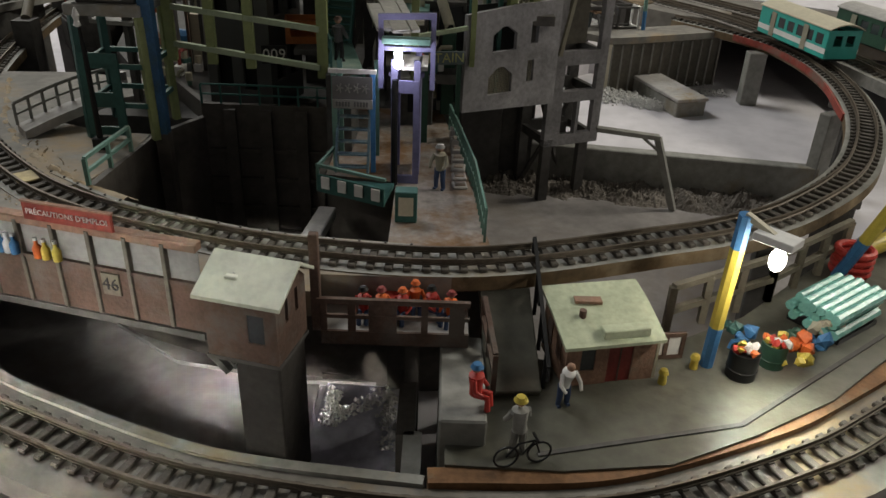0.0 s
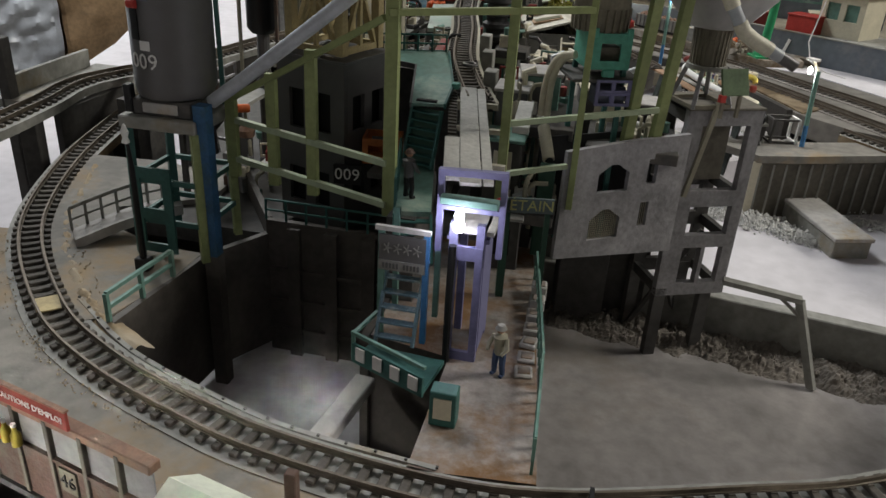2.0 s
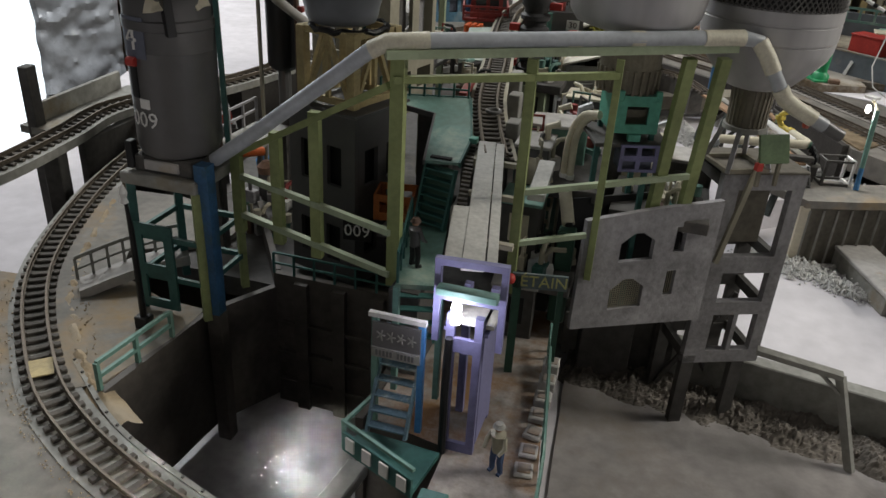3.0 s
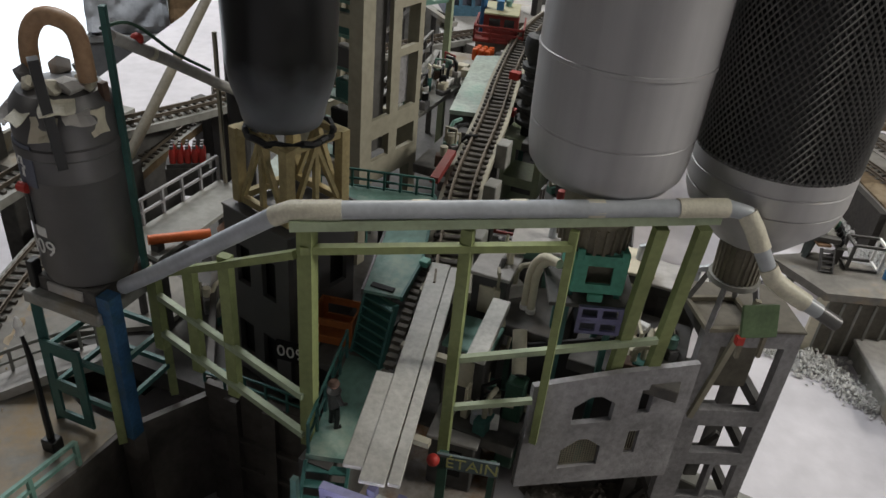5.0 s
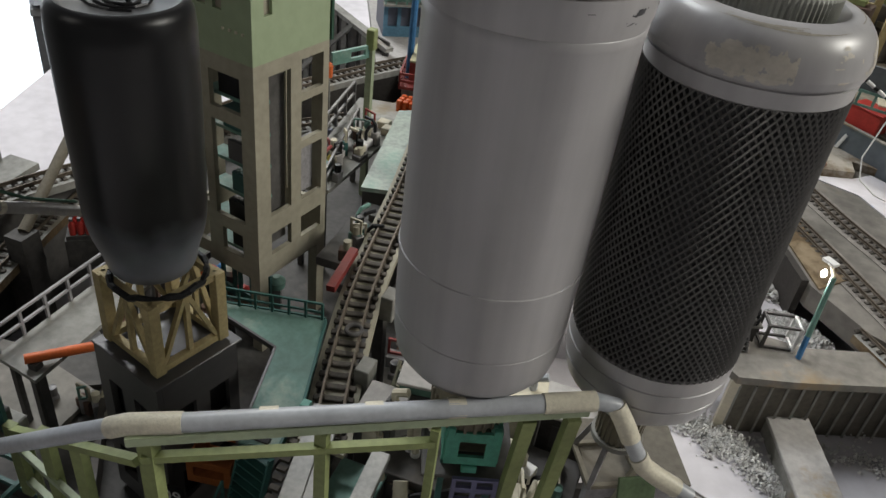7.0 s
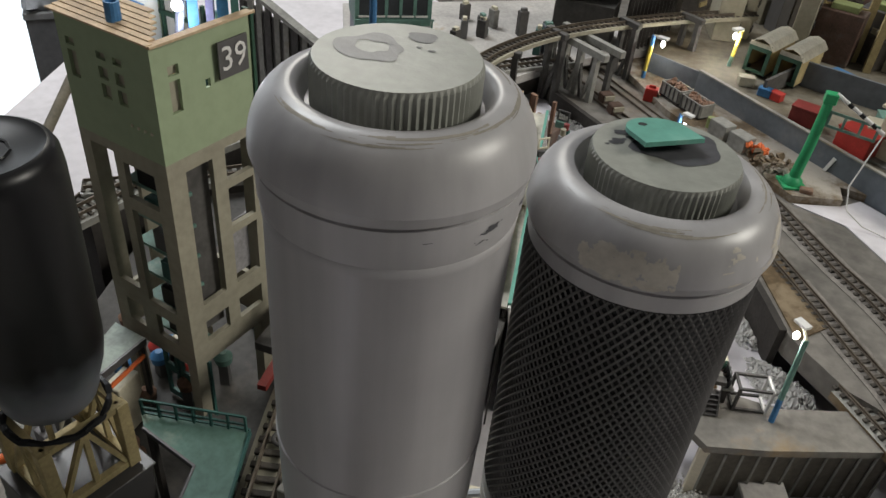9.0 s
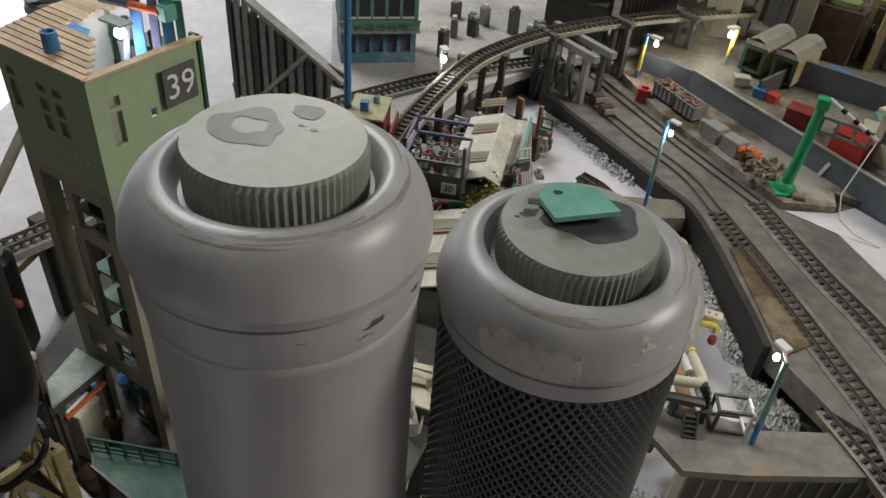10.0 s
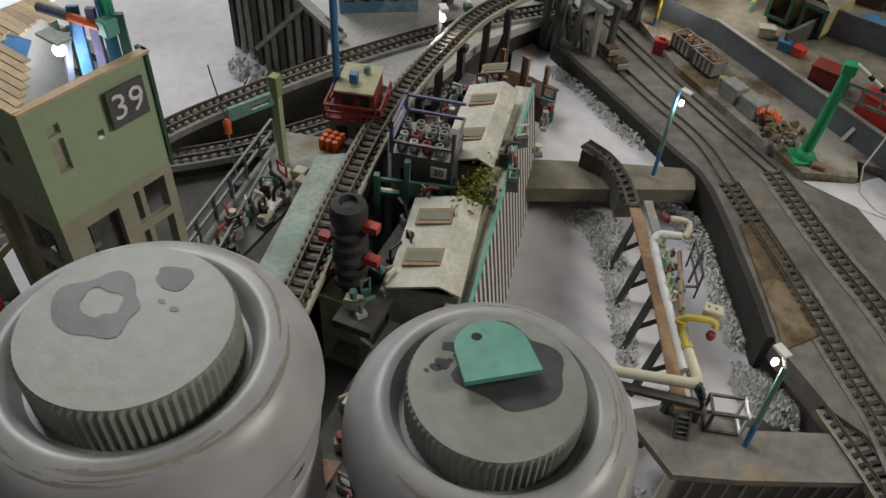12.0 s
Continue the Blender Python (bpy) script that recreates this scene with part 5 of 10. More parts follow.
for _ in range(11):
    a = random.uniform(0, 6.3)
    bm = B()
    scrap_chunk(bm, Vector((0.9 * math.cos(a), 0.9 * math.sin(a), 7.4 + random.random() * 0.3)), random.uniform(0.2, 0.42))
    part("fitting", bm, random.choice((M_CONCL, M_DGREY, M_TAPE)), tw)
part("elbow_pipe", tube(B(), spline([(-0.8, -0.2, 7.4), (-0.7, -0.2, 8.7), (-0.25, -0.1, 9.4), (0.4, 0, 9.5), (0.95, 0.1, 9.1), (1.1, 0.1, 7.6)], 0.25), 0.28, 14), mat("tan_pipe", (0.42, 0.26, 0.15), 0.5, vary=0.3, size=1), tw, "tan bent pipe", soft=True)
for k, (txt, z, sz) in enumerate((("4", 5.15, 1.3), ("009", 2.18, 0.85))):
    bm = words(txt, sz)
    for v in bm.verts:
        a = (A4 if k == 0 else -math.pi / 2 - 0.24) + v.co.x / RT
        rr_ = RT + 0.035 - v.co.y
        v.co = Vector((rr_ * math.cos(a), rr_ * math.sin(a), z + v.co.z))
    part("digits", bm, M_WHITEP, tw, "white painted digits")
solid("base_slab", box(B(), -16.0, 6.4, 12.1, -12.7, 9.8, 12.6, 0.05), M_CONC, "grey rusty plate under the tank", "plate")
tb = thing("tank_tower", -14.3, 8.1, 6.5, "teal and olive steel tower under the tank", "tower")
for sx in (-1, 1):
    for sy in (-1, 1):
        part("leg", beam(B(), (sx * 1.5, sy * 1.5, 0), (sx * 1.45, sy * 1.45, 5.6), 0.32), M_TEAL if sx < 0 else M_OLIVE, tb)
for z in (1.6, 3.4):
    for a, b in (((-1.5, -1.5), (1.5, -1.5)), ((1.5, -1.5), (1.5, 1.5)), ((-1.5, 1.5), (1.5, 1.5)), ((-1.5, -1.5), (-1.5, 1.5))):
        part("girt", beam(B(), (*a, z), (*b, z), 0.16, 0.22), M_TEAL, tb)
part("gusset_panel", turned(holed(B(), -0.9, 0.2, 0.9, 4.0, [(-0.5, 0.6, 0.5, 1.7), (-0.5, 2.2, 0.5, 3.5)], -0.06, 0.06), -0.6, -1.62, 0), M_TEAL, tb)
bp_ = thing("blue_column", -12.55, 6.9, 0.25, "dull blue column running down the shaft", "column")
part("lower", beam(B(), (0, 0, 0), (0, 0, 6.5), 0.6), M_PIT, bp_)
part("upper", beam(B(), (0, 0, 6.5), (0, 0, 13.0), 0.55), M_BLUED, bp_)

# ---- pipe gantry ----
gan = thing("pipe_gantry", -5.05, 6.95, 9.6, "olive green steel gantry carrying a taped pipe", "gantry")
go = Vector((-5.05, 6.95, 9.6))


def G(name, a, b, w, h=None, m=None):
    part(name, beam(B(), Vector(a) - go, Vector(b) - go, w, h), m or M_OLIVE, gan)


GP = [(-4.95, 7.15), (-0.9, 9.3), (1.9, 10.75), (4.2, 12.3), (5.4, 12.95)]
for i, (x, y) in enumerate(GP):
    zb = (9.6, 9.0, 9.4, 11.6, 11.6)[i]
    w = (0.48, 0.36, 0.26, 0.42, 0.42)[i]
    G("post", (x - (0.35 if i > 2 else 0), y + (0.6 if i > 2 else 0), zb), (x, y, 18.1), w, w * 0.8)
G("top_beam", (-5.3, 6.8, 18.25), (5.7, 13.1, 18.5), 0.45, 0.3, M_SAGE)
G("second_beam", (-5.05, 6.95, 17.4), (1.9, 10.75, 17.55), 0.26, 0.24)
G("low_beam", (-0.9, 9.3, 13.2), (5.0, 13.2, 13.4), 0.2, 0.22, M_SAGE)
G("low_beam", (-0.9, 9.3, 11.1), (1.6, 10.7, 11.3), 0.2, 0.2, M_SAGE)
WL = [(-5.05, 6.95), (-8.4, 7.9), (-10.3, 8.4), (-12.3, 8.8)]
for (x, y), zt in zip(WL[1:], (15.6, 14.4, 13.3)):
    G("post", (x, y, 9.7), (x, y, zt), 0.42, 0.32)
G("wing_beam", (-5.2, 6.95, 17.2), (-12.4, 8.8, 13.0), 0.28, 0.24)
G("wing_beam", (-5.05, 6.95, 11.8), (-12.3, 8.8, 12.2), 0.22, 0.24, M_SAGE)
G("wing_beam", (-5.05, 6.95, 10.1), (-12.3, 8.8, 10.5), 0.24, 0.24, M_SAGE)
pp = thing("taped_pipe", -5.4, 6.75, 18.4, "long grey pipe bound with tape, bent at both ends", "pipe")
po = Vector((-5.4, 6.75, 18.4))
path = [(-12.5, 7.6, 13.2), (-11, 7.45, 14.3), (-9, 7.22, 15.85), (-7, 7.0, 17.4), (-6.3, 6.9, 17.95), (-5.85, 6.85, 18.3), (-5.3, 6.95, 18.6)]
path += [(-5.2 + (6.2 + 5.2) * t, 6.9 + (13.3 - 6.9) * t, 18.65 + 0.2 * t) for t in (0.1, 0.25, 0.4, 0.55, 0.7, 0.85, 0.97)]
path += [(6.45, 13.3, 18.75), (6.8, 13.25, 18.3), (7.15, 13.2, 17.75), (7.5, 13.2, 17.2), (7.75, 13.22, 16.85), (8.2, 13.3, 16.55), (8.9, 13.42, 16.2), (9.35, 13.5, 15.98)]
part("pipe", tube(B(), [Vector(p) - po for p in path], [0.27] * 14 + [0.25] * 8, 16), M_PIPE, pp, soft=True)
part("nozzle", tube(B(), [Vector((9.3, 13.49, 16.0)) - po, Vector((10.0, 13.6, 15.65)) - po], 0.24, 14), M_DGREY, pp, "dark pipe mouth", soft=True)
for a, b in ((5, 7), (12, 13), (14, 16), (17, 20)):
    part("tape", tube(B(), [Vector(p) - po for p in path[a:b + 1]], 0.3, 16), M_TAPE, pp, "cream tape wrapping", soft=True)
for t in (0.28, 0.5, 0.68):
    c = Vector(path[6]).lerp(Vector(path[13]), t) - po
    d = (Vector(path[13]) - Vector(path[6])).normalized()
    part("tape", tube(B(), [c - d * 0.25, c + d * 0.25], 0.295, 16), M_TAPE, pp, "cream tape wrapping", soft=True)
c = Vector(path[6]).lerp(Vector(path[13]), 0.2) - po
d = (Vector(path[13]) - Vector(path[6])).normalized()
part("paper_label", beam(B(), c - d * 0.7 + Vector((0.05, -0.27, 0.05)), c + d * 0.7 + Vector((0.05, -0.27, 0.05)), 0.05, 0.14), M_CREAM, pp, "narrow cream paper strip")

# ---- grey card facade and frame tower ----
def pierced(outline, holes, y0, y1):
    """An upright board in the xz plane of any outline with openings of any shape through it."""
    bm = B()
    rim = []
    for loop in (outline, *holes):
        vs = [bm.verts.new((x, y0, z)) for x, z in loop]
        rim += [bm.edges.new((vs[i], vs[(i + 1) % len(vs)])) for i in range(len(vs))]
    bmesh.ops.triangle_fill(bm, edges=rim, use_beauty=True, use_dissolve=False)
    got = bmesh.ops.extrude_face_region(bm, geom=bm.faces[:])
    bmesh.ops.translate(bm, verts=[v for v in got["geom"] if isinstance(v, bmesh.types.BMVert)], vec=(0, y1 - y0, 0))
    return bm


def gabled(x0, z0, x1, z1, up):
    return [(x0, z0), (x1, z0), (x1, z1), (x0 + (x1 - x0) * 0.62, z1 + up), (x0 + (x1 - x0) * 0.38, z1 + up), (x0, z1)]


fc = thing("card_facade", 1.45, 10.75, 6.5, "weathered grey card facade with gabled and square openings", "facade", rz=34.5)
L = 6.25
bm = pierced([(0, 0.5), (3.2, 0.3), (L, 0.1), (L, 5.75), (3.2, 5.65), (0.1, 5.4)],
             [gabled(1.75, 3.4, 3.3, 4.25, 0.4), gabled(1.6, 1.2, 3.15, 2.15, 0.45), [(4.25, 3.6), (4.75, 3.6), (4.75, 4.75), (4.25, 4.75)], [(4.15, 1.6), (4.6, 1.6), (4.6, 2.75), (4.15, 2.75)]], -0.12, 0.12)
part("panel", bm, M_PANEL, fc)
bm = B()
for i in range(17):
    box(bm, 1.55 + i * 0.1, 0.02, 1.15, 1.58 + i * 0.1, 0.05, 2.65)
for i in range(15):
    box(bm, 1.55, 0.05, 1.15 + i * 0.1, 3.2, 0.07, 1.18 + i * 0.1)
for i in range(6):
    box(bm, 4.13 + i * 0.1, 0.02, 1.55, 4.16 + i * 0.1, 0.05, 2.8)
part("grille", bm, M_KHAKI, fc, "fine tan wire grille")
# added near-black backing puts the shade behind the openings into colour
part("dark_backing", box(B(), 0.1, 2.2, 0.5, L, 2.3, 5.3), M_DARK, fc)

ft = thing("frame_tower", 7.96, 16.05, 0.0, "dark grey openwork frame tower on tall legs", "tower", rz=24)
part("front_frame", holed(B(), -1.65, 3.6, 2.05, 13.0, [(-0.65, 4.25, 0.35, 6.2), (0.55, 4.25, 1.5, 6.2), (-0.7, 6.85, 1.5, 8.35), (-0.9, 9.15, 1.5, 12.3)], -0.2, 0.2), M_PANEL, ft)
part("back_frame", turned(holed(B(), -1.65, 3.6, 2.05, 12.6, [(-0.95, 4.3, 1.4, 6.2), (-0.95, 6.9, 1.4, 8.4), (-0.95, 9.2, 1.4, 12.0)], -0.15, 0.15), 0, 2.7, 0), M_CONCD, ft)
for x, y in ((-1.35, 0), (1.2, 0.1), (-1.4, 2.7), (1.3, 2.7)):
    part("leg", beam(B(), (x, y, 0.0), (x, y, 4.0), 0.6, 0.4), M_CONCD, ft)
for x in (-1.45, 1.85):
    for z in (3.9, 6.5, 8.8, 12.6):
        part("side_beam", beam(B(), (x, 0.2, z), (x, 2.6, z), 0.3, 0.5), M_CONCD, ft)
part("top_plate", box(B(), -1.7, -0.25, 13.0, 2.1, 2.8, 13.12, 0.03), M_COLLARD, ft)
part("inner_panel", box(B(), -0.9, 1.2, 9.2, 1.4, 1.3, 12.4), M_COLLARD, ft)
for x0, x1 in ((-1.4, 1.2), (1.3, -1.2)):
    part("brace", beam(B(), (x0, 2.4, 0.6), (x1, 1.4, 6.4), 0.22), M_CONCD, ft)
part("strut", beam(B(), (-1.3, -0.4, 9.0), (-0.3, -0.5, 14.6), 0.2), M_KHAKI, ft)
tl = thing("sagging_gutter", 9.9, 15.9, 0.0, "grey sagging gutter on a thin prop", "gutter")
part("gutter", beam(B(), (-0.2, 0.1, 4.6), (3.5, -0.2, 4.3), 0.5, 0.25), M_CONC, tl)
part("prop", beam(B(), (3.4, -0.2, 4.3), (4.7, -1.4, 0.15), 0.25, 0.4), M_CONC, tl)
part("knee", beam(B(), (2.6, -0.1, 4.2), (3.7, -0.5, 3.4), 0.14), M_CONC, tl)

# ---- lamp tower, teal stair and signs on the island ----
lt = thing("lamp_tower", -1.0, 3.6, 6.5, "lavender painted lamp tower with open sides", "tower")
for x, y in ((-0.45, -0.9), (0.45, -0.9), (-0.45, 1.1), (0.45, 1.1)):
    part("post", beam(B(), (x, y, 0), (x, y, 5.2), 0.26), M_LAV, lt)
part("front_panel", holed(B(), -0.55, 0, 0.55, 4.4, [(-0.36, 0.35, 0.32, 3.9)], -1.05, -0.9), M_LAV, lt)
part("side_panel", box(B(), 0.5, -0.8, 0.3, 0.6, 0.9, 4.9), M_LAV, lt)
part("shade", box(B(), -0.95, -1.15, 5.85, 0.95, -0.75, 6.1, 0.03), M_TEALL, lt, "pale teal shade bar")
part("collar_plate", box(B(), -0.6, -0.75, 4.75, 0.85, 1.2, 4.9), M_PLANK, lt)
for x in (-0.62, 0.66):
    part("tie", beam(B(), (x, -0.9, 4.6), (x, -0.6, 4.6), 0.14), M_LAV, lt)
for x in (-1.0, 1.05):
    part("head_post", beam(B(), (x, -0.7, 4.0), (x, -0.7, 6.9), 0.2), M_LAV, lt)
part("head_beam", beam(B(), (-1.1, -0.7, 6.8), (1.15, -0.7, 6.9), 0.24, 0.22), M_LAV, lt)
part("head_beam", beam(B(), (-1.1, -0.7, 5.6), (1.15, -0.7, 5.6), 0.16, 0.16), M_LAV, lt)
part("bulb", lathe(B(), [(0, 0), (0.15, 0.08), (0.2, 0.3), (0.13, 0.45), (0.17, 0.6), (0.12, 0.78), (0, 0.82)], -0.25, -1.2, 16), M_BULBC, lt, "lit cool white bulb", at=(-0.05, 0.2, 4.85), soft=True)
part("black_hose", tube(B(), [(-0.4, -1.25, 4.5), (-0.42, -1.3, 2.5), (-0.4, -1.3, 0.05)], 0.13, 8), M_BLACK, lt)
bulb_lamp((-1.3, 1.9, 11.9), 0.014, (0.82, 0.82, 1.0))

stairs("teal_stairs", (-3.1, 1.6, 7.3), (-3.1, 3.4, 10.4), 1.3, 7, mat("blue_grey_paint", (0.13, 0.21, 0.25), 0.5, vary=0.4, size=0.6, bump=0.15, stain=(0.42, 0.42, 0.36), stain_at=0.56), "steep blue-grey stair beside the lamp tower")
cg = thing("picture_arch", -3.1, 3.4, 7.0, "teal frame over the stair with a picture board", "frame")
for x in (-0.75, 0.8):
    part("post", beam(B(), (x, -0.9, 0), (x, -0.9, 4.2), 0.2), M_BLUE if x > 0 else M_TEALL, cg)
    part("post", beam(B(), (x, 1.0, 0), (x, 1.0, 4.2), 0.2), M_TEALL, cg)
part("top_bar", beam(B(), (-0.95, -0.95, 4.25), (0.95, -0.95, 4.25), 0.16), M_PLANK, cg)
part("sign_board", box(B(), -0.8, -1.08, 2.75, 0.8, -0.98, 4.05), M_DGREY, cg, "dark board with pale drawn figures")
bm = B()
for i in range(4):
    cx = -0.5 + i * 0.34
    for k in range(5):
        a = 2 * math.pi * k / 5
        beam(bm, (cx, -1.1, 3.6), (cx + 0.15 * math.cos(a), -1.1, 3.6 + 0.2 * math.sin(a)), 0.03, 0.04)
part("drawing", bm, M_CONC, cg, "pale line drawing")
part("number_strip", box(B(), -0.8, -1.12, 2.78, 0.8, -1.08, 3.14), M_CONC, cg, "pale strip under the drawing")
bm = B()
for i in range(11):
    if i != 5:
        box(bm, -0.66 + i * 0.12, -1.14, 2.86, -0.58 + i * 0.12, -1.12, 3.06)
part("marks", bm, M_DGREY, cg, "dark illegible marks")
ld = thing("stair_landing", -2.9, 0.5, 6.6, "dark teal landing with a solid balustrade", "landing")
part("floor_plate", slab(B(), [(-1.5, 0.9), (1.2, -0.4), (1.5, 1.6), (-1.3, 1.8)], -0.1, 0.08), M_TEAL, ld)
part("front_panel", beam(B(), (-1.55, 0.8, 0.35), (1.25, -0.5, 0.35), 0.1, 0.75), M_TEAL, ld)
for i in range(4):
    p = Vector((-1.2, 0.6, 0.45)).lerp(Vector((0.9, -0.4, 0.45)), i / 3)
    part("pane", beam(B(), p + Vector((-0.17, -0.02, 0)), p + Vector((0.17, -0.16, 0)), 0.06, 0.5), M_WHITEP, ld, "white opening in the balustrade")
part("handrail", beam(B(), (-1.6, 0.85, 1.1), (1.3, -0.5, 1.1), 0.12), M_TEALL, ld)
part("post", beam(B(), (-1.55, 0.85, 0), (-1.55, 0.85, 1.15), 0.12), M_TEALL, ld)
part("post", beam(B(), (-1.5, 0.85, 1.1), (-0.9, 2.2, 1.5), 0.12), M_TEALL, ld)
kk = thing("kiosk_box", -0.75, -0.9, 6.5, "small teal box with a glazed front", "box")
part("body", box(B(), -0.42, -0.3, 0, 0.42, 0.3, 1.25, 0.03), M_TEAL, kk)
part("front", box(B(), -0.28, -0.34, 0.3, 0.28, -0.3, 1.05), M_CREAM, kk)
# upper green stair and gangway behind
us = stairs("green_stairs", (-4.85, 11.1, 10.28), (-4.65, 11.8, 12.75), 1.4, 7, M_TEAL, "dark green stair climbing beside the planks")
part("riser_panel", beam(B(), (-0.0, 0.16, -0.05), (0.2, 0.86, 2.4), 1.3, 0.06), M_GREEND, us)
solid("green_gangway", slab(B(), [(-4.5, 6.1), (-3.1, 6.5), (-4.1, 11.2), (-5.6, 11.1)], 10.05, 10.25), M_TEALL, "teal gangway plate at the stair foot", "gangway")
stairs("green_stairs", (-3.35, 4.9, 8.75), (-3.75, 6.2, 10.15), 1.4, 4, M_TEAL, "dark green steps below the gangway plate")
tpf = thing("green_gangway", -5.2, 15.0, 13.4, "wide teal platform with a notch beside the track", "gangway")
bm = slab(B(), [(-4.2, 1.9), (-3.75, 1.45), (-1.0, 0.8), (-0.15, -3.3), (1.25, -3.1), (1.15, -1.0), (0.1, 2.75)], 0.0, 0.12)
for v in bm.verts:
    v.co.z += 0.18 * v.co.y
part("plate", bm, M_TEALL, tpf)
for (xa, ya), (xb, yb), m in (((1.28, -3.1), (1.18, -1.0), M_TEAL), ((1.18, -1.0), (0.13, 2.75), M_TEAL), ((-4.2, 1.96), (0.1, 2.81), M_TEAL), ((-0.18, -3.3), (-1.02, 0.76), M_DGREY), ((-1.02, 0.76), (-3.75, 1.41), M_DGREY)):
    part("edge_strip", beam(B(), (xa, ya, 0.03 + 0.18 * ya), (xb, yb, 0.03 + 0.18 * yb), 0.1, 0.24), m, tpf)
part("slot", box(B(), 0.0, -3.05, -0.46, 0.9, -2.8, -0.355), M_DARK, tpf, "dark slot in the plate")
part("bracket", box(B(), 1.15, -1.3, -0.2, 1.5, -0.9, 0.05, 0.03), M_MINT, tpf)
for x, y in ((-3.6, 1.6), (-0.8, 2.1), (0.6, -2.7)):
    part("leg", beam(B(), (x, y, -7.2), (x, y, 0.18 * y), 0.26), M_CONCD, tpf)
solid("gangway_leg", box(B(), -4.7, 6.0, 6.5, -3.6, 9.0, 10.05), M_CONCD, "dark support under the gangway", "support", "structure")
solid("gangway_leg", box(B(), -7.6, 17.6, 6.2, -6.0, 18.6, 13.0), M_CONCD, "dark support under the platform", "support", "structure")
railing("railing", [(-9.3, 16.9, 13.83), (-5.2, 17.7, 13.95)], 0.85, M_TEAL, "teal railing along the platform", 0.7)
railing("railing", [(-4.45, 6.2, 10.25), (-5.55, 10.9, 10.25)], 1.3, M_TEAL, "dark teal railing beside the green stair", 1.0)
railing("railing", [(2.2, -2.5, 6.5), (1.95, 2.0, 6.5), (1.3, 6.8, 6.5), (0.9, 9.5, 6.5)], 1.3, M_TEALL, "weathered teal railing along the island edge", 0.55)
railing("railing", [(-11.6, 10.1, 7.2), (-4.8, 10.1, 7.2)], 1.0, M_TEAL, "dark railing along the top of the shaft", 1.0)
railing("railing", [(-13.75, 1.2, 6.5), (-13.4, 5.0, 6.5)], 1.15, M_TEALL, "light teal railing at the shaft edge", 1.9, 0.16)
for i in range(7):
    t_ = i / 6
    sl = thing("stepping_slab", 1.35 - 0.1 * t_ + 0.4 * t_ * 0, 2.4 + 5.6 * t_, ZL, "worn pale slab along the island edge", "slab", "island slabs", rz=random.uniform(-8, 8))
    part("slab", box(B(), -0.32, -0.34, 0, 0.3, 0.34, 0.12 + 0.16 * t_ * t_ * 3, 0.04), M_CONCL, sl)
    part("crust", box(B(), -0.2, -0.2, 0.12 + 0.48 * t_ * t_, 0.22, 0.24, 0.15 + 0.48 * t_ * t_, 0.01), M_ISLE, sl)
et = thing("works_sign", 0.35, 7.7, 10.55, "grey-green sign lettered ETAIN with a red knob", "sign", rz=12)
part("plate", box(B(), -0.9, -0.05, -0.3, 1.1, 0.05, 0.3), M_SIGNG, et)
part("letters", turned(words("ÉTAIN", 0.62), 0.24, -0.08, 0), M_SIGNY, et)
bm = B()
bmesh.ops.create_icosphere(bm, subdivisions=2, radius=0.22, matrix=Matrix.Translation((-1.0, -0.15, 0.1)))
part("knob", bm, M_RED, et, soft=True)
part("post", beam(B(), (-0.7, 0.1, -4.05), (-0.7, 0.1, 0.2), 0.3), M_GREEND, et)
part("post", beam(B(), (0.9, 0.1, -4.05), (0.9, 0.1, 0.2), 0.2), M_GREEND, et)


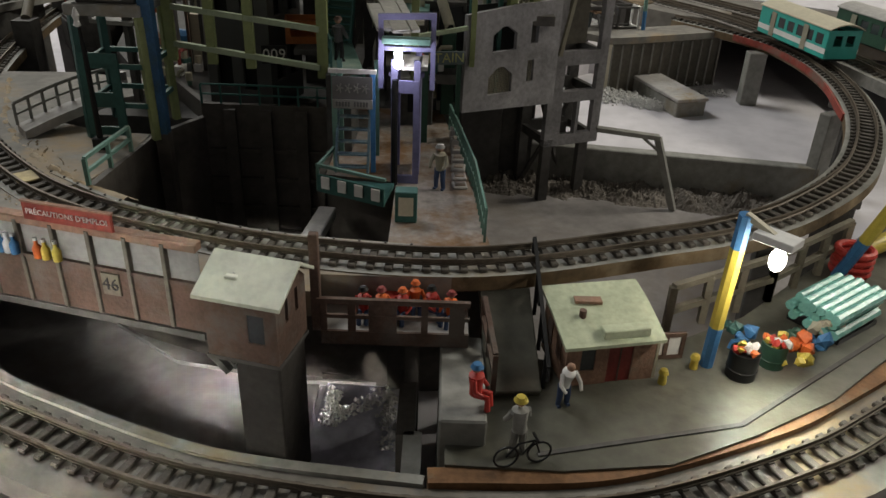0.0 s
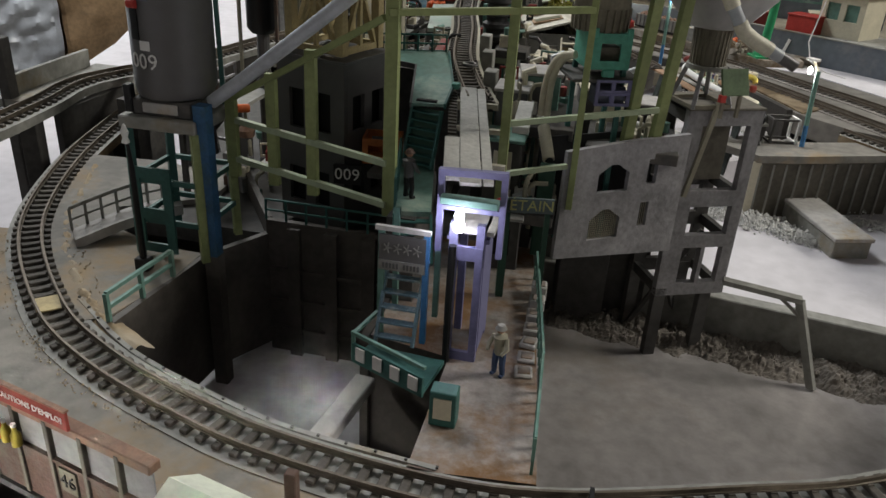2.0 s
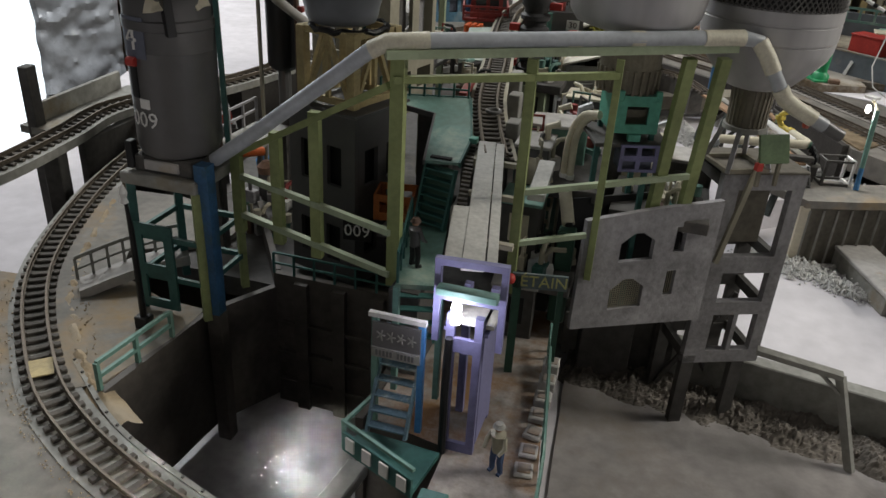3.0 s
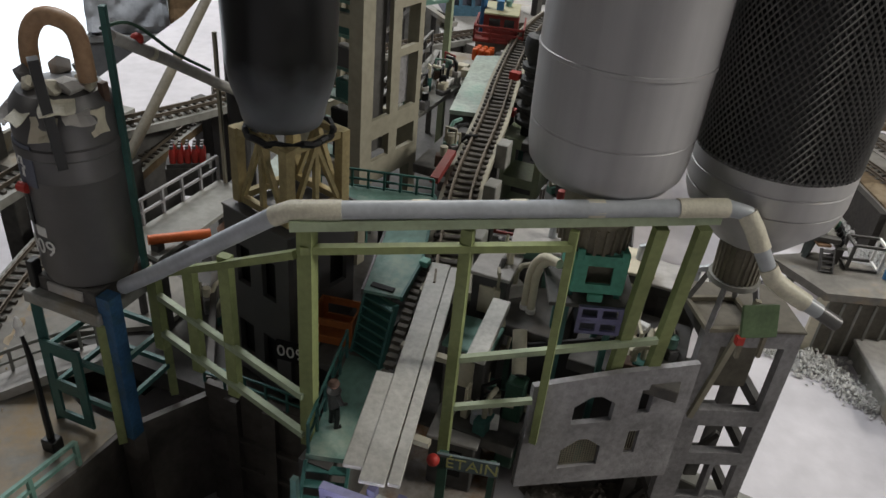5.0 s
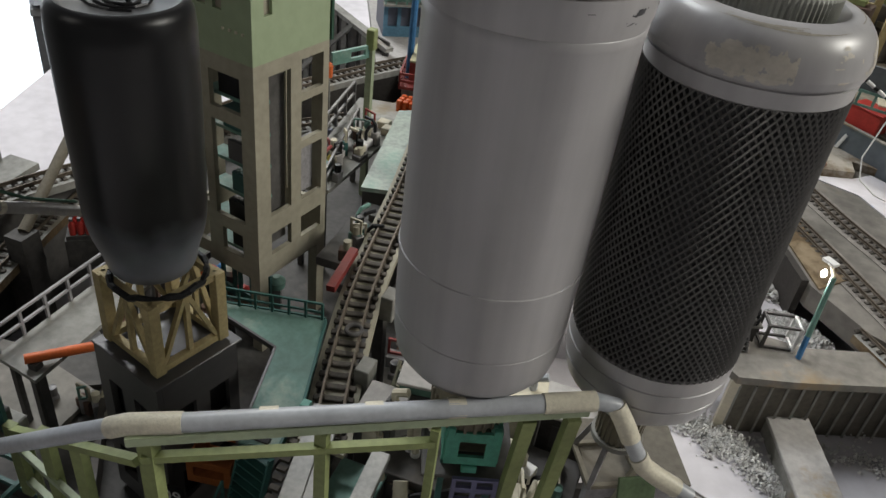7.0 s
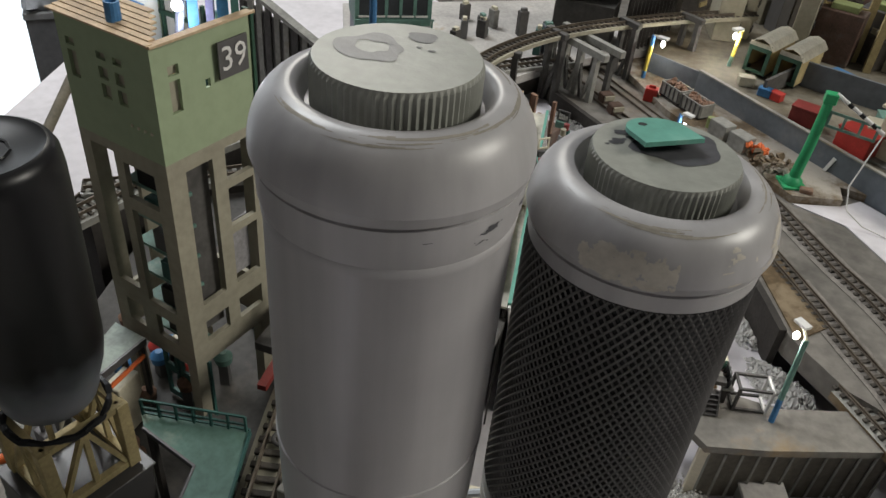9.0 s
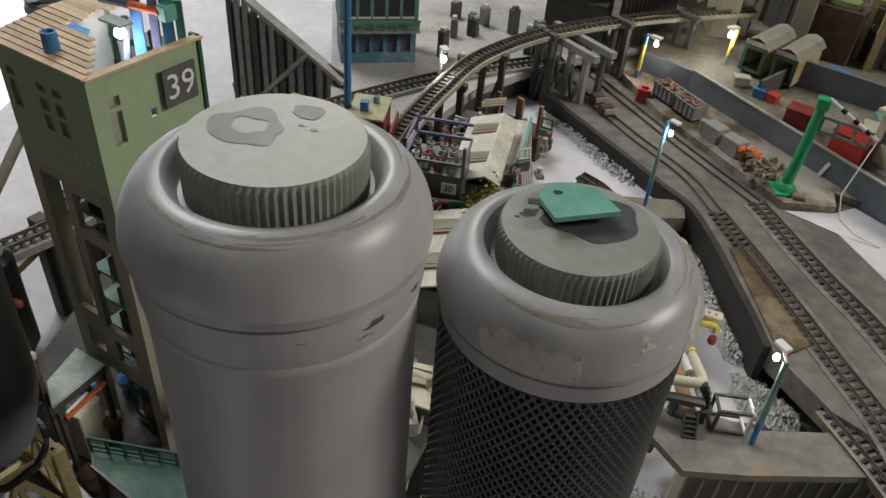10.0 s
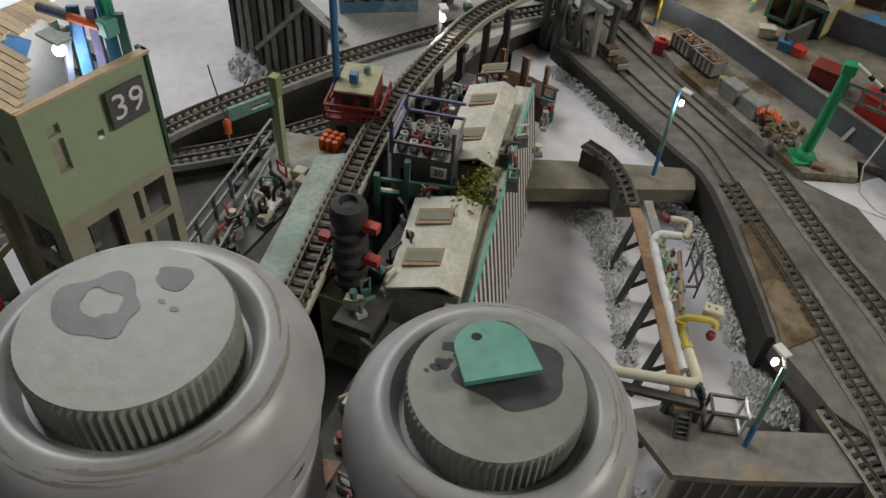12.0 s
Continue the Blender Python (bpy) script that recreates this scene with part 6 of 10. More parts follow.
# ---- front: gallery, hut, balcony ----
def figurine(x, y, z, rz, label, shirt, trousers, hat=None, seated=False, h=1.95, bend=0.0):
    """A plain toy figure in one mesh: legs, trunk, arms, head and hat."""
    bm = B()
    k = h / 1.95
    hip = 0.45 * k if seated else 0.92 * k
    for s in (-1, 1):
        if seated:
            tube(bm, [(s * 0.12 * k, 0, hip), (s * 0.14 * k, -0.42 * k, hip), (s * 0.15 * k, -0.45 * k, 0.0)], 0.1 * k, 7, 1)
        else:
            tube(bm, [(s * 0.12 * k, 0, hip), (s * 0.15 * k, -0.04, hip * 0.5), (s * 0.17 * k, 0, 0.06), (s * 0.18 * k, -0.16 * k, 0.04)], [0.13 * k, 0.11 * k, 0.09 * k, 0.07 * k], 7, 1)
        sh = Vector((s * 0.24 * k, -bend * 0.5, hip + 0.62 * k))
        tube(bm, [sh, sh + Vector((s * 0.12, -0.08 - bend * 0.3, -0.32 * k)), sh + Vector((s * 0.04, -0.3 - bend * 0.3, -0.48 * k))], [0.09 * k, 0.08 * k, 0.06 * k], 7, 0)
    tube(bm, [(0, 0, hip - 0.04), (0, -bend * 0.2, hip + 0.3 * k), (0, -bend * 0.5, hip + 0.66 * k), (0, -bend * 0.55, hip + 0.74 * k)], [0.2 * k, 0.2 * k, 0.25 * k, 0.1 * k], 9, 0)
    bmesh.ops.create_icosphere(bm, subdivisions=2, radius=0.155 * k, matrix=Matrix.Translation((0, -bend * 0.7, hip + 0.92 * k)))
    for f in bm.faces:
        if f.calc_center_median().z > hip + 0.78 * k:
            f.material_index = 2
    if hat:
        n0 = len(bm.faces)
        lathe(bm, [(0.21 * k, 0), (0.17 * k, 0.06 * k), (0.13 * k, 0.14 * k), (0, 0.17 * k)], 0, -bend * 0.7, 12, 3)
        vs = {v for f in list(bm.faces)[n0:] for v in f.verts}
        for v in vs:
            v.co.z += hip + 0.95 * k
    me = mesh_of("figurine", bm, [shirt, trousers, M_SKIN, hat or M_DARK])
    smooth(me, 50)
    ob = new("figurine", me)
    ob.matrix_world = pose(x * CM, y * CM, z * CM, 0, 0, rz)
    return tagged(ob, label, "figurine", "toy figures")


gl = thing("gallery", -14.5, -5.05, 0.0, "brown planked gallery with white panes and dark posts", "gallery", rz=-14.5)
GL = 7.9
part("lower_wall", box(B(), 0, 0, 5.2, GL, 0.18, 6.95), M_BROWN, gl, "stained brown boards")
part("sill", box(B(), 0, -0.06, 6.9, GL, 0.22, 7.02), M_BROWN, gl)
for i in range(6):
    x0 = 0.1 + i * 1.33
    part("pane", box(B(), x0 + 0.12, 0.06, 7.03, min(x0 + 1.28, GL), 0.1, 8.12), M_PANE, gl, "clouded white pane")
    part("post", box(B(), x0 - 0.08, -0.07, 5.2, x0 + 0.08, 0.2, 8.25, 0.02), M_COLLARD, gl)
part("top_rail", box(B(), 0, -0.05, 8.1, GL, 0.35, 8.4, 0.03), M_PINKB, gl, "faded pinkish rail")
part("foot_beam", box(B(), -0.2, -0.1, 4.95, GL, 0.3, 5.2), M_CONCD, gl)
part("number_plate", box(B(), 4.35, -0.06, 6.02, 5.0, 0.0, 6.82), M_COLLAR, gl)
part("digits", turned(words("46", 0.62), 4.67, -0.08, 0, 6.42), M_BLACK, gl)
bs_ = thing("warning_sign", -11.05, -6.05, 8.35, "red sign board lettered PRECAUTIONS D'EMPLOI", "sign", rz=-14)
part("board", box(B(), -1.6, -0.05, 0.05, 1.6, 0.05, 0.68, 0.02), M_WORNRED, bs_)
bm = words("PRÉCAUTIONS D'EMPLOI", 0.262)
part("letters", turned(bm, 0, -0.07, 0, 0.36), M_WHITEP, bs_, "pale letters")
part("edge", box(B(), -1.62, -0.07, 0.66, 1.62, 0.07, 0.72), M_PINKB, bs_)
# added dark slab: the black gap under the gallery is put into colour
pl_ = thing("trench_wall", -20, -5, 0, "dark slab standing in for the shade under the gallery", "wall", kind="structure")
part("wall", beam(B(), (-14, 12.0, 2.8), (5.0, 6.6, 2.8), 0.3, 5.5), M_PIT, pl_)

hut = thing("signal_hut", -4.95, -7.95, 0.0, "tall brown hut, pale green gabled roof, on dark pillar", "hut", rz=-14)
HF, HB, HX, Z5, Z7 = -0.95, 1.1, 1.15, 5.55, 7.6
part("pillar", box(B(), -0.35, HF + 0.1, 0, 1.1, HB - 0.1, Z5 - 0.12, 0.05), M_TAR, hut, "dark square pillar")
part("front_wall", holed(B(), -HX, Z5, HX, Z7, [(0.2, 6.2, 0.75, 7.2)], HF, HF + 0.14), M_BROWN, hut)
part("window", box(B(), 0.2, HF + 0.06, 6.2, 0.75, HF + 0.1, 7.2), M_GLASS, hut)
for x0, hs in ((HX - 0.07, [(-0.35, 6.7, -0.15, 7.5), (0.35, 6.7, 0.55, 7.5)]), (-HX + 0.07, [])):
    part("side_wall", turned(holed(B(), HF + 0.15, Z5, HB, Z7, hs, -0.07, 0.07), x0, 0, 90), M_BROWN, hut)
part("side_pane", box(B(), HX - 0.2, -0.5, 6.6, HX - 0.15, 0.75, 7.55), M_DARK, hut)
part("back_wall", box(B(), -HX + 0.15, HB - 0.14, Z5, HX - 0.15, HB, Z7), M_BROWN, hut)
part("floor_plate", box(B(), -HX - 0.05, HF - 0.03, Z5 - 0.12, HX + 0.05, HB, Z5), M_CONCD, hut)
RY, RZ = 0.35, 8.35
for ye, ze in ((HF - 0.25, Z7 + 0.02), (HB + 0.2, Z7 + 0.1)):
    bm = B()
    v0 = [bm.verts.new(p) for p in ((-HX - 0.2, RY, RZ), (HX + 0.25, RY, RZ), (HX + 0.25, ye, ze), (-HX - 0.2, ye, ze))]
    v1 = [bm.verts.new(v.co + Vector((0, 0, 0.12))) for v in v0]
    bm.faces.new(v0), bm.faces.new(v1)
    for i in range(4):
        bm.faces.new((v0[i], v0[(i + 1) % 4], v1[(i + 1) % 4], v1[i]))
    part("roof_slope", bm, M_ROOFG, hut)
for x in (HX, -HX + 0.12):
    bm = B()
    vs = [bm.verts.new(p) for p in ((x, HF, Z7), (x, HB, Z7), (x, RY, RZ - 0.02))]
    vt = [bm.verts.new(v.co + Vector((-0.12, 0, 0))) for v in vs]
    bm.faces.new(vs), bm.faces.new(vt)
    for i in range(3):
        bm.faces.new((vs[i], vs[(i + 1) % 3], vt[(i + 1) % 3], vt[i]))
    part("gable", bm, M_BROWN, hut)
hatch = part("hatch", box(B(), -0.62, -0.55, 7.98, -0.22, -0.15, 8.13, 0.03), M_ROOFG, hut)
part("hatch_hole", lathe(B(), [(0, 0), (0.05, 0), (0.05, 0.02), (0, 0.02)], seg=10), M_DARK, hatch, at=(-0.38, -0.3, 8.13))
for i in range(3):
    part("bracket", beam(B(), (-1.1, HF + 0.15 + 0.5 * i, Z5 - 0.1), (-0.6, HF + 0.15 + 0.5 * i, 4.9), 0.22), M_CONCD, hut)
solid("gate_post", box(B(), -3.5, -6.7, 5.2, -3.2, -6.4, 8.7, 0.03), M_BROWN, "brown wooden gate post", "post")

bal = thing("balcony", -3.2, -6.55, 5.0, "brown wooden balcony with open balustrade", "balcony")
part("floor_plate", box(B(), 0, -0.1, 0, 4.8, 1.9, 0.2), M_CONCL, bal)
part("fascia", box(B(), 0, -0.2, -0.25, 4.8, -0.1, 0.25), M_BROWN, bal)
part("top_rail", box(B(), -0.1, -0.22, 1.3, 4.8, -0.06, 1.48), M_BROWN, bal)
part("mid_rail", box(B(), 0, -0.2, 0.75, 4.8, -0.1, 0.88), M_BROWN, bal)
for x, w in ((0.1, 0.2), (1.0, 0.25), (2.0, 0.9), (3.35, 0.22), (4.4, 0.5)):
    part("post", box(B(), x - w / 2, -0.19, 0.2, x + w / 2, -0.08, 1.4), M_BROWN, bal)
for x, y in ((2.95, 0.9), (4.5, 0.2), (4.5, 1.5)):
    part("stilt", box(B(), x - 0.25, y - 0.25, -5.0, x + 0.25, y + 0.25, 0), M_PIT, bal)
for i, (x, y, t) in enumerate(((-1.9, -5.9, 0), (-1.3, -5.9, 40), (-0.6, -5.9, -20), (-0.2, -5.4, 10), (0.35, -5.7, 60), (1.0, -6.0, -40))):
    figurine(x, y, 5.2, t, "small seated toy figure in an orange-red top", M_ORANGE if i % 2 else M_RED, M_BLUEC, M_ORANGE if i in (2, 3) else M_REDD if i % 2 else M_DARK, True, 1.6)
tbm = thing("cafe_table", -1.0, -5.5, 5.2, "small red-topped table on the balcony", "table")
part("top", lathe(B(), [(0, 0.62), (0.42, 0.62), (0.42, 0.7), (0, 0.7)], seg=16), M_RED, tbm)
part("leg", lathe(B(), [(0.05, 0), (0.05, 0.62)], seg=8), M_DARK, tbm)
for x, y0, y1, z in ((-0.35, -8.6, -5.2, 0.0), (-0.1, -10.6, -8.4, 0.0)):
    solid("gutter_beam", box(B(), x - 0.3, y0, 0, x + 0.3, y1, 2.6), M_CONC if y0 < -9 else M_PIT, "old beam beside the channel", "beam", "structure")
rubble("rubble_heap", [(-3.3, -3.6, 0.1, 0.3), (-3.3, -5.4, 0.1, 0.35), (-1.2, -3.6, 0.1, 0.35), (-0.9, -6.6, 0.1, 0.45)], 520, 0.05, 0.14, "white broken plaster in the channel", None, 0.5)

# ---- platform things ----
hb = thing("platform_house", 4.75, -7.4, ZP, "faded brick platform house with a pale green roof and red door", "house", rz=12)
W, D = 3.1, 2.3
bm = holed(B(), 0, 0, W, 1.75, [(0.5, 0.55, 1.0, 1.5), (1.45, 0.0, 2.3, 1.55)], 0, 0.12)
part("front_wall", bm, M_PINKB, hb)
part("door", box(B(), 1.45, 0.05, 0, 2.3, 0.1, 1.55), M_DOOR, hb, "dark red double door")
part("door_post", box(B(), 1.85, 0.02, 0, 1.9, 0.06, 1.55), M_BROWN, hb)
part("window", box(B(), 0.5, 0.06, 0.55, 1.0, 0.1, 1.5), M_GLASS, hb)
for x0 in (0.0, W - 0.12):
    bm = slab(B(), [(0.12, 0), (D, 0), (D, 2.25), (D * 0.55, 2.1), (0.12, 1.7)], 0, 0.12)
    for v in bm.verts:
        v.co = Vector((x0 + v.co.z, v.co.x, v.co.y))
    part("side_wall", bm, M_PINKB, hb)
for y0 in (0.5, 1.4):
    part("side_window", box(B(), -0.03, y0, 0.7, 0.02, y0 + 0.42, 1.6), M_BROWN, hb)
part("back_wall", box(B(), 0.12, D - 0.12, 0, W - 0.12, D, 2.25), M_PINKB, hb)
bm = B()
pr = [(-0.3, 1.62), (D * 0.55, 2.1), (D + 0.15, 2.3)]
for i in range(2):
    (ya, za), (yb, zb) = pr[i], pr[i + 1]
    v0 = [bm.verts.new(p) for p in ((-0.2, ya, za), (W + 0.15, ya, za), (W + 0.15, yb, zb), (-0.2, yb, zb))]
    v1 = [bm.verts.new(v.co + Vector((0, 0, 0.12))) for v in v0]
    bm.faces.new(v0), bm.faces.new(v1)
    for k in range(4):
        bm.faces.new((v0[k], v0[(k + 1) % 4], v1[(k + 1) % 4], v1[k]))
part("roof", bm, M_ROOFH, hb)
part("skylight_box", box(B(), 1.15, -0.1, 1.78, 2.75, 0.35, 2.1, 0.03), M_ROOFH, hb)
part("roof_plank", beam(B(), (0.7, 1.6, 2.31), (1.6, 1.45, 2.29), 0.35, 0.1), M_PINKB, hb)
part("chimney", lathe(B(), [(0, 0), (0.12, 0), (0.12, 0.35), (0, 0.35)], 0.75, 0.9, 10), M_BROWN, hb, at=(0, 0, 2.0))
part("downpipe", box(B(), W + 0.02, 0.0, 0, W + 0.12, 0.1, 1.7), M_KHAKI, hb)



def lamp_post(name, x, y, z, top, head, label, low, mid, high, bulb, watts, color, r=0.17):
    """A leaning square post in three colours, an arm and a shaded bulb. top, head, bulb: places in the world."""
    p0 = Vector((x, y, z))
    t, h_, b_ = Vector(top) - p0, Vector(head) - p0, Vector(bulb) - p0
    lp_ = thing(name, x, y, z, label, "street lamp", "street lamps")
    cuts = (0.0, 0.28, 0.8, 1.0)
    for k, m in enumerate((low, mid, high)):
        part("post", tube(B(), [t * cuts[k], t * cuts[k + 1]], r, 8), m, lp_)
    part("arm", beam(B(), t, h_, r * 0.8), M_CREAM, lp_)
    d = Vector((h_.x - t.x, h_.y - t.y, 0)).normalized() * r * 2.6
    part("shade", beam(B(), h_ - d, h_ + d, r * 3.2, r * 1.1, 0.02), M_WHITEP, lp_, "white shade")
    bm = B()
    bmesh.ops.create_uvsphere(bm, u_segments=14, v_segments=10, radius=r * 1.05, matrix=Matrix.Translation(b_) @ Matrix.Diagonal((1, 1, 1.5, 1)))
    part("bulb", bm, M_BULB, lp_, "lit white bulb", soft=True)
    bulb_lamp(Vector(bulb) - Vector((0, 0, r * 2.2)), watts, color)
    return lp_


lamp_post("street_lamp", 9.9, -5.9, ZP, (9.85, -6.3, 9.75), (10.6, -7.1, 9.35), "leaning blue and yellow platform lamp, lit", M_BLUE, M_YELLOW, M_BLUE, (10.65, -7.3, 8.75), 0.05, (1.0, 0.95, 0.84), 0.24)
beam_lamp((10.65, -7.3, 8.2), (11.4, -9.1, ZP), 66, 0.38, (0.93, 1.0, 0.93))
lamp_post("street_lamp", 17.3, 0.6, ZP, (18.9, -0.9, 10.6), (19.6, -1.4, 10.6), "leaning blue and yellow platform pole", M_BLUE, M_YELLOW, M_YELLOW, (19.7, -1.5, 10.1), 0.02, (1.0, 0.95, 0.84), 0.26)


def drum(x, y, z, r, h, m, label, filled=True):
    t = thing("drum", x, y, z, label, "drum", "drums")
    part("shell", lathe(B(), [(0, 0), (r, 0), (r, h * 0.33), (r * 1.05, h * 0.35), (r, h * 0.37), (r, h), (r * 0.9, h), (r * 0.9, h * 0.85), (0, h * 0.85)], seg=20), m, t, soft=True)
    if filled:
        for c in (M_ORANGE, M_YELLOW, M_RED, M_WHITEP):
            bm = B()
            for _ in range(3):
                scrap_chunk(bm, Vector((random.uniform(-r, r) * 0.6, random.uniform(-r, r) * 0.6, h * 0.95 + random.random() * 0.25)), 0.16)
            part("scrap", bm, c, t)
    return t


drum(10.9, -6.4, ZP, 0.5, 1.0, M_BLACK, "black open drum full of coloured scrap")
drum(12.2, -5.7, ZP, 0.45, 0.9, M_GREEND, "dark green drum full of coloured scrap")
for x, y, m in ((12.9, -6.1, M_YELLOW), (13.3, -5.2, M_ORANGE), (14.0, -4.8, M_BLUE), (11.5, -4.8, M_BLUE), (11.0, -4.4, M_TEAL), (13.4, -4.3, M_GREEND), (14.8, -4.0, M_CREAM), (14.4, -3.4, M_DARK)):
    bm = B()
    for _ in range(5):
        scrap_chunk(bm, Vector((x + random.gauss(0, 0.22), y + random.gauss(0, 0.2), ZP + 0.2 + random.random() * 0.5)), random.uniform(0.14, 0.3))
    solid("scrap_heap", bm, m, "small heap of painted scrap on the platform", "scrap", "stuff", "scrap heaps")
bd = thing("plastic_bundle", 15.6, -2.9, ZP, "translucent mint bundle of wrapped tubes", "bundle", rz=35)
for i in range(6):
    for j in range(3):
        part("tube", tube(B(), [(-1.5 + random.uniform(-0.2, 0.2), -0.85 + i * 0.33 + (j % 2) * 0.16, 0.4 + j * 0.36), (1.4 + random.uniform(-0.2, 0.2), -0.85 + i * 0.33 + (j % 2) * 0.16, 0.5 + j * 0.36)], 0.19, 8), M_TURQ, bd)
part("pallet", box(B(), -1.3, -1.0, 0, 1.3, 1.1, 0.2), M_BLACK, bd)
rw = thing("red_coil", 18.0, 1.0, ZP, "red coil lying at the platform end", "coil")
for i in range(4):
    part("ring", tube(B(), [(0.7 * math.cos(a * 0.4), 0.7 * math.sin(a * 0.4), 0.2 + i * 0.3) for a in range(17)], 0.16, 8), M_RED, rw)
solid("yellow_pipe", tube(B(), [(18.5, 1.8, 4.2), (20.2, 2.6, 4.6), (21.5, 3.6, 4.4)], 0.4, 12), M_YELLOW, "yellow pipe lying by the track", "pipe", soft=True)
for k, (a, b) in enumerate((((8.9, -4.1), (13.6, -1.5)), ((13.6, -1.5), (18.0, 1.9)))):
    railing("guard_rail", [(a[0], a[1], ZP), (b[0], b[1], ZP)], 2.0, M_COLLAR, "weathered timber guard rail behind the platform", 1.7, 0.26)
bn = thing("white_gate", 8.5, -5.6, ZP, "small brown gate with white panels", "gate", rz=8)
part("frame", holed(B(), -0.65, 0, 0.65, 1.05, [(-0.5, 0.15, -0.1, 0.9), (0.05, 0.15, 0.5, 0.9)], -0.06, 0.06), M_BROWN, bn)
part("panel", box(B(), -0.5, -0.02, 0.15, 0.5, 0.02, 0.9), M_WHITEP, bn)
for x, y in ((8.1, -7.0), (9.4, -6.1)):
    t = thing("hydrant", x, y, ZP, "small yellow hydrant on the platform", "hydrant", "hydrants")
    part("body", lathe(B(), [(0, 0), (0.15, 0), (0.12, 0.35), (0.17, 0.4), (0.12, 0.55), (0, 0.62)], seg=12), M_YELLOW, t, soft=True)
rlr = thing("ramp_railing", 3.9, -3.4, 3.8, "dark iron railing with wheels beside the ramp", "railing")
part("bar", beam(B(), (0, 0, 3.4), (0.2, -4.6, 1.2), 0.12), M_DARK, rlr)
for i in range(4):
    part("post", beam(B(), (0.05 * i, -1.4 * i, 1.6 - 0.5 * i), (0.05 * i, -1.4 * i, 3.4 - 0.66 * i), 0.12), M_DARK, rlr)
    part("wheel", tube(B(), [(0.08 + 0.05 * i, -1.3 * i - 0.4 + 0.28 * math.cos(a * 0.5), 2.6 - 0.6 * i + 0.28 * math.sin(a * 0.5)) for a in range(14)], 0.05, 6), M_DARK, rlr)
rl2 = thing("ramp_railing", 2.1, -5.9, 4.6, "brown wooden railing beside the ramp", "railing")
part("bar", beam(B(), (0, 0, 1.6), (0.3, -2.2, 0.9), 0.16), M_BROWN, rl2)
part("bar", beam(B(), (0, 0, 0.9), (0.3, -2.2, 0.2), 0.16), M_BROWN, rl2)
for i in range(3):
    part("post", beam(B(), (0.15 * i, -1.1 * i, -0.6), (0.15 * i, -1.1 * i, 1.6 - 0.35 * i), 0.16), M_BROWN, rl2)
figurine(4.6, -8.3, ZP, 20, "toy figure in a white shirt bending forward", M_WHITEP, M_BLUEC, None, False, 1.75, 0.35)
figurine(1.75, -9.5, ZP + 0.9, 70, "toy figure in red overalls sitting on the block", M_RED, M_RED, M_BLUE, True, 1.9)
figurine(3.0, -10.6, ZP, 200, "toy figure in grey with a yellow helmet beside a bicycle", M_CONC, M_CONC, M_YELLOW, False, 2.0, 0.15)
bk = thing("bicycle", 3.1, -11.0, ZP, "thin dark toy bicycle", "bicycle", rz=15)
for x in (-0.5, 0.5):
    part("wheel", tube(B(), [(x + 0.36 * math.cos(a * 0.42), 0, 0.38 + 0.36 * math.sin(a * 0.42)) for a in range(16)], 0.035, 6), M_BLACK, bk)
part("frame", tube(B(), [(-0.5, 0, 0.38), (-0.15, 0, 0.8), (0.35, 0, 0.85), (0.0, 0, 0.4), (-0.15, 0, 0.8), (0.35, 0, 0.85), (0.5, 0, 0.38)], 0.035, 6), M_BLACK, bk)
part("handlebar", beam(B(), (0.35, -0.2, 0.95), (0.35, 0.2, 0.95), 0.06), M_BLACK, bk)
figurine(0.5, 2.1, ZL, -25, "toy figure in blue dungarees and yellow-green shirt on the island", M_KHAKI, M_BLUEC, M_CONC, False, 1.95, 0.1)
figurine(-4.3, 7.6, 10.25, 150, "dark toy figure standing on the gangway", M_DGREY, M_BLACK, M_BROWN, False, 1.95)
sp = thing("black_hoist", -14.8, 5.2, ZL, "thin black hoist pole with a glass insulator", "pole")
part("pole", tube(B(), [(0, 0, 0.3), (0.0, 0, 4.4), (0.0, -0.1, 5.6)], [0.14, 0.11, 0.06], 8), M_BLACK, sp)
part("foot", box(B(), -0.3, -0.25, 0, 0.3, 0.25, 0.55, 0.04), M_BLACK, sp)
part("insulator", lathe(B(), [(0, 0), (0.16, 0.1), (0.1, 0.3), (0.16, 0.5), (0.05, 0.8), (0, 0.85)], -0.05, -0.1, 12), M_WHITEP, sp, at=(0, 0, 5.4))
# arched footbridge inside the loop
ab = thing("arched_footbridge", -19.0, 6.5, ZL, "pale concrete arched footbridge with a grey railing", "footbridge", rz=42)
n = 14
up = [(4.6 * i / n, 0.35 + 0.9 * math.sin(math.pi * 0.5 * i / n)) for i in range(n + 1)]
bm = B()
rows = [[bm.verts.new((x, y, z + dz)) for y, dz in ((-0.6, -0.45), (0.6, -0.45), (0.6, 0), (-0.6, 0))] for x, z in up]
for a, b in zip(rows, rows[1:]):
    for k in range(4):
        bm.faces.new((a[k], a[(k + 1) % 4], b[(k + 1) % 4], b[k]))
bm.faces.new(rows[0]), bm.faces.new(rows[-1])
part("deck", bm, M_CONCL, ab)
for i in range(0, n + 1, 2):
    x, z = up[i]
    part("post", beam(B(), (x, 0.5, z), (x, 0.5, z + 1.05), 0.12), M_CONC, ab)
part("rail", tube(B(), [(x, 0.5, z + 1.05) for x, z in up], 0.09, 6), M_CONC, ab)
part("rail", tube(B(), [(x, 0.5, z + 0.5) for x, z in up], 0.06, 6), M_CONC, ab)
solid("crossing_plank", turned(box(B(), -0.55, -0.42, 0, 0.55, 0.42, 0.05), -16.35, 1.3, 133, ZL + 0.19), M_TIMBER, "short pale plank between the rails", "plank")
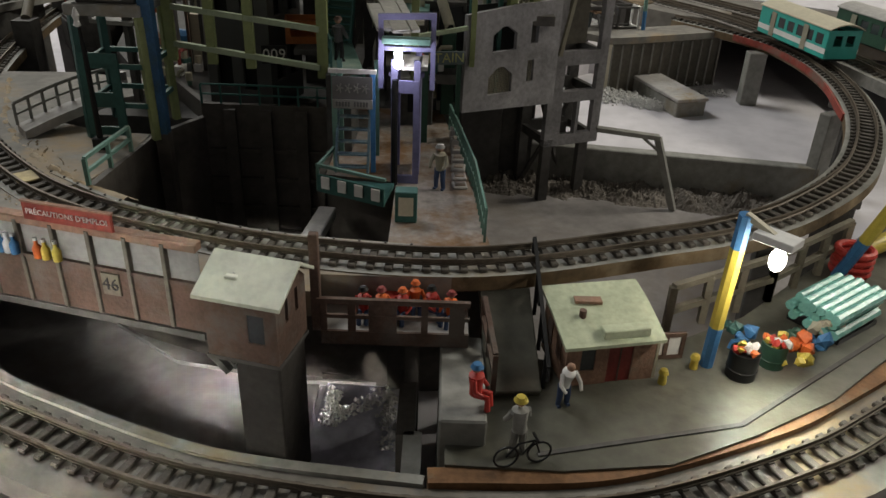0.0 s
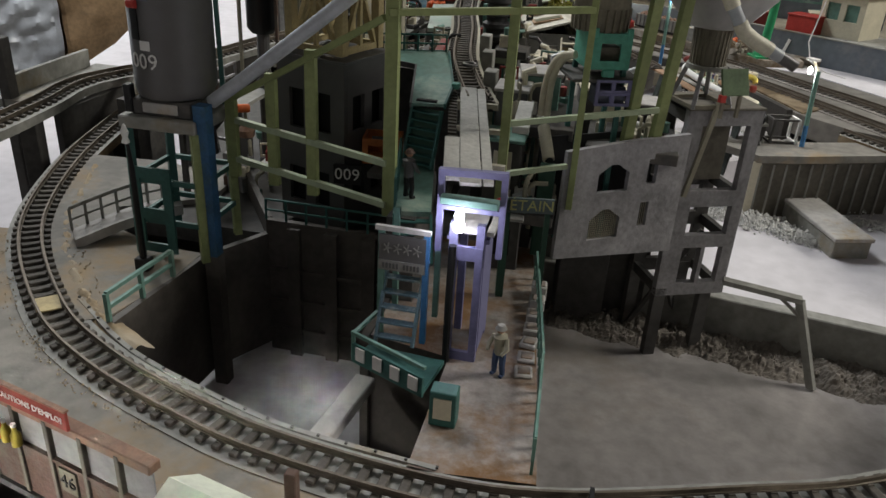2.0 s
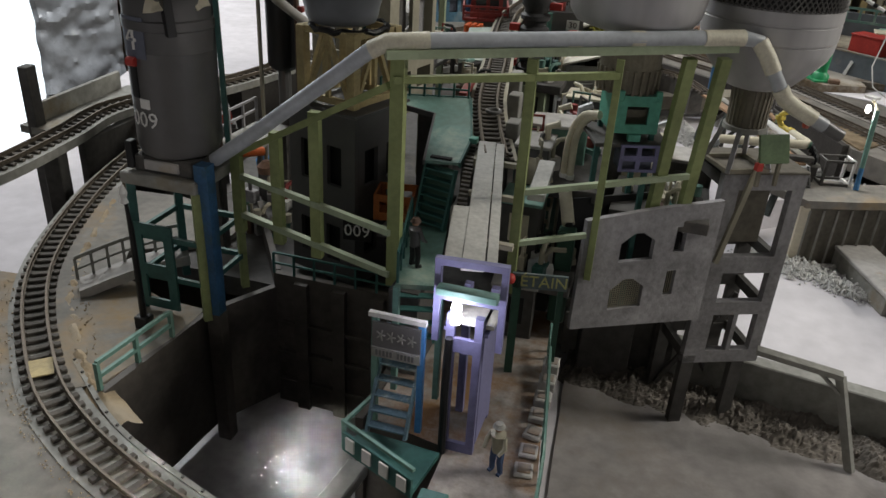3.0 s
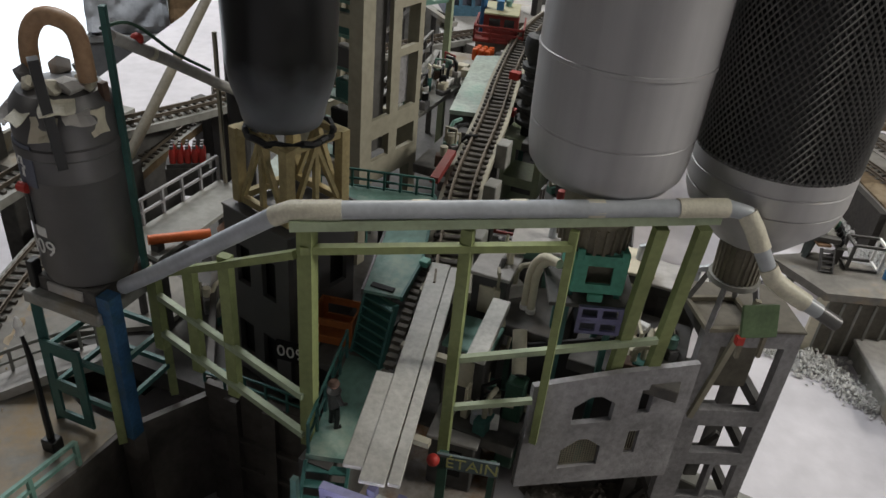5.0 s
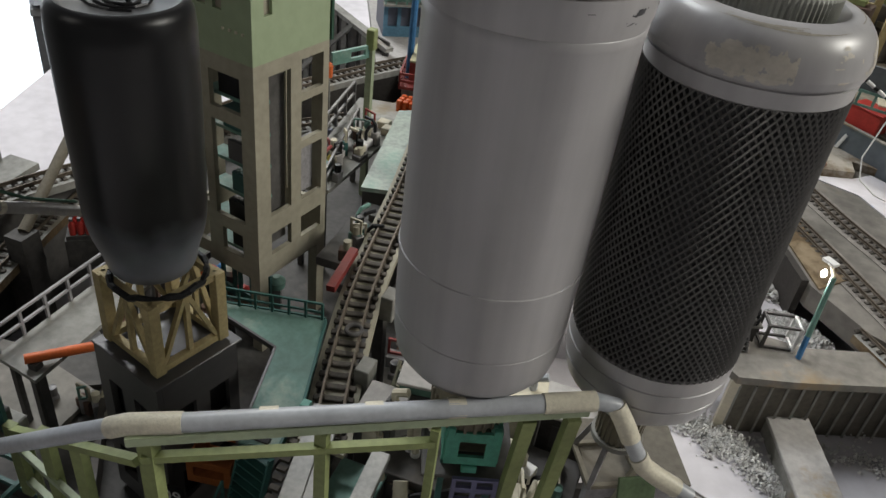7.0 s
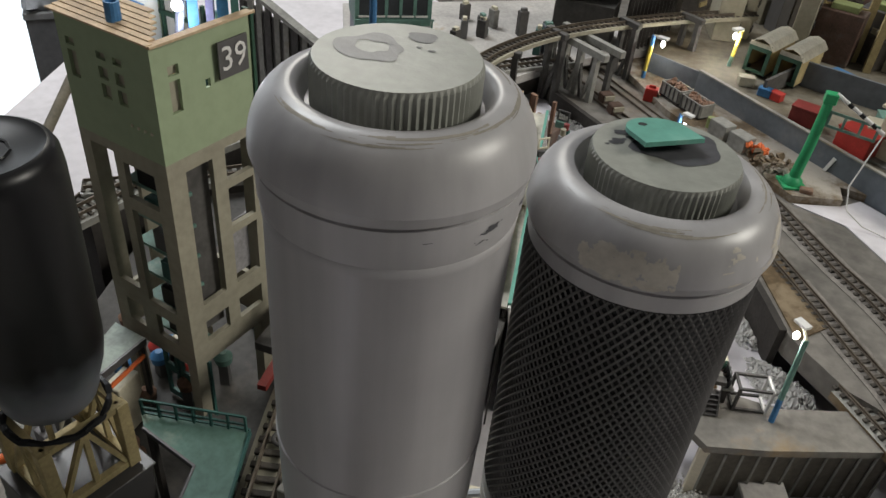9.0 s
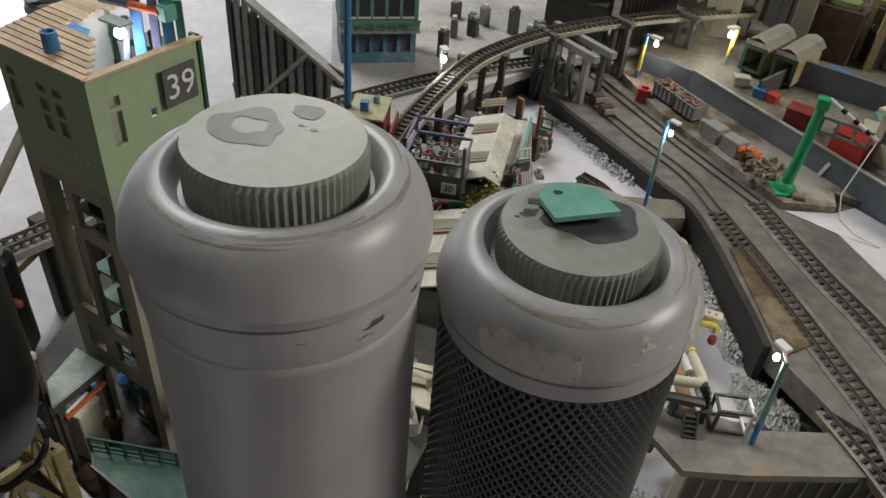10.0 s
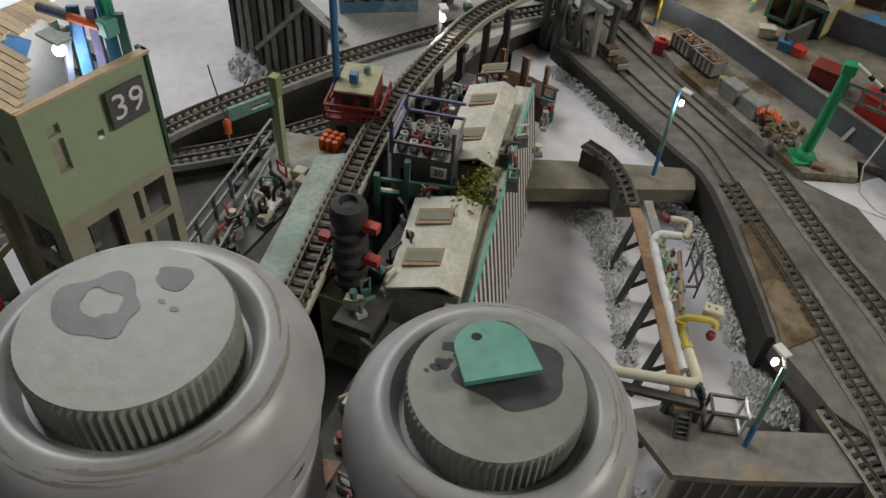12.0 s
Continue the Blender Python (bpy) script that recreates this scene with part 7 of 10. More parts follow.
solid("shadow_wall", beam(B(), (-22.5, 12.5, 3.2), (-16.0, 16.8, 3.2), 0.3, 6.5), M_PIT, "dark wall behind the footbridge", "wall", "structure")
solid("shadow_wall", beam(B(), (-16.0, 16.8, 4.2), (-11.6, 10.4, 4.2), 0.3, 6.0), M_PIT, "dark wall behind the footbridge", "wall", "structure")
# wagons on the outer line
OUT = [(31.5, 12), (29.6, 20), (28.6, 27), (27.0, 34), (24.4, 39.5)]
solid("outer_bed", ribbon(B(), spline([(x, y, ZL + 0.3) for x, y in OUT], 1.0), -1.2, 1.3, -0.8, 0), M_CONC, "grey bed of the outer line", "track bed", "structure")
track("outer_track", [(x, y, ZL + 0.3) for x, y in OUT], "outer track with brown rails on dark sleepers")


def railcar(name, x, y, z, rz, L, m, roof, label, band=True):
    t = thing(name, x, y, z, label, "railcar", rz=rz)
    w, h = 1.15, 2.3
    hs = [(-L / 2 + 0.5 + i * 1.15, 1.25, -L / 2 + 1.3 + i * 1.15, 1.95) for i in range(int((L - 0.8) / 1.15))]
    for s in (-1, 1):
        part("side", turned(holed(B(), -L / 2, 0.45, L / 2, h, hs, -0.05, 0.05), 0, s * w, 0), m, t)
        if band:
            part("band", box(B(), -L / 2, s * (w + 0.06) - 0.02, 0.75, L / 2, s * (w + 0.06) + 0.02, 1.1), M_WHITEP, t, "white band")
        for hx in hs:
            part("window", box(B(), hx[0], s * w - 0.02, hx[1], hx[2], s * w + 0.02, hx[3]), M_GLASS, t)
        for dx in (-L * 0.2, L * 0.28):
            part("door", box(B(), dx - 0.28, s * (w + 0.07) - 0.03, 0.5, dx + 0.28, s * (w + 0.07) + 0.03, 2.15), M_KHAKI, t)
        part("end", turned(holed(B(), -w, 0.45, w, h, [(-0.75, 1.25, -0.15, 1.95), (0.15, 1.25, 0.75, 1.95)], -0.05, 0.05), s * L / 2, 0, 90), m, t)
    bm = B()
    rows = []
    for i in range(9):
        a = -1 + 2 * i / 8
        rows.append([bm.verts.new((xx, a * (w + 0.12), h + 0.35 * (1 - a * a) + dz)) for xx in (-L / 2 - 0.15, L / 2 + 0.15) for dz in (0, 0.08)])
    for a, b in zip(rows, rows[1:]):
        for k, j in ((0, 1), (1, 3), (3, 2), (2, 0)):
            bm.faces.new((a[k], a[j], b[j], b[k]))
    bm.faces.new([rows[0][k] for k in (0, 1, 3, 2)]), bm.faces.new([rows[-1][k] for k in (0, 1, 3, 2)])
    part("roof", bm, roof, t)
    part("chassis", box(B(), -L / 2 + 0.1, -0.8, 0.25, L / 2 - 0.1, 0.8, 0.45), M_BLACK, t)
    for dx in (-L * 0.3, L * 0.3):
        for s in (-1, 1):
            wbm = lathe(B(), [(0, -0.06), (0.3, -0.06), (0.3, 0.06), (0, 0.06)], seg=14)
            bmesh.ops.rotate(wbm, verts=wbm.verts, cent=(0, 0, 0), matrix=Matrix.Rotation(math.pi / 2, 3, "X"))
            part("wheel", wbm, M_DGREY, t, at=(dx, s * 0.45, 0.3))
    return t


railcar("railcar", 26.1, 28.0, ZL + 0.42, 100, 8.4, M_TRAM, M_CREAM, "turquoise railcar with a white band and cream roof")
railcar("railcar", 32.2, 28.4, ZL + 0.4, 102, 8.6, M_GREEND, M_CONCL, "dark green railcar with a pale roof", False)


# ---- works behind the silos ----
solid("works_floor", slab(B(), [(-20, 10.6), (-4.6, 10.6), (0.2, 13), (0.0, 30), (0.6, 32), (-1.5, 52), (-9, 62), (-14, 53), (-21, 44.5), (-25, 38), (-21.4, 24), (-19.2, 20.4), (-19.6, 16.5)], 5.2, 6.2), M_CONCD, "dark grubby works floor", "floor", "structure")
cl = thing("cream_pipes", 0.1, 14.6, 6.5, "pair of cream bent pipes rising beside the hopper", "pipes")
for k in (0, 0.42):
    part("pipe", tube(B(), spline([(-0.1 + k * 0.7, 0.2 - k * 0.4, 0), (-0.1 + k * 0.7, 0.2 - k * 0.4, 3.5), (-0.1 + k * 0.7, 0.1 - k * 0.4, 6.2), (0.05 + k * 0.6, -0.3 - k * 0.4, 7.6), (0.5 + k * 0.6, -0.9 - k * 0.4, 8.6), (1.2 + k * 0.4, -1.5 - k * 0.4, 8.9)], 0.3), 0.15, 10), M_CREAM, cl, soft=True)
    part("band", tube(B(), [(-0.1 + k * 0.7, 0.15 - k * 0.4, 5.4), (-0.1 + k * 0.7, 0.12 - k * 0.4, 5.7)], 0.19, 10), M_WHITEP, cl)
pb = thing("pipe_end", 0.75, 12.1, 10.0, "short cream pipe end with a green foot", "pipe")
part("pipe", tube(B(), [(0, 0, 1.0), (-0.2, 0.5, 1.5), (-0.45, 1.1, 2.1)], 0.27, 14), M_CREAM, pb, soft=True)
part("mouth", tube(B(), [(0, -0.03, 0.98), (0, 0.02, 1.02)], 0.2, 14), M_DARK, pb)
part("foot", box(B(), -0.35, -0.3, -3.5, 0.35, 0.4, 0.75, 0.05), M_GREEND, pb)
solid("loose_plank", beam(B(), (-0.4, 10.1, 12.75), (-0.55, 13.3, 13.0), 0.66, 0.3, 0.03), M_PLANK, "short grey plank lying on crates", "plank")
# blocks at x 2.8 and 5.2 carry the works' shade in their colour
for i, (x, y, w, h, m) in enumerate(((-1.2, 12.5, 1.6, 5.5, M_CONCD), (-1.4, 15.2, 1.4, 7.0, M_DGREY), (-0.4, 17.2, 1.8, 7.4, M_TEALL), (-0.9, 10.9, 1.7, 4.3, M_CONCD), (-1.6, 20.0, 1.5, 6.5, M_CONC), (0.6, 21.0, 2.6, 6.0, M_CONC), (2.8, 18.5, 2.6, 8.4, M_CONCD), (5.2, 19.5, 2.2, 7.6, M_CONCD), (0.0, 26.0, 3.0, 6.4, M_DGREY))):
    t = thing("machine_block", x, y, 6.2 if x < 0.3 and y > 12 else 0, "grubby painted machine housing in the works", "machine", "machine housings", rz=random.uniform(-6, 12))
    hh = h if x < 0.3 and y > 12 else h + 4.5
    part("casing", box(B(), -w / 2, -0.9, 0, w / 2, 0.9, hh, 0.06), m, t)
    part("lid", box(B(), -w / 2 - 0.1, -1.0, hh, w / 2 + 0.1, 1.0, hh + 0.15, 0.03), random.choice((M_CONCL, M_CREAM, M_TEALL)), t)
    part("panel", box(B(), -w / 4, -0.96, hh - 1.6, w / 4, -0.9, hh - 0.4), random.choice((M_DARK, M_CREAM, M_DGREY)), t)
    part("duct", tube(B(), [(w * 0.3, 0.2, hh), (w * 0.3, 0.2, hh + 0.7), (w * 0.3 + 0.5, 0.2, hh + 0.9)], 0.17, 8), random.choice((M_CREAM, M_PIPE)), t)
railing("railing", [(-2.3, 15.75, 11.0), (-0.6, 16.4, 11.0)], 1.5, M_TEAL, "dark teal guard frame over the steps", 0.8, 0.12)
stairs("white_steps", (-1.0, 14.6, 9.5), (-1.2, 18.0, 13.0), 1.2, 8, M_CREAM, "cream steps beside the track")
stairs("white_steps", (0.9, 22.0, 9.5), (0.3, 27.0, 13.5), 1.1, 10, M_CREAM, "cream steps behind the hopper")
solid("pink_roof", slab(B(), [(-2.6, 19.0), (-0.6, 19.4), (-0.6, 23.0), (-2.8, 22.4)], 11.6, 11.75), M_PINKB, "faded pink sheet roof", "roof sheet")
solid("roof_prop", box(B(), -2.4, 19.2, 6.2, -0.9, 22.3, 11.6), M_DGREY, "grey shed body under the pink roof", "shed")
solid("red_girder", beam(B(), (-6.2, 20.4, 13.3), (-6.5, 23.4, 13.4), 0.4, 0.3), M_DOOR, "dull red girder beside the track", "girder")
for y in (16.5, 21, 25.5):
    solid("track_box", box(B(), -2.9 - (y - 16) * 0.2, y - 0.4, 12.3, -2.3 - (y - 16) * 0.2, y + 0.5, 13.6, 0.04), M_CONC, "small grey box beside the track", "box", group="trackside boxes")
vt = solid("valve_wheel", tube(B(), [(-4.1 + 0.32 * math.cos(a * 0.4), 18.4 + 0.32 * math.sin(a * 0.4), 13.35) for a in range(17)], 0.09, 8), M_DGREY, "grey ring lying between the rails", "ring")

# left works: diagonal conveyor tube, orange pipe, bottles
cv = thing("conveyor_tube", -13.3, 9.5, 21.3, "cream tube running down from the tank with a red ball", "tube")
part("tube", tube(B(), [(0, 0, 0), (-0.1, 2.6, -1.5), (-0.2, 5.5, -3.3), (0.3, 9.0, -5.4)], 0.21, 12), M_CONCL, cv, soft=True)
part("band", tube(B(), [(-0.06, 1.7, -0.98), (-0.07, 1.9, -1.1)], 0.23, 12), M_TAPE, cv)
bm = B()
bmesh.ops.create_icosphere(bm, subdivisions=2, radius=0.22, matrix=Matrix.Translation((-0.05, 1.2, -0.4)))
part("ball", bm, M_RED, cv, soft=True)
part("cable", tube(B(), spline([(0.05, -0.4, 0.35), (0.0, 0.6, 0.3), (-0.05, 1.5, -0.15), (-0.1, 3.0, -1.35), (-0.2, 5.0, -2.6)], 0.3), 0.06, 6), M_GREEND, cv)
solid("raking_strut", tube(B(), [(-26.3, 22.7, 8.2), (-28.2, 32, 13.4), (-30.6, 43.5, 19.8)], 0.32, 10), M_COLLAR, "grey raking strut behind the tank", "strut", soft=True)
solid("strut_foot", box(B(), -26.9, 21.9, 0, -25.7, 23.2, 8.2), M_CONCD, "dark footing of the strut", "footing")
op = thing("orange_pipe", -16.0, 13.2, 9.6, "short orange pipe with a pale end", "pipe")
part("pipe", tube(B(), [(-0.3, -0.2, 1.4), (1.4, 1.8, 1.2)], 0.22, 12), M_ORANGE, op, soft=True)
part("stand", box(B(), -0.2, -0.2, -3.4, 0.2, 0.2, 1.2), M_CONCD, op)
gw = thing("green_walkway", -16.4, 16.5, 6.2, "pale green walkway with a grey railing", "walkway")
part("plate", slab(B(), [(-1.5, -3.5), (0.9, -3.9), (0.9, 3.4), (-1.3, 3.4)], 4.1, 4.3), M_CONC, gw)
for x, y in ((-1, -3.2), (0.6, 3.0), (0.4, -3.5), (-1.0, 3.0)):
    part("leg", beam(B(), (x, y, 0), (x, y, 4.1), 0.25), M_CONCD, gw)
railing("railing", [(-17.9, 13.2, 10.5), (-17.7, 19.9, 10.5)], 1.3, M_PANEL, "grey railing along the green walkway", 1.3, 0.13)
tr = thing("bottle_tray", -23.4, 24.6, 8.0, "brown tray of small red bottles", "tray", rz=35)
part("tray", box(B(), -1.2, -0.7, 0, 1.2, 0.7, 0.25), M_CONCD, tr)
part("stand", box(B(), -1.3, -0.8, -1.8, 1.3, 0.8, 0), M_CONCD, tr)
for i in range(5):
    for j in range(3):
        b = part("bottle", lathe(B(), [(0, 0), (0.19, 0), (0.19, 0.62), (0.1, 0.78), (0.1, 0.95), (0, 0.95)], seg=10), M_RED, tr, at=(-0.85 + i * 0.42, -0.42 + j * 0.4, 0.22), soft=True)
        part("cap", lathe(B(), [(0.11, 0.9), (0.11, 1.08), (0, 1.08)], seg=8), M_DGREY, b)

gsr = thing("green_loading_roof", -14.5, 21.0, 6.2, "pale green flat roof on dark posts with an orange bar", "roof")
part("roof_plate", slab(B(), [(0.5, -1.8), (-0.8, -0.7), (-1.1, 1.5), (0.8, 1.2)], 5.2, 5.38), M_TEALW, gsr)
part("edge_beam", beam(B(), (0.52, -1.8, 5.2), (0.82, 1.2, 5.2), 0.12, 0.4), M_DGREY, gsr)
for x, y in ((0.4, -1.5), (-0.7, -0.5), (-0.9, 1.3), (0.65, 1.0)):
    part("post", beam(B(), (x, y, 0), (x, y, 5.2), 0.22), M_CONCD, gsr)
part("orange_bar", tube(B(), [(0.62, -1.4, 4.3), (0.85, 0.9, 4.5)], 0.12, 8), M_ORANGE, gsr)
part("counter", box(B(), -0.6, -0.6, 0, 0.3, 0.9, 3.2, 0.05), M_CREAM, gsr)

# ---- building 39 ----
b39 = thing("tower_building", -10.8, 22.05, 6.2, "green box building on a tall khaki frame tower, marked 39", "building", rz=-12)
X, Y = 5.1, 4.9
Z0, Z1 = 15.65, 20.45
bm = holed(B(), -X, Z0, 0, Z1, [(-4.7, 18.0, -4.2, 19.1), (-4.7, 19.3, -4.2, 19.6), (-3.0, 17.6, -2.5, 18.2), (-3.0, 18.4, -2.5, 18.9), (-3.0, 19.2, -2.5, 19.5), (-2.1, 17.6, -1.6, 18.2), (-2.1, 18.4, -1.6, 18.9), (-2.1, 19.2, -1.6, 19.5)], 0, 0.15)
part("front_wall", bm, M_G39, b39)
part("front_glass", box(B(), -4.9, 0.16, 17.4, -1.4, 0.2, 19.7), M_KHAKI, b39)
for i in range(4):
    part("peg", box(B(), -1.6 + i * 0.36, -0.06, 16.85, -1.5 + i * 0.36, 0.0, 16.95), M_CREAM, b39)
bm = turned(holed(B(), 0.15, Z0, Y, Z1, [(0.7, 17.6, 1.2, 18.9), (0.7, 19.1, 1.2, 19.5), (2.4, 18.1, 2.65, 18.45)], -0.15, 0), 0, 0, 90)
for v in bm.verts:
    v.co.x -= 0.15
part("side_wall", bm, M_G39, b39)
part("side_glass", box(B(), -0.24, 0.6, 17.5, -0.2, 1.3, 19.6), M_KHAKI, b39)
part("side_wall", box(B(), -X, 0.15, Z0, -X + 0.15, Y, Z1), M_G39, b39)
part("back_wall", box(B(), -X + 0.15, Y - 0.15, Z0, -0.15, Y, Z1 - 0.5), M_WHITEP, b39)
part("corner_strip", box(B(), -0.4, Y + 0.01, Z0, 0.1, Y + 0.16, Z1 + 0.1), M_GREEND, b39)
part("floor_plate", box(B(), -X, 0, Z0 - 0.2, 0, Y, Z0), M_KHAKI, b39)
sg = part("number_sign", box(B(), 0.16, 2.95, 18.3, 0.24, 4.5, 19.8), M_DGREY, b39, "dark grey sign plate")
bm = words("39", 1.4)
part("digits", turned(bm, 0.27, 3.72, 90, 19.05), M_WHITEP, sg, "white digits 39")
for i in range(16):
    y0 = 0.1 + i * 0.3
    L0 = (X + 0.35 - 0.2 * i * (1 + 0.1 * i)) if i < 7 else 1.6 + 0.15 * ((i * 7) % 4)
    zz = Z1 + 0.1 + 0.04 * min(i, 9)
    part("roof_board", beam(B(), (-X - 0.25, y0 - 0.1, zz), (-X - 0.25 + L0, y0 - 0.1, zz), 0.29, 0.07), M_ROOFW, b39)
part("eaves_board", beam(B(), (0.05, -0.1, Z1 + 0.05), (0.05, Y + 0.15, Z1 + 0.05), 0.36, 0.1), M_ROOFW, b39)
part("chimney", lathe(B(), [(0, 0), (0.28, 0), (0.28, 0.75), (0.2, 0.75), (0.2, 0.6), (0, 0.6)], seg=14), M_BLUE, b39, at=(-2.4, 0.6, Z1 + 0.15))
for x, y, dx, dy, zt, w, m in ((-1.7, 3.6, -0.5, 0.5, 1.3, 0.4, M_BLUE), (-1.1, 3.9, -0.2, 0.3, 1.5, 0.3, M_LAV), (-0.7, 4.3, -0.3, 0.2, 1.8, 0.42, M_BLUE), (-0.35, 4.55, -0.1, 0.1, 1.4, 0.3, M_TEAL), (-2.4, 3.0, 0.2, 0.6, 0.6, 0.3, M_NPLATE)):
    part("roof_strut", beam(B(), (x, y, Z1 - 3.2), (x + dx, y + dy, Z1 + zt), w, 0.22), m, b39)
part("blue_panel", beam(B(), (-X + 0.6, 2.1, Z1 - 1.5), (-X + 0.9, 2.9, Z1 - 0.1), 0.1, 0.9), M_BLUE, b39, "leaning blue panel inside")
part("inner_lining", box(B(), -X + 0.16, 0.3, Z0, -X + 0.2, Y - 0.3, Z1 - 0.1), M_WHITEP, b39, "white lining inside")
for i in range(6):
    part("inner_bar", box(B(), -X + 0.3 + i * 0.8, Y - 0.3, Z0 + 0.3, -X + 0.45 + i * 0.8, Y - 0.16, Z1 - 0.3), M_GREEND, b39)
for zz in (16.8, 18.0, 19.2):
    part("inner_bar", box(B(), -X + 0.2, Y - 0.31, zz, -0.2, Y - 0.17, zz + 0.18), M_GREEND, b39)
part("inner_dado", box(B(), -X + 0.2, Y - 0.36, Z0, -0.2, Y - 0.32, 16.9), M_TEAL, b39)
part("roof_tube", tube(B(), [(-2.2, 3.9, Z1 + 1.0), (-0.8, 4.1, Z1 + 1.0)], 0.16, 10), M_ORANGE, b39)
part("roof_tube", tube(B(), [(-3.6, 3.7, Z1 + 0.95), (-2.2, 3.9, Z1 + 1.0)], 0.19, 10), M_NPLATE, b39)
part("roof_block", box(B(), -0.9, 4.0, Z1 + 0.7, -0.4, 4.6, Z1 + 1.3, 0.04), M_MINT, b39)
part("roof_block", box(B(), -1.2, 4.4, Z1 + 1.0, -0.8, 4.8, Z1 + 2.0, 0.04), M_GREEN, b39)
part("lamp_shade", box(B(), -2.7, 2.8, Z1 + 0.55, -1.5, 3.4, Z1 + 0.65), M_TEALW, b39)
bm = B()
bmesh.ops.create_uvsphere(bm, u_segments=12, v_segments=8, radius=0.22, matrix=Matrix.Translation((-1.75, 2.95, Z1 + 0.3)))
part("bulb", bm, M_BULBC, b39, "lit cool bulb")
bulb_lamp((-12.0, 25.3, 26.2), 0.02, (0.85, 0.88, 1.0))
# frame tower below
bm = holed(B(), -X, 4.6, 0, Z0 - 0.2, [(-4.5, 8.0, -3.1, 15.2), (-2.6, 13.2, -0.8, 14.9), (-2.6, 7.6, -0.8, 12.6), (-4.3, 5.6, -3.2, 6.9), (-2.3, 5.6, -1.0, 6.9)], 0, 0.25)
part("tower_front", bm, M_KHAKI, b39, "khaki frame wall with tall openings")
bm = turned(holed(B(), 0.25, 4.6, Y, Z0 - 0.2, [(0.9, 8.0, 2.3, 15.0), (3.0, 13.6, 4.5, 15.2), (3.0, 11.2, 4.5, 13.2), (3.0, 8.0, 4.5, 10.8), (0.9, 5.8, 2.3, 7.0), (3.0, 5.8, 4.5, 7.0)], -0.25, 0), 0, 0, 90)
for v in bm.verts:
    v.co.x -= 0.25
part("tower_side", bm, M_KHAKI, b39)
part("tower_back", holed(B(), -X, 4.6, -0.25, Z0 - 0.2, [(-4.5, 7, -2.9, 15.2), (-2.4, 7, -0.8, 15.2)], Y - 0.25, Y), M_KHAKI, b39)
part("tower_west", turned(holed(B(), 0.25, 4.6, Y - 0.25, Z0 - 0.2, [(0.9, 7, 2.2, 15.2), (2.8, 7, 4.2, 15.2)], -0.12, 0.12), -X + 0.13, 0, 90), M_KHAKI, b39)
for x, y in ((-X + 0.3, 0.3), (-0.3, 0.3), (-X + 0.3, Y - 0.3), (-0.3, Y - 0.3)):
    part("leg", box(B(), x - 0.3, y - 0.3, 0, x + 0.3, y + 0.3, 4.6), M_KHAKI, b39)
for i in range(6):
    part("shelf", box(B(), -3.4, 0.5, 5.5 + i * 1.6, -0.4, 1.4, 5.65 + i * 1.6), M_TEALL, b39, "light teal shelf inside the frame")
    part("shelf_box", box(B(), -2.3 + random.uniform(-0.3, 0.3), 0.55, 5.65 + i * 1.6, -1.2, 1.3, 6.6 + i * 1.6), random.choice((M_TEAL, M_BLACK, M_DGREY)), b39)
part("chute", box(B(), -1.6, 1.2, 6.0, -0.5, 2.4, 14.8), M_CONCD, b39, "dark grey chute")
part("lift_panel", box(B(), -0.6, 3.2, 8.0, -0.5, 4.4, 11.0), M_PANEL, b39)
for i in range(3):
    part("teal_frame", holed(B(), -3.5 + i * 1.2, 0.2, -2.5 + i * 1.2, 4.4, [(-3.3 + i * 1.2, 0.6, -2.7 + i * 1.2, 2.0), (-3.3 + i * 1.2, 2.5, -2.7 + i * 1.2, 4.0)], 0.8, 0.95), M_TEAL, b39)
for i in range(16):
    t = thing("small_fitting", -15.4 + random.uniform(-3, 3.5), 21.4 + random.uniform(-3.4, 5.5), 6.2, "small painted fitting stacked among the works", "fitting", "small fittings", rz=random.uniform(0, 90))
    hgt = random.uniform(0.6, 1.8)
    part("stand", box(B(), -0.25, -0.25, 0, 0.25, 0.25, hgt), M_DGREY, t)
    part("head", lathe(B(), [(0, hgt), (0.45, hgt), (0.5, hgt + 0.4), (0.2, hgt + 0.7), (0, hgt + 0.7)], seg=12), random.choice((M_RED, M_CREAM, M_TEALL, M_BLUE, M_PINKB)), t, soft=True)

# ---- incline surroundings ----
solid("teal_roof", slab(B(), [(-9.0, 29.5), (-7.2, 30.0), (-9.4, 40.6), (-11.0, 39.5)], 12.7, 12.95), M_TEALW, "worn light teal roof beside the track", "roof")
bx = thing("teal_roof_shed", -9.2, 34.5, 6.2, "grey shed under the teal roof", "shed", rz=11)
part("body", holed(B(), -0.8, 0, 0.8, 6.45, [(-0.5, 2.5, 0.5, 5.2)], -4.4, -4.2), M_DGREY, bx)
part("body", box(B(), -0.8, -4.2, 0, 0.7, 5.0, 6.45), M_DGREY, bx)
bd_ = thing("black_drum_tank", -16.1, 20.3, 6.2, "black upright tank with a red valve and thin supports", "tank")
part("drum", lathe(B(), [(0, 7.3), (0.6, 7.3), (0.85, 7.6), (0.88, 12.2), (0.6, 12.5), (0, 12.5)], seg=28), M_BLACK, bd_, soft=True)
part("foot", lathe(B(), [(0.35, 0), (0.35, 7.4)], seg=12), M_DGREY, bd_)
part("valve", box(B(), 0.8, -0.5, 10.4, 1.4, -0.2, 10.7, 0.04), M_REDD, bd_)
for x in (-1.1, 1.05):
    part("pole", beam(B(), (x, -0.5, 0), (x, -0.5, 12.0), 0.16), M_BROWN if x > 0 else M_KHAKI, bd_)
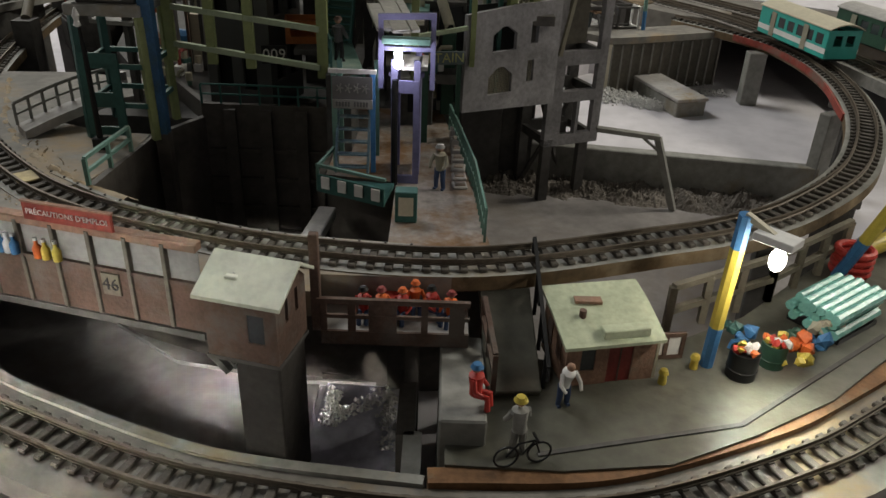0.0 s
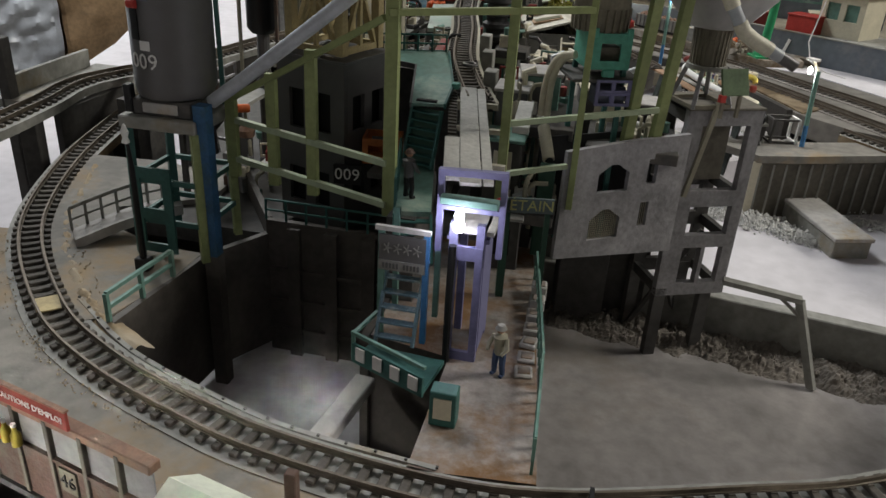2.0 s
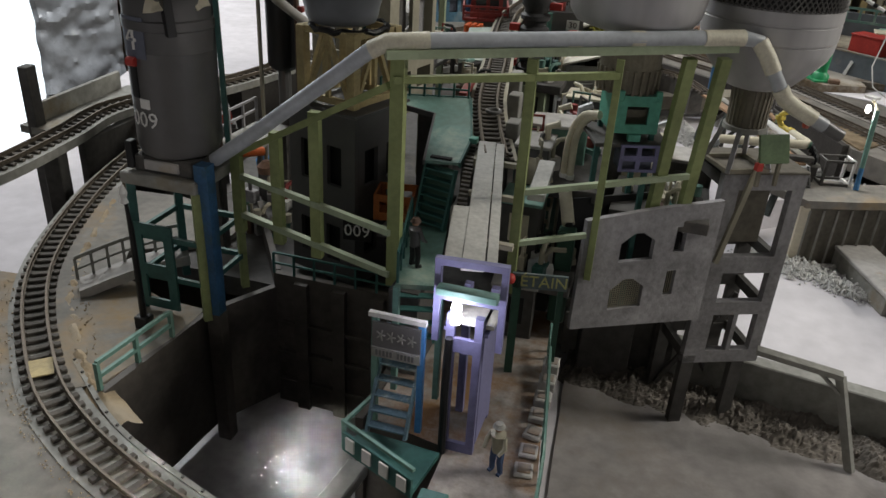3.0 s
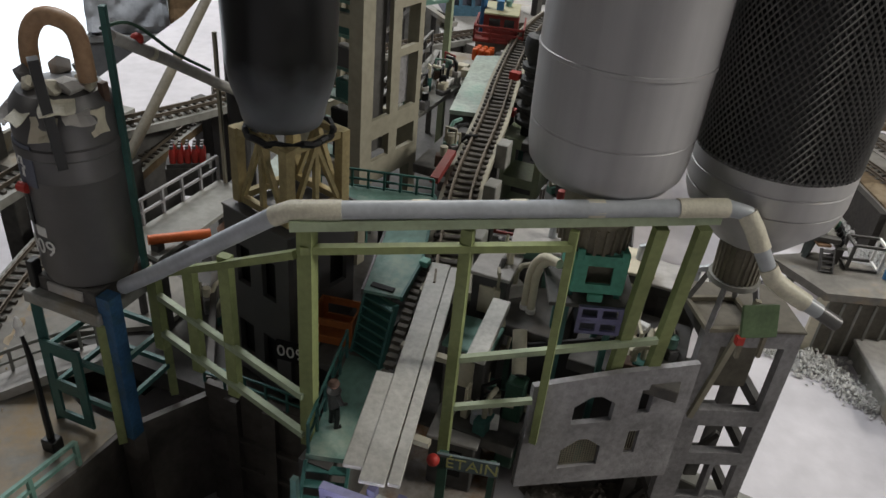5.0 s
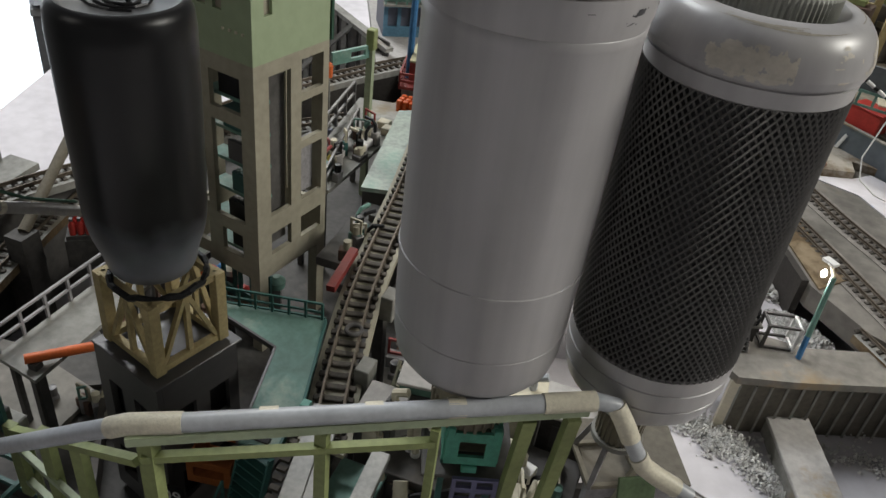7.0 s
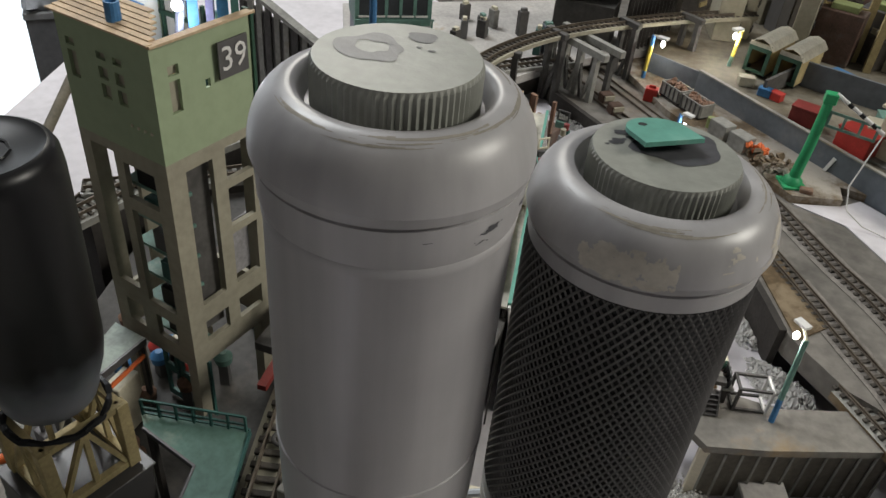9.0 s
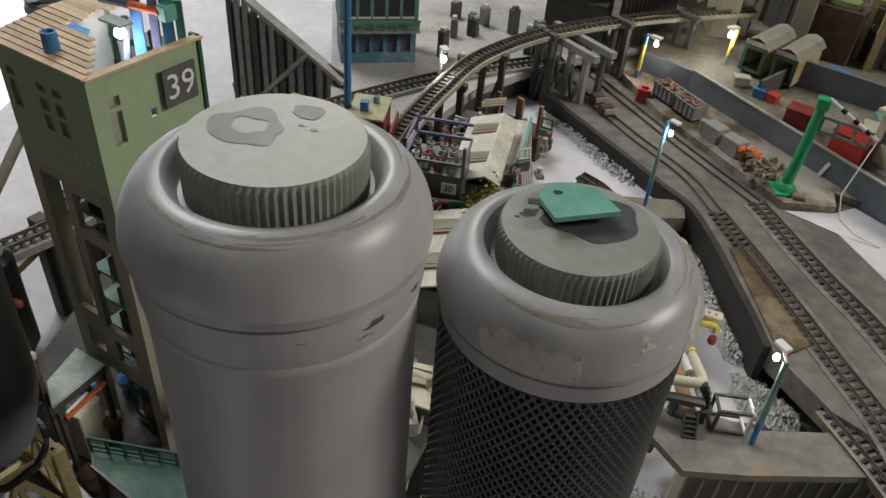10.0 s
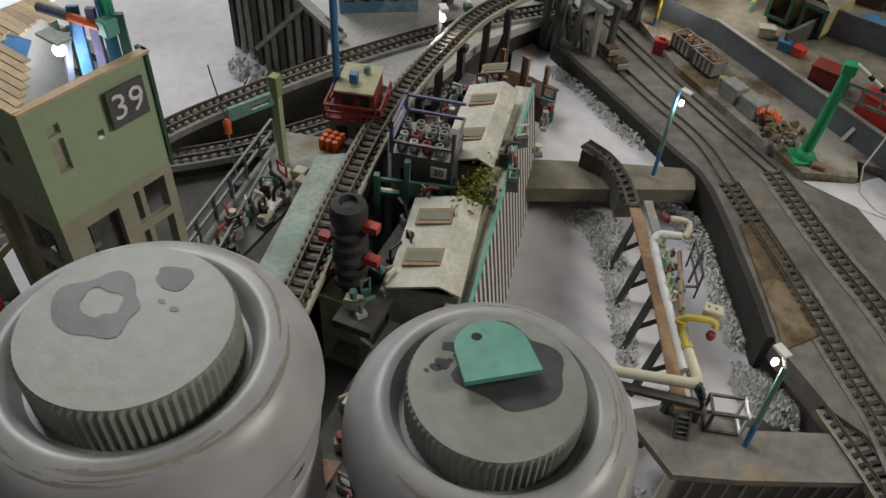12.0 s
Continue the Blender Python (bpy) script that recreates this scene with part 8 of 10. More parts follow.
ow = thing("side_platform", -11.6, 33.8, 6.2, "grey side platform with railings and small goods", "platform")
part("plate", slab(B(), [(-1.6, -4.5), (0.6, -4.2), (1.3, 8.9), (-3.2, 7.9)], 5.6, 5.85), M_CONC, ow)
for x, y in ((-1.2, -4), (0.2, -4), (-2.8, 6.5), (-0.9, 7.0)):
    part("leg", beam(B(), (x, y, 0), (x, y, 5.6), 0.3), M_CONCD, ow)
railing("railing", [(-13.2, 29.4, 12.05), (-14.7, 40.6, 12.05)], 1.6, M_DGREY, "dark grey railing along the side platform", 1.8, 0.16)
railing("railing", [(-11.2, 29.6, 12.05), (-13.0, 37.6, 12.05)], 1.3, M_DGREY, "dark grey inner railing", 1.6, 0.14)
for i in range(9):
    t = thing("small_barrel", -10.8 - 0.45 * (i % 3), 41.3 + 0.45 * (i // 3), 12.05, "small deep orange barrel", "barrel", "orange barrels")
    part("shell", lathe(B(), [(0, 0), (0.2, 0), (0.22, 0.35), (0.2, 0.7), (0, 0.7)], seg=12), M_ORANGEB, t, soft=True)
    part("lid", lathe(B(), [(0.2, 0.7), (0.17, 0.76), (0, 0.76)], seg=12), M_ORANGEB, t)
for x, y, w in ((-11.5, 38.4, 0.8), (-12.3, 37.9, 0.6), (-11.0, 37.7, 0.6), (-12.6, 36.3, 0.5)):
    solid("pale_crate", box(B(), x - w / 2, y - 0.35, 12.05, x + w / 2, y + 0.35, 12.55, 0.04), M_CREAM, "small pale wooden crate", "crate", group="pale crates")
for x, y, m in ((-12.2, 32.2, M_YELLOW), (-12.4, 33.2, M_GREEN), (-12.5, 34.1, M_DGREY), (-12.6, 34.8, M_DGREY)):
    solid("gas_bottle", lathe(B(), [(0, 12.05), (0.2, 12.05), (0.2, 12.6), (0.08, 12.8), (0, 12.85)], x, y, 10), m, "small painted gas bottle", "gas bottle", group="gas bottles", soft=True)
gp = thing("signal_gantry", -13.0, 39.0, 6.2, "green post with a pierced pale arm and hanging weight", "gantry")
part("post", beam(B(), (0, 0, 0), (0, 0, 11.0), 0.42), M_SAGE, gp)
part("head", box(B(), -0.25, -0.3, 10.6, 0.3, 0.3, 11.9, 0.05), M_OLIVE, gp)
part("arm", turned(holed(B(), -3.0, 10.1, 0, 10.9, [(-1.6, 10.3, -0.5, 10.7)], -0.1, 0.1), 0, 0, 63), M_TEALL, gp)
part("weight", lathe(B(), [(0, 0), (0.2, 0.1), (0.22, 0.8), (0.1, 1.0), (0, 1.0)], seg=10), M_ORANGE, gp, at=(-1.42, -2.8, 9.3))
part("cable", tube(B(), [(-1.42, -2.8, 9.3), (-1.3, -2.9, 6.0)], 0.05, 5), M_CONC, gp)
part("cable_block", box(B(), -1.5, -3.1, 4.8, -1.1, -2.7, 6.0, 0.04), M_NPLATE, gp)
part("whip", tube(B(), [(-1.42, -2.8, 10.2), (-2.2, -2.4, 12.2), (-2.5, -2.2, 13.0)], 0.04, 5), M_DGREY, gp)
rh = thing("red_signal_cabin", -11.2, 45.4, 6.2, "red cabin with a cream flat roof and balcony", "cabin", rz=14)
part("base", holed(B(), -1.7, 0, 1.5, 6.6, [(-1.2, 5.0, -0.5, 6.0), (0.1, 5.0, 0.8, 6.0)], -1.5, 1.5), M_CONC, rh)
part("balcony", box(B(), -1.9, -1.8, 6.5, 1.7, 1.7, 6.7), M_REDD, rh)
part("body", holed(B(), -1.3, 6.7, 1.2, 8.4, [(-0.9, 7.3, -0.1, 8.1), (0.2, 7.3, 0.9, 8.1)], -1.2, 1.3), M_REDD, rh)
part("glazing", box(B(), -1.2, -1.1, 6.9, 1.1, 1.2, 8.3), M_GLASS, rh)
part("roof", box(B(), -1.3, -1.5, 8.4, 1.2, 1.9, 8.55, 0.03), M_CABROOF, rh)
for a, b in (((-1.85, -1.75), (1.65, -1.75)), ((1.65, -1.75), (1.65, 1.65)), ((-1.85, -1.75), (-1.85, 1.65))):
    for z in (7.1, 7.6):
        part("rail", beam(B(), (*a, z), (*b, z), 0.12, 0.16), M_REDD, rh)
    for k in range(4):
        p = Vector((*a, 6.7)).lerp(Vector((*b, 6.7)), k / 3)
        part("baluster", beam(B(), p, p + Vector((0, 0, 0.95)), 0.12), M_REDD, rh)
part("roof_box", box(B(), -0.5, -0.6, 8.55, 0.0, -0.1, 9.2), M_BLUE, rh)
part("roof_flask", lathe(B(), [(0, 0), (0.22, 0), (0.22, 0.4), (0, 0.5)], seg=10), M_TEALL, rh, at=(0.3, 0.9, 8.55))
solid("blue_mast", tube(B(), [(-12.6, 45.0, 6.2), (-12.6, 45.1, 24.0)], 0.24, 10), M_BLUE, "tall bright blue mast", "mast")
stk = thing("finned_stack", -4.95, 32.3, 6.2, "black finned chimney stack with red fittings", "stack")
prof = [(0, 5.2), (0.55, 5.2), (0.5, 6.4)]
for i in range(5):
    z = 6.4 + i * 0.8
    prof += [(0.75, z), (1.0, z + 0.15), (1.0, z + 0.4), (0.75, z + 0.55)]
prof += [(0.8, 10.4), (0.98, 10.6), (1.02, 11.3), (0.9, 11.6), (0.5, 11.75), (0.4, 11.5), (0, 11.5)]
part("chimney", lathe(B(), [(r * 0.92, z - 0.6 if z > 5.3 else z) for r, z in prof], seg=32), mat("sooty_black_iron", (0.045, 0.045, 0.047), 0.6, vary=0.4, size=0.8, bump=0.3), stk, soft=True)
part("base_frame", holed(B(), -1.3, 0, 1.3, 5.2, [(-0.9, 0.6, 0.9, 2.2), (-0.9, 2.8, 0.9, 4.6)], -1.2, 1.2), M_SAGE, stk)
for z in (7.6, 9.8):
    part("fitting", box(B(), 0.85, -0.3, z, 1.6, 0.2, z + 0.4), M_RED, stk)
    part("fitting", box(B(), -1.5, -0.5, z - 1.4, -0.9, 0.0, z - 1.0), M_RED, stk)


def shed(x, y, z, L, W, rz, label, boards=2):
    t = thing("white_shed", x, y, z, label, "shed", "white roofed sheds", rz=rz)
    h = 6.6
    part("front_wall", holed(B(), 0, 0, W, h, [(W * 0.62, 3.6, W * 0.85, 5.8)], 0, 0.15), M_CONC, t)
    part("window", box(B(), W * 0.62, 0.1, 3.6, W * 0.85, 0.14, 5.8), M_TIMBER, t)
    part("back_wall", box(B(), 0, L - 0.15, 0, W, L, h), M_CONC, t)
    for xx in (0, W - 0.15):
        part("side_wall", box(B(), xx, 0.15, 0, xx + 0.15, L - 0.15, h), M_CONC, t)
    r = W * 0.72
    for (xa, za), (xb, zb) in (((-0.15, h), (r, h + 0.75)), ((r, h + 0.75), (W + 0.15, h + 0.25))):
        bm = B()
        v0 = [bm.verts.new(p) for p in ((xa, -0.2, za), (xb, -0.2, zb), (xb, L + 0.2, zb), (xa, L + 0.2, za))]
        v1 = [bm.verts.new(v.co + Vector((0, 0, 0.12))) for v in v0]
        bm.faces.new(v0), bm.faces.new(v1)
        for i in range(4):
            bm.faces.new((v0[i], v0[(i + 1) % 4], v1[(i + 1) % 4], v1[i]))
        part("roof_slope", bm, M_SHEDR, t)
    for k in range(boards):
        yy = L * (0.28 + 0.48 * k)
        zz = h + 0.42
        sk_ = part("skylight", beam(B(), (0.35, yy, zz - 0.02), (W * 0.66, yy, zz + 0.42), 1.25, 0.1), M_SKYL, t, "brown framed skylight")
        for f in (0.3, 0.72):
            p = Vector((0.35, yy, zz + 0.0)).lerp(Vector((W * 0.66, yy, zz + 0.44)), f)
            d = Vector((W * 0.66 - 0.35, 0, 0.44)).normalized() * 0.42
            part("pane", beam(B(), p - d, p + d, 0.75, 0.13), M_OLIVED, sk_)
    return t


shed(-2.7, 32.0, 6.2, 6.6, 3.5, 12, "white roofed shed with two brown skylights")
shed(-4.3, 42.5, 6.2, 8.2, 3.0, 9, "white roofed shed with brown skylights further up the line", 3)
np_ = thing("notice_board", -2.3, 32.6, 12.75, "small white notice with illegible lines", "notice", rz=12)
part("plate", beam(B(), (0.0, 0.2, 0.12), (1.0, 0.2, 0.36), 0.7, 0.05), M_WHITEP, np_)
bm = B()
for i in range(4):
    beam(bm, (0.1, 0.0 + i * 0.13, 0.18), (0.9, 0.0 + i * 0.13, 0.375), 0.04, 0.05)
part("marks", bm, M_DGREY, np_)
solid("lean_roof", slab(B(), [(0.4, 31.0), (1.55, 31.0), (-2.1, 53.3), (-3.2, 53.0)], 12.2, 12.34), M_SHEDR, "grubby white strip roof between shed and fence", "roof")
sw = thing("striped_fence", 1.65, 31.0, 3.3, "tall fence of red and white slats with a green top rail", "fence")
a, b = Vector((0, 0, 0)), Vector((-3.65, 22.3, 0))
ns_ = 46
slm = [mesh_of("slat", box(B(), -0.05, -0.22, -9.0, 0.05, 0.22, 0.0), m) for m in (M_WHITEP, M_BROWN)]
ang = math.atan2(b.y, b.x) - math.pi / 2
for i in range(ns_):
    ob = new("slat", slm[i % 2])
    ob.parent = sw
    ob.location = (a.lerp(b, i / (ns_ - 1)) + Vector((0, 0, 9.25))) * CM
    ob.rotation_euler = (0, -0.13, ang)
part("top_rail", beam(B(), a + Vector((0, 0, 9.3)), b + Vector((0, 0, 9.3)), 0.2, 0.16), M_MINT, sw)
part("backing", beam(B(), a + Vector((-0.25, 0, 4.4)), b + Vector((-0.25, 0, 4.4)), 0.1, 8.8), M_CONCD, sw)
b30 = thing("barrel_store", -6.3, 39.8, 6.2, "dark grey store marked 30 with drums on its roof", "store", rz=10)
part("body", holed(B(), 0, 0, 3.5, 8.4, [(0.5, 5.9, 1.2, 7.4)], 0, 3.2), M_DGREY, b30)
# near-black block stands in for the unlit inside of the store
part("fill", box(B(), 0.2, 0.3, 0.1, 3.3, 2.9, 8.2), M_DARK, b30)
pl9 = part("number_plate", box(B(), 2.3, -0.08, 7.2, 3.2, 0.0, 7.9), M_WHITEP, b30)
part("digits", turned(words("30", 0.6), 2.75, -0.1, 0, 7.55), M_BLACK, pl9)
for k, (xa, ya, xb, yb) in enumerate(((0, 0, 3.5, 0), (3.5, 0, 3.5, 3.2), (0, 0, 0, 3.2), (0, 3.2, 3.5, 3.2))):
    for z in (9.2, 10.2) if k > 1 else (9.2,):
        part("rail", beam(B(), (xa, ya, z), (xb, yb, z), 0.14, 0.16), M_LAV if k > 1 else M_DGREY, b30)
    part("post", beam(B(), (xa, ya, 8.4), (xa, ya, 10.4), 0.2), M_LAV if k > 1 else M_DGREY, b30)
for i in range(16):
    t = thing("small_drum", -6.0 + 0.75 * (i % 4) + random.uniform(-0.1, 0.1) - 0.12 * (i // 4), 40.4 + 0.62 * (i // 4) + 0.13 * (i % 4), 14.65, "small drum on the store roof", "drum", "store drums")
    c = random.choice((M_PIPE, M_CONC, M_CONC, M_DGREY, M_PANEL, M_REDD))
    part("shell", lathe(B(), [(0, 0), (0.24, 0), (0.24, 0.6), (0.15, 0.62), (0.15, 0.5), (0, 0.5)], seg=12), c, t, soft=True)
tf = thing("teal_gantry", -7.0, 39.0, 6.2, "teal framework bridging the sheds", "frame", rz=15)
part("front", holed(B(), 0, 5.8, 6.8, 6.95, [(0.35, 6.0, 1.5, 6.75), (2.6, 6.1, 3.7, 6.75), (4.1, 6.1, 5.2, 6.7)], -0.1, 0.1), M_TEALG, tf)
part("brace", beam(B(), (3.8, -0.12, 5.9), (6.6, -0.12, 6.9), 0.06, 0.16), M_TEALG, tf)
for x in (0.15, 1.9, 6.6):
    part("post", box(B(), x - 0.16, -0.2, 0, x + 0.16, 0.2, 7.2 if x != 1.9 else 8.4), M_TEALG, tf)
part("shelf", box(B(), 0.2, 0.2, 5.6, 6.4, 0.6, 5.75), M_CREAM, tf)
bm = B()
for _ in range(420):
    c = Vector((random.gauss(-1.4, 0.45), random.gauss(40.2, 1.1), 12.6 + random.random() * 1.3))
    a_ = Vector([random.uniform(-1, 1) for _ in range(3)]).normalized() * 0.16
    b_ = a_.cross(Vector([random.uniform(-1, 1) for _ in range(3)])).normalized() * 0.1
    bm.faces.new([bm.verts.new(c + v) for v in (-a_, b_, a_, -b_)])
bush = thing("bush", -1.4, 40.2, 6.2, "yellow-green scatter bush between the sheds", "bush")
for v in bm.verts:
    v.co -= Vector((-1.4, 40.2, 6.2))
part("leaves", bm, M_BUSH, bush)
part("stem", box(B(), -0.8, -1.5, 0, 0.8, 1.8, 6.4), M_BROWN, bush)

# ---- far left and far middle ----
fn = thing("timber_screen", -36, 66, 0, "grey timber screen wall with uprights", "screen")
for i in range(13):
    p = Vector((0, 0, 0)).lerp(Vector((16.0, -7.5, 0)), i / 12)
    part("upright", beam(B(), p, p + Vector((0, 0, 12.5 - i * 0.3)), 0.55, 0.35), M_CONC if i % 3 else M_CONCD, fn)
part("backing", beam(B(), (0, 0.3, 5.5), (16.0, -7.2, 4.6), 0.2, 10), M_CONCD, fn)
part("cap_board", beam(B(), (-0.5, 0, 12.6), (16.4, -7.6, 9.0), 0.9, 0.4), M_CONC, fn)
part("brace", beam(B(), (4, -2.4, 2), (12, -6.0, 10), 0.4), M_CONC, fn)
rubble("rubble_heap", [(-34, 63, 0, 1.5), (-28, 60, 0, 1.5), (-23, 57.5, 0, 1)], 260, 0.15, 0.5, "white plaster heap at the foot of the screen", None, 2.0)
mid = slab(B(), [(-20, 56.5), (-12.5, 54.0), (-10.6, 58), (-9.6, 64), (-5, 73), (3, 82), (-8, 92), (-30, 76)], 7.6, 8.4)
solid("middle_yard", mid, M_CONCL, "pale dusty yard beyond the cabin", "yard", "structure")
solid("middle_yard_base", slab(B(), [(-19, 57.5), (-12.6, 55.0), (-10.4, 64), (-6, 73), (1, 81), (-9, 90), (-28, 75)], 0, 7.6), M_PIT, "dark bank under the middle yard", "bank", "structure")
tbd = thing("teal_station", -20.5, 66.5, 8.4, "teal and blue station building with white-framed windows", "building", rz=32)
part("lower", holed(B(), -3.4, 0, 3.4, 3.4, [(-3.0 + i * 1.25, 1.0, -2.1 + i * 1.25, 2.8) for i in range(5)], -2.2, -2.0), mat("faded_blue_sheet", (0.1, 0.22, 0.32), 0.5, vary=0.35, size=1.2, bump=0.15, stain=(0.28, 0.34, 0.36), stain_at=0.62), tbd)
part("lower_back", box(B(), -3.4, -1.9, 0, 3.4, 2.4, 3.4), M_NPLATE, tbd)
part("upper", holed(B(), -3.5, 3.4, 3.5, 7.4, [(-3.1 + i * 1.3, 4.4, -2.1 + i * 1.3, 6.4) for i in range(5)], -2.3, -2.1), M_TEALL, tbd)
part("upper_back", box(B(), -3.5, -2.0, 3.4, 3.5, 2.6, 7.3), M_TEAL, tbd)
for i in range(5):
    part("window", box(B(), -3.1 + i * 1.3, -2.25, 4.4, -2.1 + i * 1.3, -2.2, 6.4), M_GLASS, tbd)
    part("sill", box(B(), -3.15 + i * 1.3, -2.42, 4.25, -2.05 + i * 1.3, -2.3, 4.4), M_WHITEP, tbd)
part("balcony", box(B(), -3.6, -3.2, 3.2, 3.6, -2.32, 3.4), M_CONC, tbd)
for i in range(8):
    part("baluster", box(B(), -3.5 + i * 0.98, -3.18, 3.4, -3.36 + i * 0.98, -3.06, 4.2), M_TEALL, tbd)
part("handrail", box(B(), -3.6, -3.2, 4.2, 3.6, -3.04, 4.34), M_TEALL, tbd)
part("roof", box(B(), -3.9, -2.8, 7.4, 3.9, 3, 7.7), M_CONC, tbd)
for i in range(14):
    t = thing("yard_fitting", -20 + random.uniform(3, 13), 62 + random.uniform(6, 18), 8.4, "small dark fitting standing in the far yard", "fitting", "far yard fittings", rz=random.uniform(0, 180))
    h = random.uniform(0.6, 2.8)
    part("body", box(B(), -0.5, -0.35, 0, 0.5, 0.35, h, 0.05), random.choice((M_CONCD, M_DGREY, M_TEAL, M_STEELB, M_BROWN, M_CONC, M_PANEL)), t)
    part("top", box(B(), -0.3, -0.2, h, 0.3, 0.2, h + 0.3), random.choice((M_CREAM, M_DGREY, M_TEALL)), t)
hw = thing("hopper_wagon", -4.5, 80.5, 12.6, "grey hopper wagon on the far incline", "wagon", rz=40)
part("body", slab(B(), [(-3, -1.2), (3, -1.2), (3, 1.2), (-3, 1.2)], 0.6, 3.0), M_DGREY, hw)
part("chassis", box(B(), -3.1, -0.9, 0.2, 3.1, 0.9, 0.6), M_BLACK, hw)
solid("wagon_stand", box(B(), -7.5, 78.5, 8.4, -1.5, 83, 12.7), M_CONCD, "dark abutment under the far line", "abutment", "structure")
tk = thing("grey_trestle", -3.0, 71.0, 0, "dark grey braced trestle under the curve", "trestle", rz=-35)
for x in (-3, -1.2, 0.8, 2.8):
    part("post", beam(B(), (x, -0.6, 0), (x, -0.6, 11.8), 0.5), M_CONC, tk)
    part("post", beam(B(), (x, 1.4, 0), (x, 1.4, 11.8), 0.5), M_CONCD, tk)
for x in (-3, -1.2, 0.8):
    part("brace", beam(B(), (x, -0.6, 2), (x + 1.9, -0.6, 10.5), 0.3), M_CONC, tk)
    part("brace", beam(B(), (x + 1.9, -0.6, 2), (x, -0.6, 10.5), 0.3), M_CONCD, tk)
part("cap", box(B(), -4, -0.95, 11.3, 4, -0.35, 11.9), M_CONC, tk)
part("cap", box(B(), -4, 1.1, 11.3, 4, 1.7, 11.9), M_CONC, tk)
for i, (x, y, m) in enumerate(((-4.5, 53.5, M_CREAM), (-4.2, 57.5, M_BROWN), (-6.2, 56.0, M_CONCD), (-3.2, 60.5, M_BROWN), (-5.4, 61.0, M_CONCD))):
    t = thing("timber_hut", x, y, 0, "grubby timber hut under the curve", "hut", "timber huts", rz=random.uniform(-20, 20))
    part("body", box(B(), -1.1, -1.0, 0, 1.1, 1.0, 7.6, 0.06), m, t)
    part("roof", box(B(), -1.2, -1.1, 7.6, 1.2, 1.1, 7.75, 0.04), M_BROWN, t)
    part("opening", box(B(), -0.4, -1.04, 5.4, 0.4, -1.0, 7.0), M_DARK, t)
    for xx in (-0.9, 0.9):
        part("post", beam(B(), (xx, -0.9, 7.7), (xx, -0.9, 10.6), 0.3), M_PINKB, t)

# ---- pipe trestle in the far basin ----
pt = thing("pipe_trestle", 12.7, 36.6, 0, "timber trestle with an orange-brown walkway board", "trestle")
po2 = Vector((12.7, 36.6, 0))
M_WALK = mat("orange_brown_board", (0.4, 0.25, 0.15), 0.75, vary=0.35, size=1.5, bump=0.3, stain=(0.2, 0.12, 0.08), stain_at=0.64)
M_POST = mat("dark_green_grey_timber", (0.085, 0.1, 0.095), 0.7, vary=0.4, size=1, bump=0.3)
PW = [(12.75, 35.0, 7.6), (11.75, 37.8, 7.6), (10.2, 42.0, 7.6), (8.6, 45.9, 7.6), (6.6, 50.7, 7.6)]
for k, (a, b) in enumerate(zip(PW, PW[1:])):
    part("walkway", beam(B(), Vector(a) - po2, Vector(b) - po2, 0.78, 0.16, 0.02), M_WALK, pt, "orange-brown board")
    part("side_board", beam(B(), Vector(a) - po2 + Vector((1.0, 0.35, -0.1)), Vector(b) - po2 + Vector((1.0, 0.35, -0.1)), 0.6, 0.16), M_CONC, pt)
for k in range(5):
    a = Vector(PW[0]).lerp(Vector(PW[-1]), 0.04 + 0.2 * k)
    for dy in (0.0, 0.55):
        part("leg", beam(B(), Vector((a.x - 1.0, a.y - 1.1 + dy, 3.9)) - po2, Vector((a.x - 0.25, a.y + 0.4 + dy, 7.5)) - po2, 0.3, 0.34), M_POST, pt)
    part("leg", beam(B(), Vector((a.x + 1.2, a.y, 3.9)) - po2, Vector((a.x + 1.1, a.y, 7.5)) - po2, 0.34), M_CONCD, pt)
    part("brace", beam(B(), Vector((a.x - 0.7, a.y, 5.0)) - po2, Vector((a.x + 1.1, a.y, 7)) - po2, 0.22), M_CONCD, pt)
yp = thing("yellow_pipework", 12.9, 36.2, 7.7, "cream and yellow pipe run with valves and pumps", "pipework")
yo = Vector((12.9, 36.2, 7.7))


def run_of(pts, r, m, label="", seg=12):
    part("pipe", tube(B(), [p - yo for p in spline(pts, 0.25)], r, seg), m, yp, label, soft=True)


run_of([(7.2, 34.8, 8.6), (9.0, 35.2, 8.6), (12.2, 35.95, 8.6), (12.9, 36.15, 8.6), (13.05, 36.5, 8.6), (12.75, 37.2, 8.6), (12.0, 38.7, 8.65)], 0.3, M_CREAM)
run_of([(12.35, 36.9, 8.45), (11.3, 39.6, 8.45), (10.1, 42.5, 8.5), (9.0, 45.3, 8.6), (8.75, 46.0, 8.7), (8.95, 46.5, 8.85), (9.7, 46.7, 8.9), (10.5, 46.9, 8.9)], 0.25, M_WHITEP, "white pipe bent over at the top")
run_of([(10.45, 46.9, 8.9), (10.6, 47.3, 9.1), (10.45, 47.8, 9.35), (9.9, 47.75, 9.4), (9.1, 47.55, 9.4)], 0.2, M_CREAM)
run_of([(12.05, 38.6, 8.65), (11.65, 39.3, 8.8), (11.45, 39.5, 9.3), (11.75, 39.55, 9.65), (12.3, 39.6, 9.8), (12.9, 39.75, 9.8), (13.25, 39.75, 9.65), (13.2, 39.5, 9.3)], 0.2, M_YELLOW, "yellow painted pipe")
for a, b in (((12.25, 38.2, 8.65), (12.1, 38.5, 8.65)), ((11.5, 39.45, 9.15), (11.5, 39.5, 9.4))):
    part("band", tube(B(), [Vector(a) - yo, Vector(b) - yo], 0.34, 12), M_YELLOW, yp)
